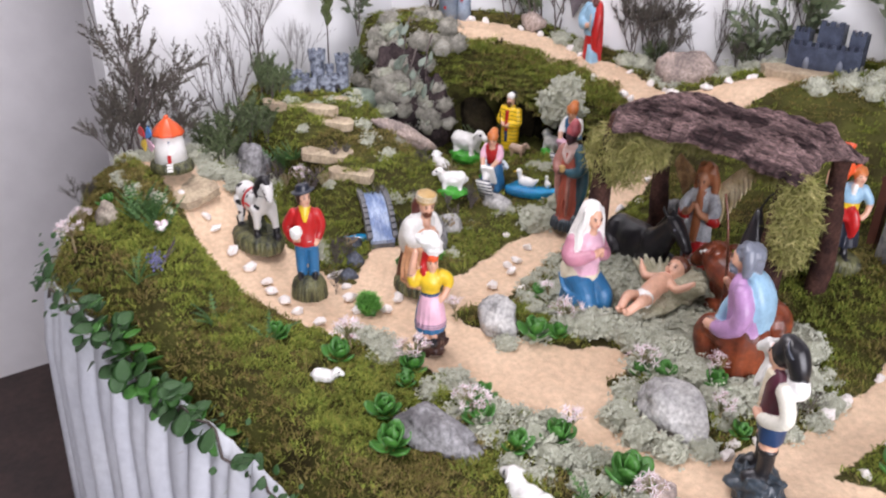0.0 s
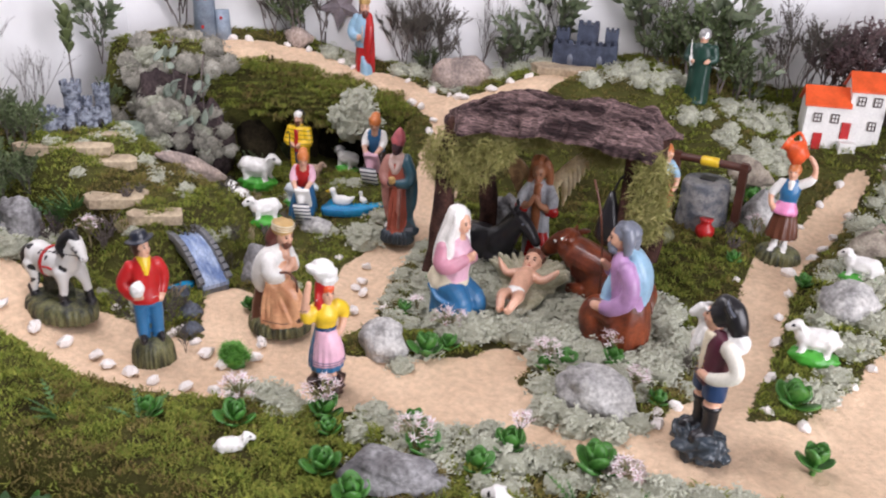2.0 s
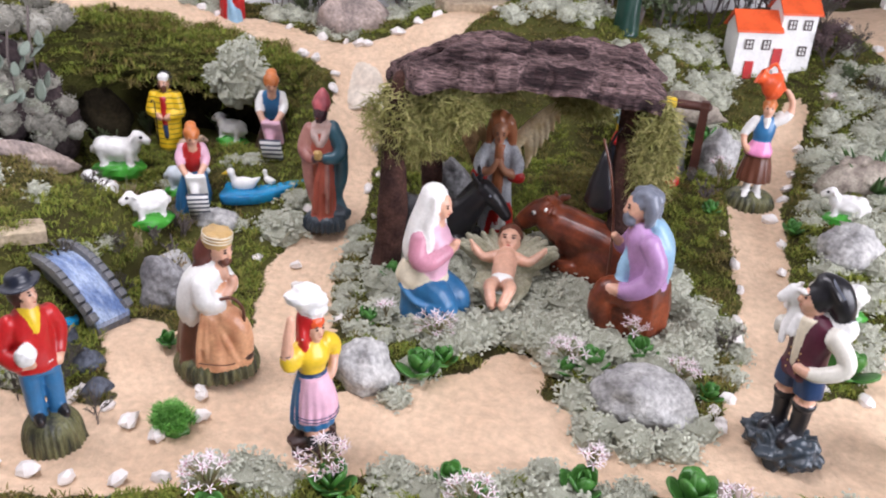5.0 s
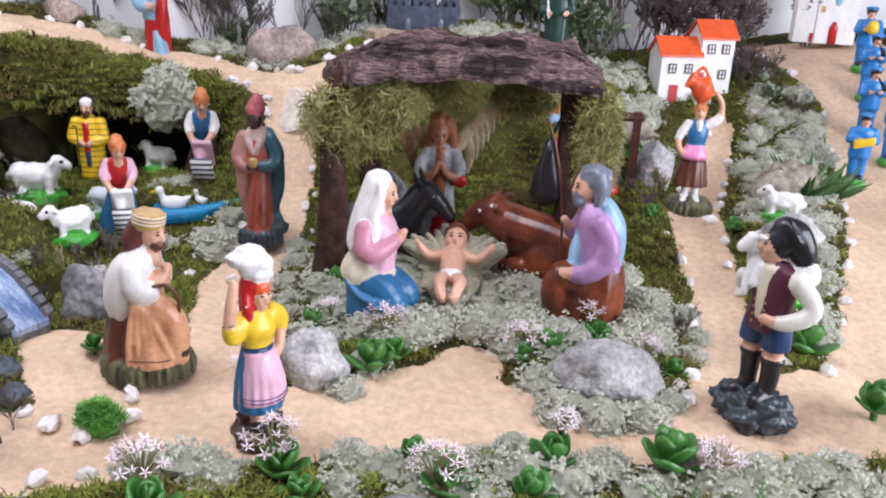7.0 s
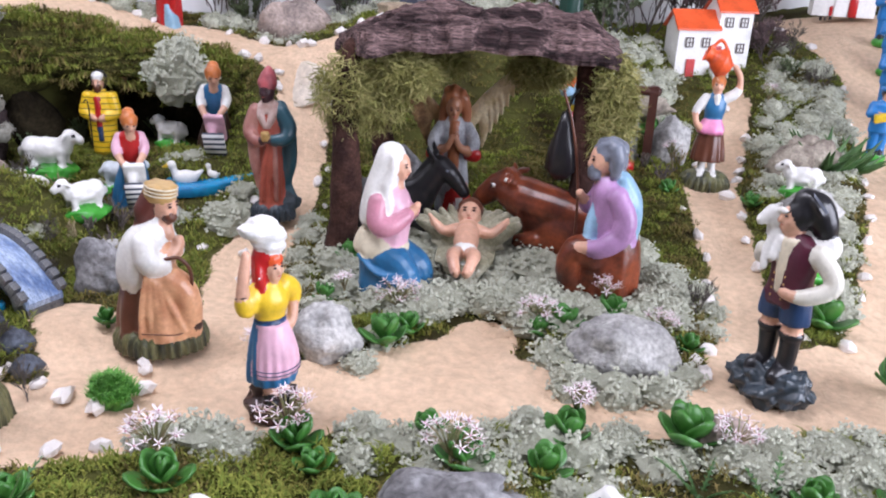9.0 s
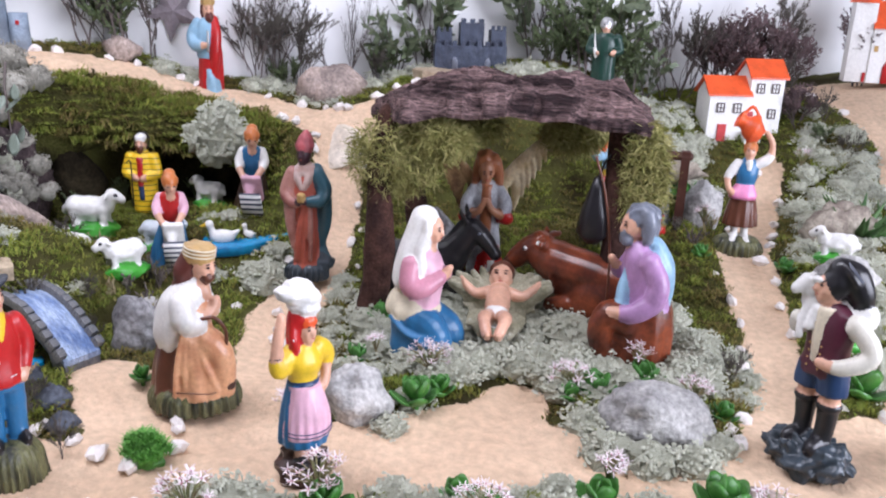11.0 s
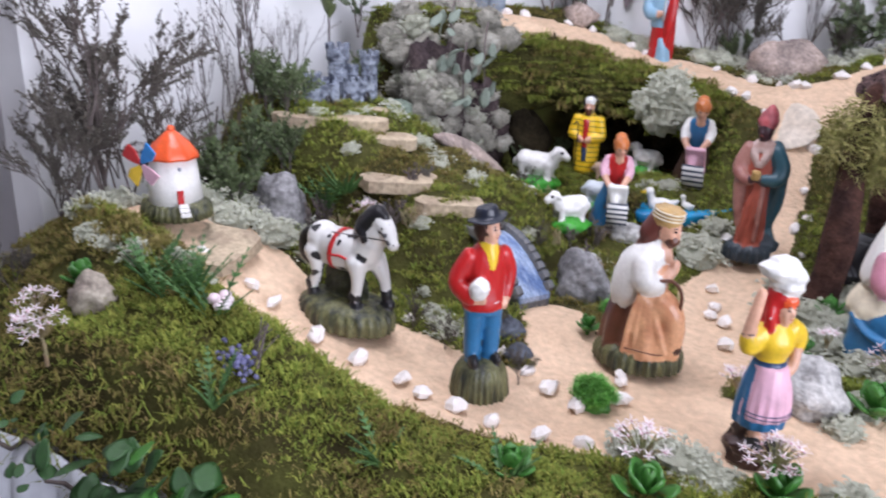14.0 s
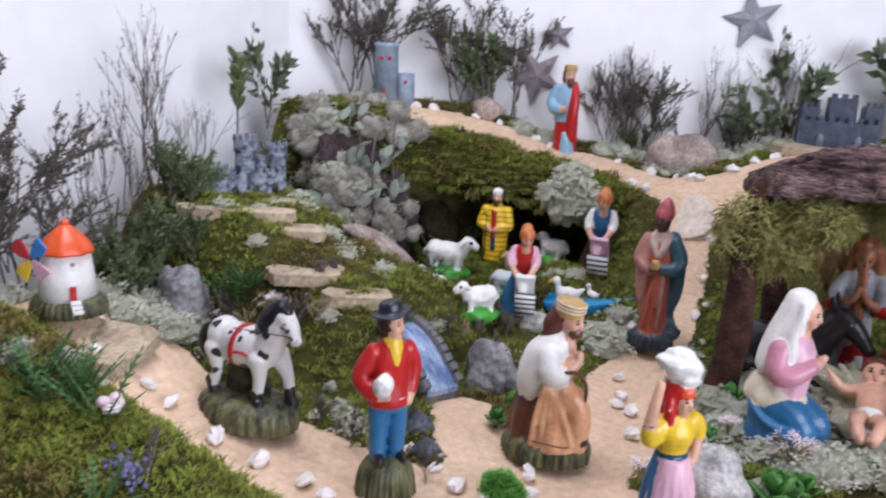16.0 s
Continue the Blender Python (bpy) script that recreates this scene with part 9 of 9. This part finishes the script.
KINDS = {
    "h": (HE, "dry_heather", "grey brown dried heather sprig against the wall", "heather"),
    "b": (BARE, "bare_branch", "thin bare branching twigs against the wall", "branch"),
    "c": (CON, "conifer_sprig", "dark green conifer sprig against the wall", "conifer"),
    "p": (PLU, "plum_dry_bush", "plum brown dried bush behind the toy house", "bush"),
    "l": (BRO, "leafy_branch", "dark green leafy branch against the white wall", "branch"),
}


def bush(kind, x, y, h, k=0, lean=(0, 0), z=None):
    meshes, name, label, cat = KINDS[kind]
    wood, leaves = meshes[k % len(meshes)]
    ob = new(name, wood)
    ob.matrix_world = Matrix.LocRotScale((x, y, (land(x, y) if z is None else z) - 0.004), Euler((radians(lean[0]), radians(lean[1]), k * 1.7 + x * 5)), Vector((h, h, h)))
    fo = new("foliage", leaves)
    fo.parent = ob
    return tagged(ob, label, cat, name.replace("_", " ") + " sprigs")


def bushes(places, first):
    for n, (kind, x, y, h) in enumerate(places):
        bush(kind, x, y, h, first + n)


# left end, round the windmill
bushes((("h", -0.87, -0.42, 0.3), ("h", -0.9, -0.36, 0.22), ("h", -0.88, -0.47, 0.14), ("h", -0.86, -0.545, 0.08), ("c", -0.66, 0.3, 0.07), ("c", -0.7, 0.24, 0.07), ("c", -0.55, 0.34, 0.06), ("c", -0.82, -0.25, 0.16), ("c", -0.85, -0.21, 0.16), ("c", -0.87, -0.16, 0.13), ("c", -0.88, -0.25, 0.17), ("c", -0.81, -0.19, 0.10), ("c", -0.8, -0.2, 0.11), ("c", -0.835, -0.16, 0.12), ("c", -0.9, -0.27, 0.12), ("c", -0.78, -0.3, 0.11), ("c", -0.9, -0.15, 0.12), ("b", -0.93, -0.22, 0.36), ("b", -0.945, -0.12, 0.32), ("b", -0.96, -0.04, 0.18), ("l", -0.965, 0.12, 0.19), ("h", -0.9, -0.44, 0.2), ("h", -0.83, -0.36, 0.13), ("c", -0.93, 0.1, 0.1)), 0)
# corner and back wall
bushes((("h", -0.94, 0.3, 0.25), ("h", -0.9, 0.335, 0.28), ("h", -0.76, 0.405, 0.24), ("c", -0.71, 0.435, 0.22), ("h", -0.68, 0.455, 0.24), ("h", -0.73, 0.42, 0.17), ("h", -0.53, 0.535, 0.19), ("h", -0.49, 0.56, 0.2), ("b", -0.5, 0.56, 0.26), ("h", -0.455, 0.575, 0.18), ("c", -0.47, 0.56, 0.1), ("b", -0.4, 0.62, 0.28), ("l", -0.29, 0.665, 0.19), ("c", -0.31, 0.655, 0.13), ("b", -0.26, 0.69, 0.3), ("l", -0.24, 0.7, 0.26), ("h", -0.33, 0.64, 0.12), ("l", -0.06, 0.755, 0.3), ("c", 0.02, 0.74, 0.2), ("c", 0.06, 0.72, 0.24), ("c", 0.11, 0.72, 0.22), ("c", 0.14, 0.74, 0.15), ("b", -0.02, 0.79, 0.3), ("l", 0.1, 0.8, 0.3)), 21)
bushes((("c", 0, 0.7, 0.13), ("b", 0.22, 0.86, 0.27), ("h", 0.24, 0.85, 0.24), ("l", 0.17, 0.76, 0.16), ("p", 0.31, 0.865, 0.19), ("p", 0.36, 0.87, 0.22), ("p", 0.415, 0.86, 0.2), ("h", 0.44, 0.8, 0.12), ("p", 0.45, 0.75, 0.11), ("h", 0.43, 0.93, 0.22), ("p", 0.39, 0.77, 0.1), ("h", 0.5, 0.76, 0.08), ("p", 0.62, 1.04, 0.2), ("h", 0.68, 1.05, 0.24), ("h", 0.53, 0.67, 0.07), ("c", 0.49, 0.7, 0.07)), 45)
for n, (x, y, h) in enumerate(((-0.415, -0.265, 0.055), (-0.43, -0.24, 0.05), (-0.355, -0.305, 0.045), (-0.46, -0.10, 0.05), (-0.49, -0.05, 0.05), (0.262, 0.0, 0.06), (-0.50, -0.29, 0.05), (-0.545, 0.0, 0.05), (-0.45, -0.30, 0.05))):
    bush("h", x, y, h, n)


def leafy_spray(x, y, z, n, seed):
    """Broad grey green leaves hanging beside the cave."""
    rnd = random.Random(seed)
    mb = MB().tube([(0, 0, 0.06), (0.01, -0.02, 0.03), (0.02, -0.03, -0.03)], [0.002, 0.0018, 0.001], TWIG, 5)
    s = mb.thing("leafy_spray", "spray of broad grey green leaves by the cave", "plant", pose(x, y, z))
    for i in range(n):
        ob = new("leaf", GREYLEAF)
        ob.parent = s
        k = rnd.uniform(0.020, 0.031)
        ob.matrix_basis = Matrix.LocRotScale((rnd.uniform(-0.02, 0.03), rnd.uniform(-0.035, -0.015), rnd.uniform(-0.04, 0.06)), Euler((rnd.uniform(-0.6, 0.6), rnd.uniform(0.3, 1.4), rnd.uniform(-2.4, -0.7))), Vector((k, k, k)))


leafy_spray(-0.745, 0.125, 0.17, 9, 1)
leafy_spray(-0.725, 0.150, 0.20, 7, 2)
leafy_spray(-0.775, 0.130, 0.23, 8, 5)


def cactus_leaf_sprig(x, y, z, h):
    mb = MB().tube([(0, 0, -0.08), (0, 0, h)], [0.002, 0.001], TWIG, 5)
    s = mb.thing("leafy_sprig", "upright olive green leafy sprig behind the castle", "plant", pose(x, y, z))
    rnd = random.Random(4)
    for i in range(16):
        ob = new("leaf", OLIVELEAF)
        ob.parent = s
        k = rnd.uniform(0.026, 0.034)
        ob.matrix_basis = Matrix.LocRotScale((0, 0, h * (0.1 + 0.055 * i)), Euler((0, -1.15, i * 2.4)), Vector((k, k, k)))


cactus_leaf_sprig(-0.945, 0.030, 0.245, 0.085)


# ---- ivy along the table edge ----
def ivy():
    rnd = random.Random(8)
    mb = MB()
    pts = []
    for i in range(75):
        x = -0.90 + 0.0225 * i
        pts.append((x, front_edge(x) - 0.016 + 0.006 * math.sin(i * 1.3), max(-0.09, land(x, front_edge(x)) - 0.085) + 0.014 * math.sin(i * 0.7) + 0.010 * math.sin(i * 2.3)))
    mb.tube(pts, [0.0022] * len(pts), TWIG, 5)
    s = mb.thing("ivy_garland", "dark green ivy garland hanging along the table edge", "ivy")
    for i in range(240):
        p = Vector(pts[rnd.randrange(len(pts))])
        ob = new("leaf", IVY)
        ob.parent = s
        k = rnd.choice((0.014, 0.018, 0.022, 0.028)) * rnd.uniform(0.8, 1.2) * (1.25 if -0.60 < p.x < -0.25 else 0.62)
        ob.matrix_basis = Matrix.LocRotScale(p + Vector((rnd.uniform(-0.03, 0.03), rnd.uniform(-0.02, 0.012), rnd.gauss(0.014, 0.022))), Euler((rnd.uniform(-0.5, 0.5), rnd.uniform(-0.3, 1.2), rnd.uniform(-2.6, -0.5))), Vector((k, k, k)))

    # broader leaves lying over the rim
    for i in range(120):
        x = rnd.gauss(-0.36, 0.10) if i < 100 else rnd.uniform(-0.9, 0.2)
        k = rnd.uniform(0.016, 0.034)
        ob = new("leaf", VINELEAF if i % 3 == 0 else IVY)
        ob.parent = s
        ob.matrix_basis = Matrix.LocRotScale((x, front_edge(x) + rnd.uniform(-0.022, 0.020), land(x, front_edge(x) + 0.02) - 0.045 + rnd.uniform(-0.02, 0.03)), Euler((rnd.uniform(-0.5, 0.5), rnd.uniform(-0.2, 0.9), rnd.uniform(-2.6, -0.5))), Vector((k, k, k)))


ivy()


def hanging_vine(x, y, z, n, seed):
    rnd = random.Random(seed)
    mb = MB().tube([(0, 0, 0.5), (0.012, -0.01, 0.25), (0.02, 0, 0.1), (0.05, 0.02, -0.08)], [0.0016, 0.0014, 0.0012, 0.0008], TWIG, 5)
    s = mb.thing("hanging_vine", "thin green vine hanging on the wall end", "vine", pose(x, y, z))
    for i in range(n):
        ob = new("leaf", VINELEAF)
        ob.parent = s
        t = rnd.uniform(0.02, 0.45)
        k = rnd.uniform(0.022, 0.036)
        ob.matrix_basis = Matrix.LocRotScale((rnd.uniform(-0.022, 0.026), rnd.uniform(-0.02, 0.0), t + 0.08), Euler((rnd.uniform(-0.5, 0.5), rnd.uniform(0.2, 1.4), rnd.uniform(-2.4, -0.7))), Vector((k, k, k)))


hanging_vine(-0.985, -0.455, 0.27, 30, 3)


# ---- stars on the wall ----
def wall_star(x, z, r, material, label, turn=0.0):
    mb = MB()
    n = 10
    q = [((r if i % 2 == 0 else r * 0.42) * math.cos(math.pi / 2 + i * math.pi / 5 + turn), (r if i % 2 == 0 else r * 0.42) * math.sin(math.pi / 2 + i * math.pi / 5 + turn)) for i in range(n)]
    v = [(a, -0.003, b) for a, b in q] + [(a, 0.0, b) for a, b in q] + [(0, -0.012, 0)]
    f = [(i, (i + 1) % n, 2 * n) for i in range(n)] + [(i + n, i, (i + 1) % n, (i + 1) % n + n)[::-1] for i in range(n)]
    mb.add(v, f, material)
    mb.thing("wall_star", label, "star", pose(x, wall_y(x) - 0.004, z, 0, 0, math.degrees(math.atan(WALL_K))), "wall stars", smooth=False)


wall_star(-0.655, 0.325, 0.055, STARM, "dark brown card star fixed to the white wall", 0.5)
wall_star(-0.325, 0.445, 0.055, STARG, "grey card star hung on the white wall", 0.25)
wall_star(-0.625, 0.40, 0.03, STARM, "small dark brown card star on the wall", 0.2)


# ---- white pebbles along the paths ----
def pebbles():
    rnd = random.Random(21)
    meshes = []
    for s in range(5):
        mb = MB()
        mb.ball((0, 0, 0), (1.1, 0.80, 0.62), QUARTZ, 7, 4, Matrix.Rotation(0.4 * s, 3, "X"), 0.55, s + 3)
        meshes.append(mb.mesh("white_pebble", False))

    def put(x, y, k=1.0):
        ob = new("white_pebble", meshes[rnd.randrange(5)])
        r = rnd.uniform(0.0078, 0.0118) * k
        ob.matrix_world = Matrix.LocRotScale((x, y, land(x, y) + r * 0.25), Euler((rnd.uniform(-0.4, 0.4), rnd.uniform(-0.4, 0.4), rnd.uniform(0, 6))), Vector((r, r, r)))
        tagged(ob, "small white quartz pebble edging the sand path", "pebble", "white path pebbles")

    # rows along both edges: path, from, to, sides
    for p, sides, gap in ((2, (-1, 1), 0.042), (3, (-1, 1), 0.05), (5, (-1, 1), 0.040), (6, (1,), 0.06)):
        run = 0.0
        for (x0, y0, w0), (x1, y1, w1) in zip(PATHS[p], PATHS[p][1:]):
            L = math.hypot(x1 - x0, y1 - y0)
            n = max(1, int(L / gap))
            for i in range(n):
                t = (i + rnd.uniform(0.25, 0.75)) / n
                nx, ny = -(y1 - y0) / L, (x1 - x0) / L
                for s in sides:
                    if rnd.random() < 0.12:
                        continue
                    w = (w0 + (w1 - w0) * t) - 0.002
                    x, y = x0 + (x1 - x0) * t + nx * w * s, y0 + (y1 - y0) * t + ny * w * s
                    if abs(sand_at(x, y)) > 0.012 or lichen_ground(x, y) or (p == 2 and y < 0.3) or (p == 5 and y < 0.36):
                        continue
                    put(x, y)
    front = ((-0.735, -0.303), (-0.666, -0.403), (-0.638, -0.399), (-0.607, -0.395), (-0.545, -0.390), (-0.492, -0.386), (-0.440, -0.386), (-0.691, -0.414), (-0.700, -0.301), (-0.514, -0.279), (-0.461, -0.272), (-0.396, -0.273), (-0.324, -0.297), (-0.281, -0.240), (-0.261, -0.268), (-0.355, -0.283), (-0.372, -0.388), (-0.330, -0.384), (-0.293, -0.373), (-0.256, -0.359), (-0.288, -0.307), (-0.402, -0.282), (-0.405, -0.390), (-0.225, -0.335))
    middle = ((-0.318, 0.152), (-0.331, 0.085), (-0.291, 0.044), (-0.269, -0.001), (-0.249, -0.035), (-0.228, -0.090), (-0.243, 0.270), (-0.249, 0.225), (-0.225, 0.17), (-0.349, 0.039), (-0.268, -0.025), (-0.19, -0.06), (-0.205, 0.01))
    right = ((0.258, 0.328), (0.266, 0.247), (0.279, 0.188), (0.286, 0.135), (0.282, 0.070), (0.278, 0.033), (0.273, -0.042), (0.258, -0.085), (0.338, 0.308), (0.343, 0.237), (0.340, 0.183), (0.350, 0.12), (0.355, 0.04), (0.252, -0.135), (0.245, -0.115), (0.362, -0.04))
    for row in (front, middle, right):
        for x, y in row:
            put(x + rnd.uniform(-0.003, 0.003), y + rnd.uniform(-0.003, 0.003))


pebbles()
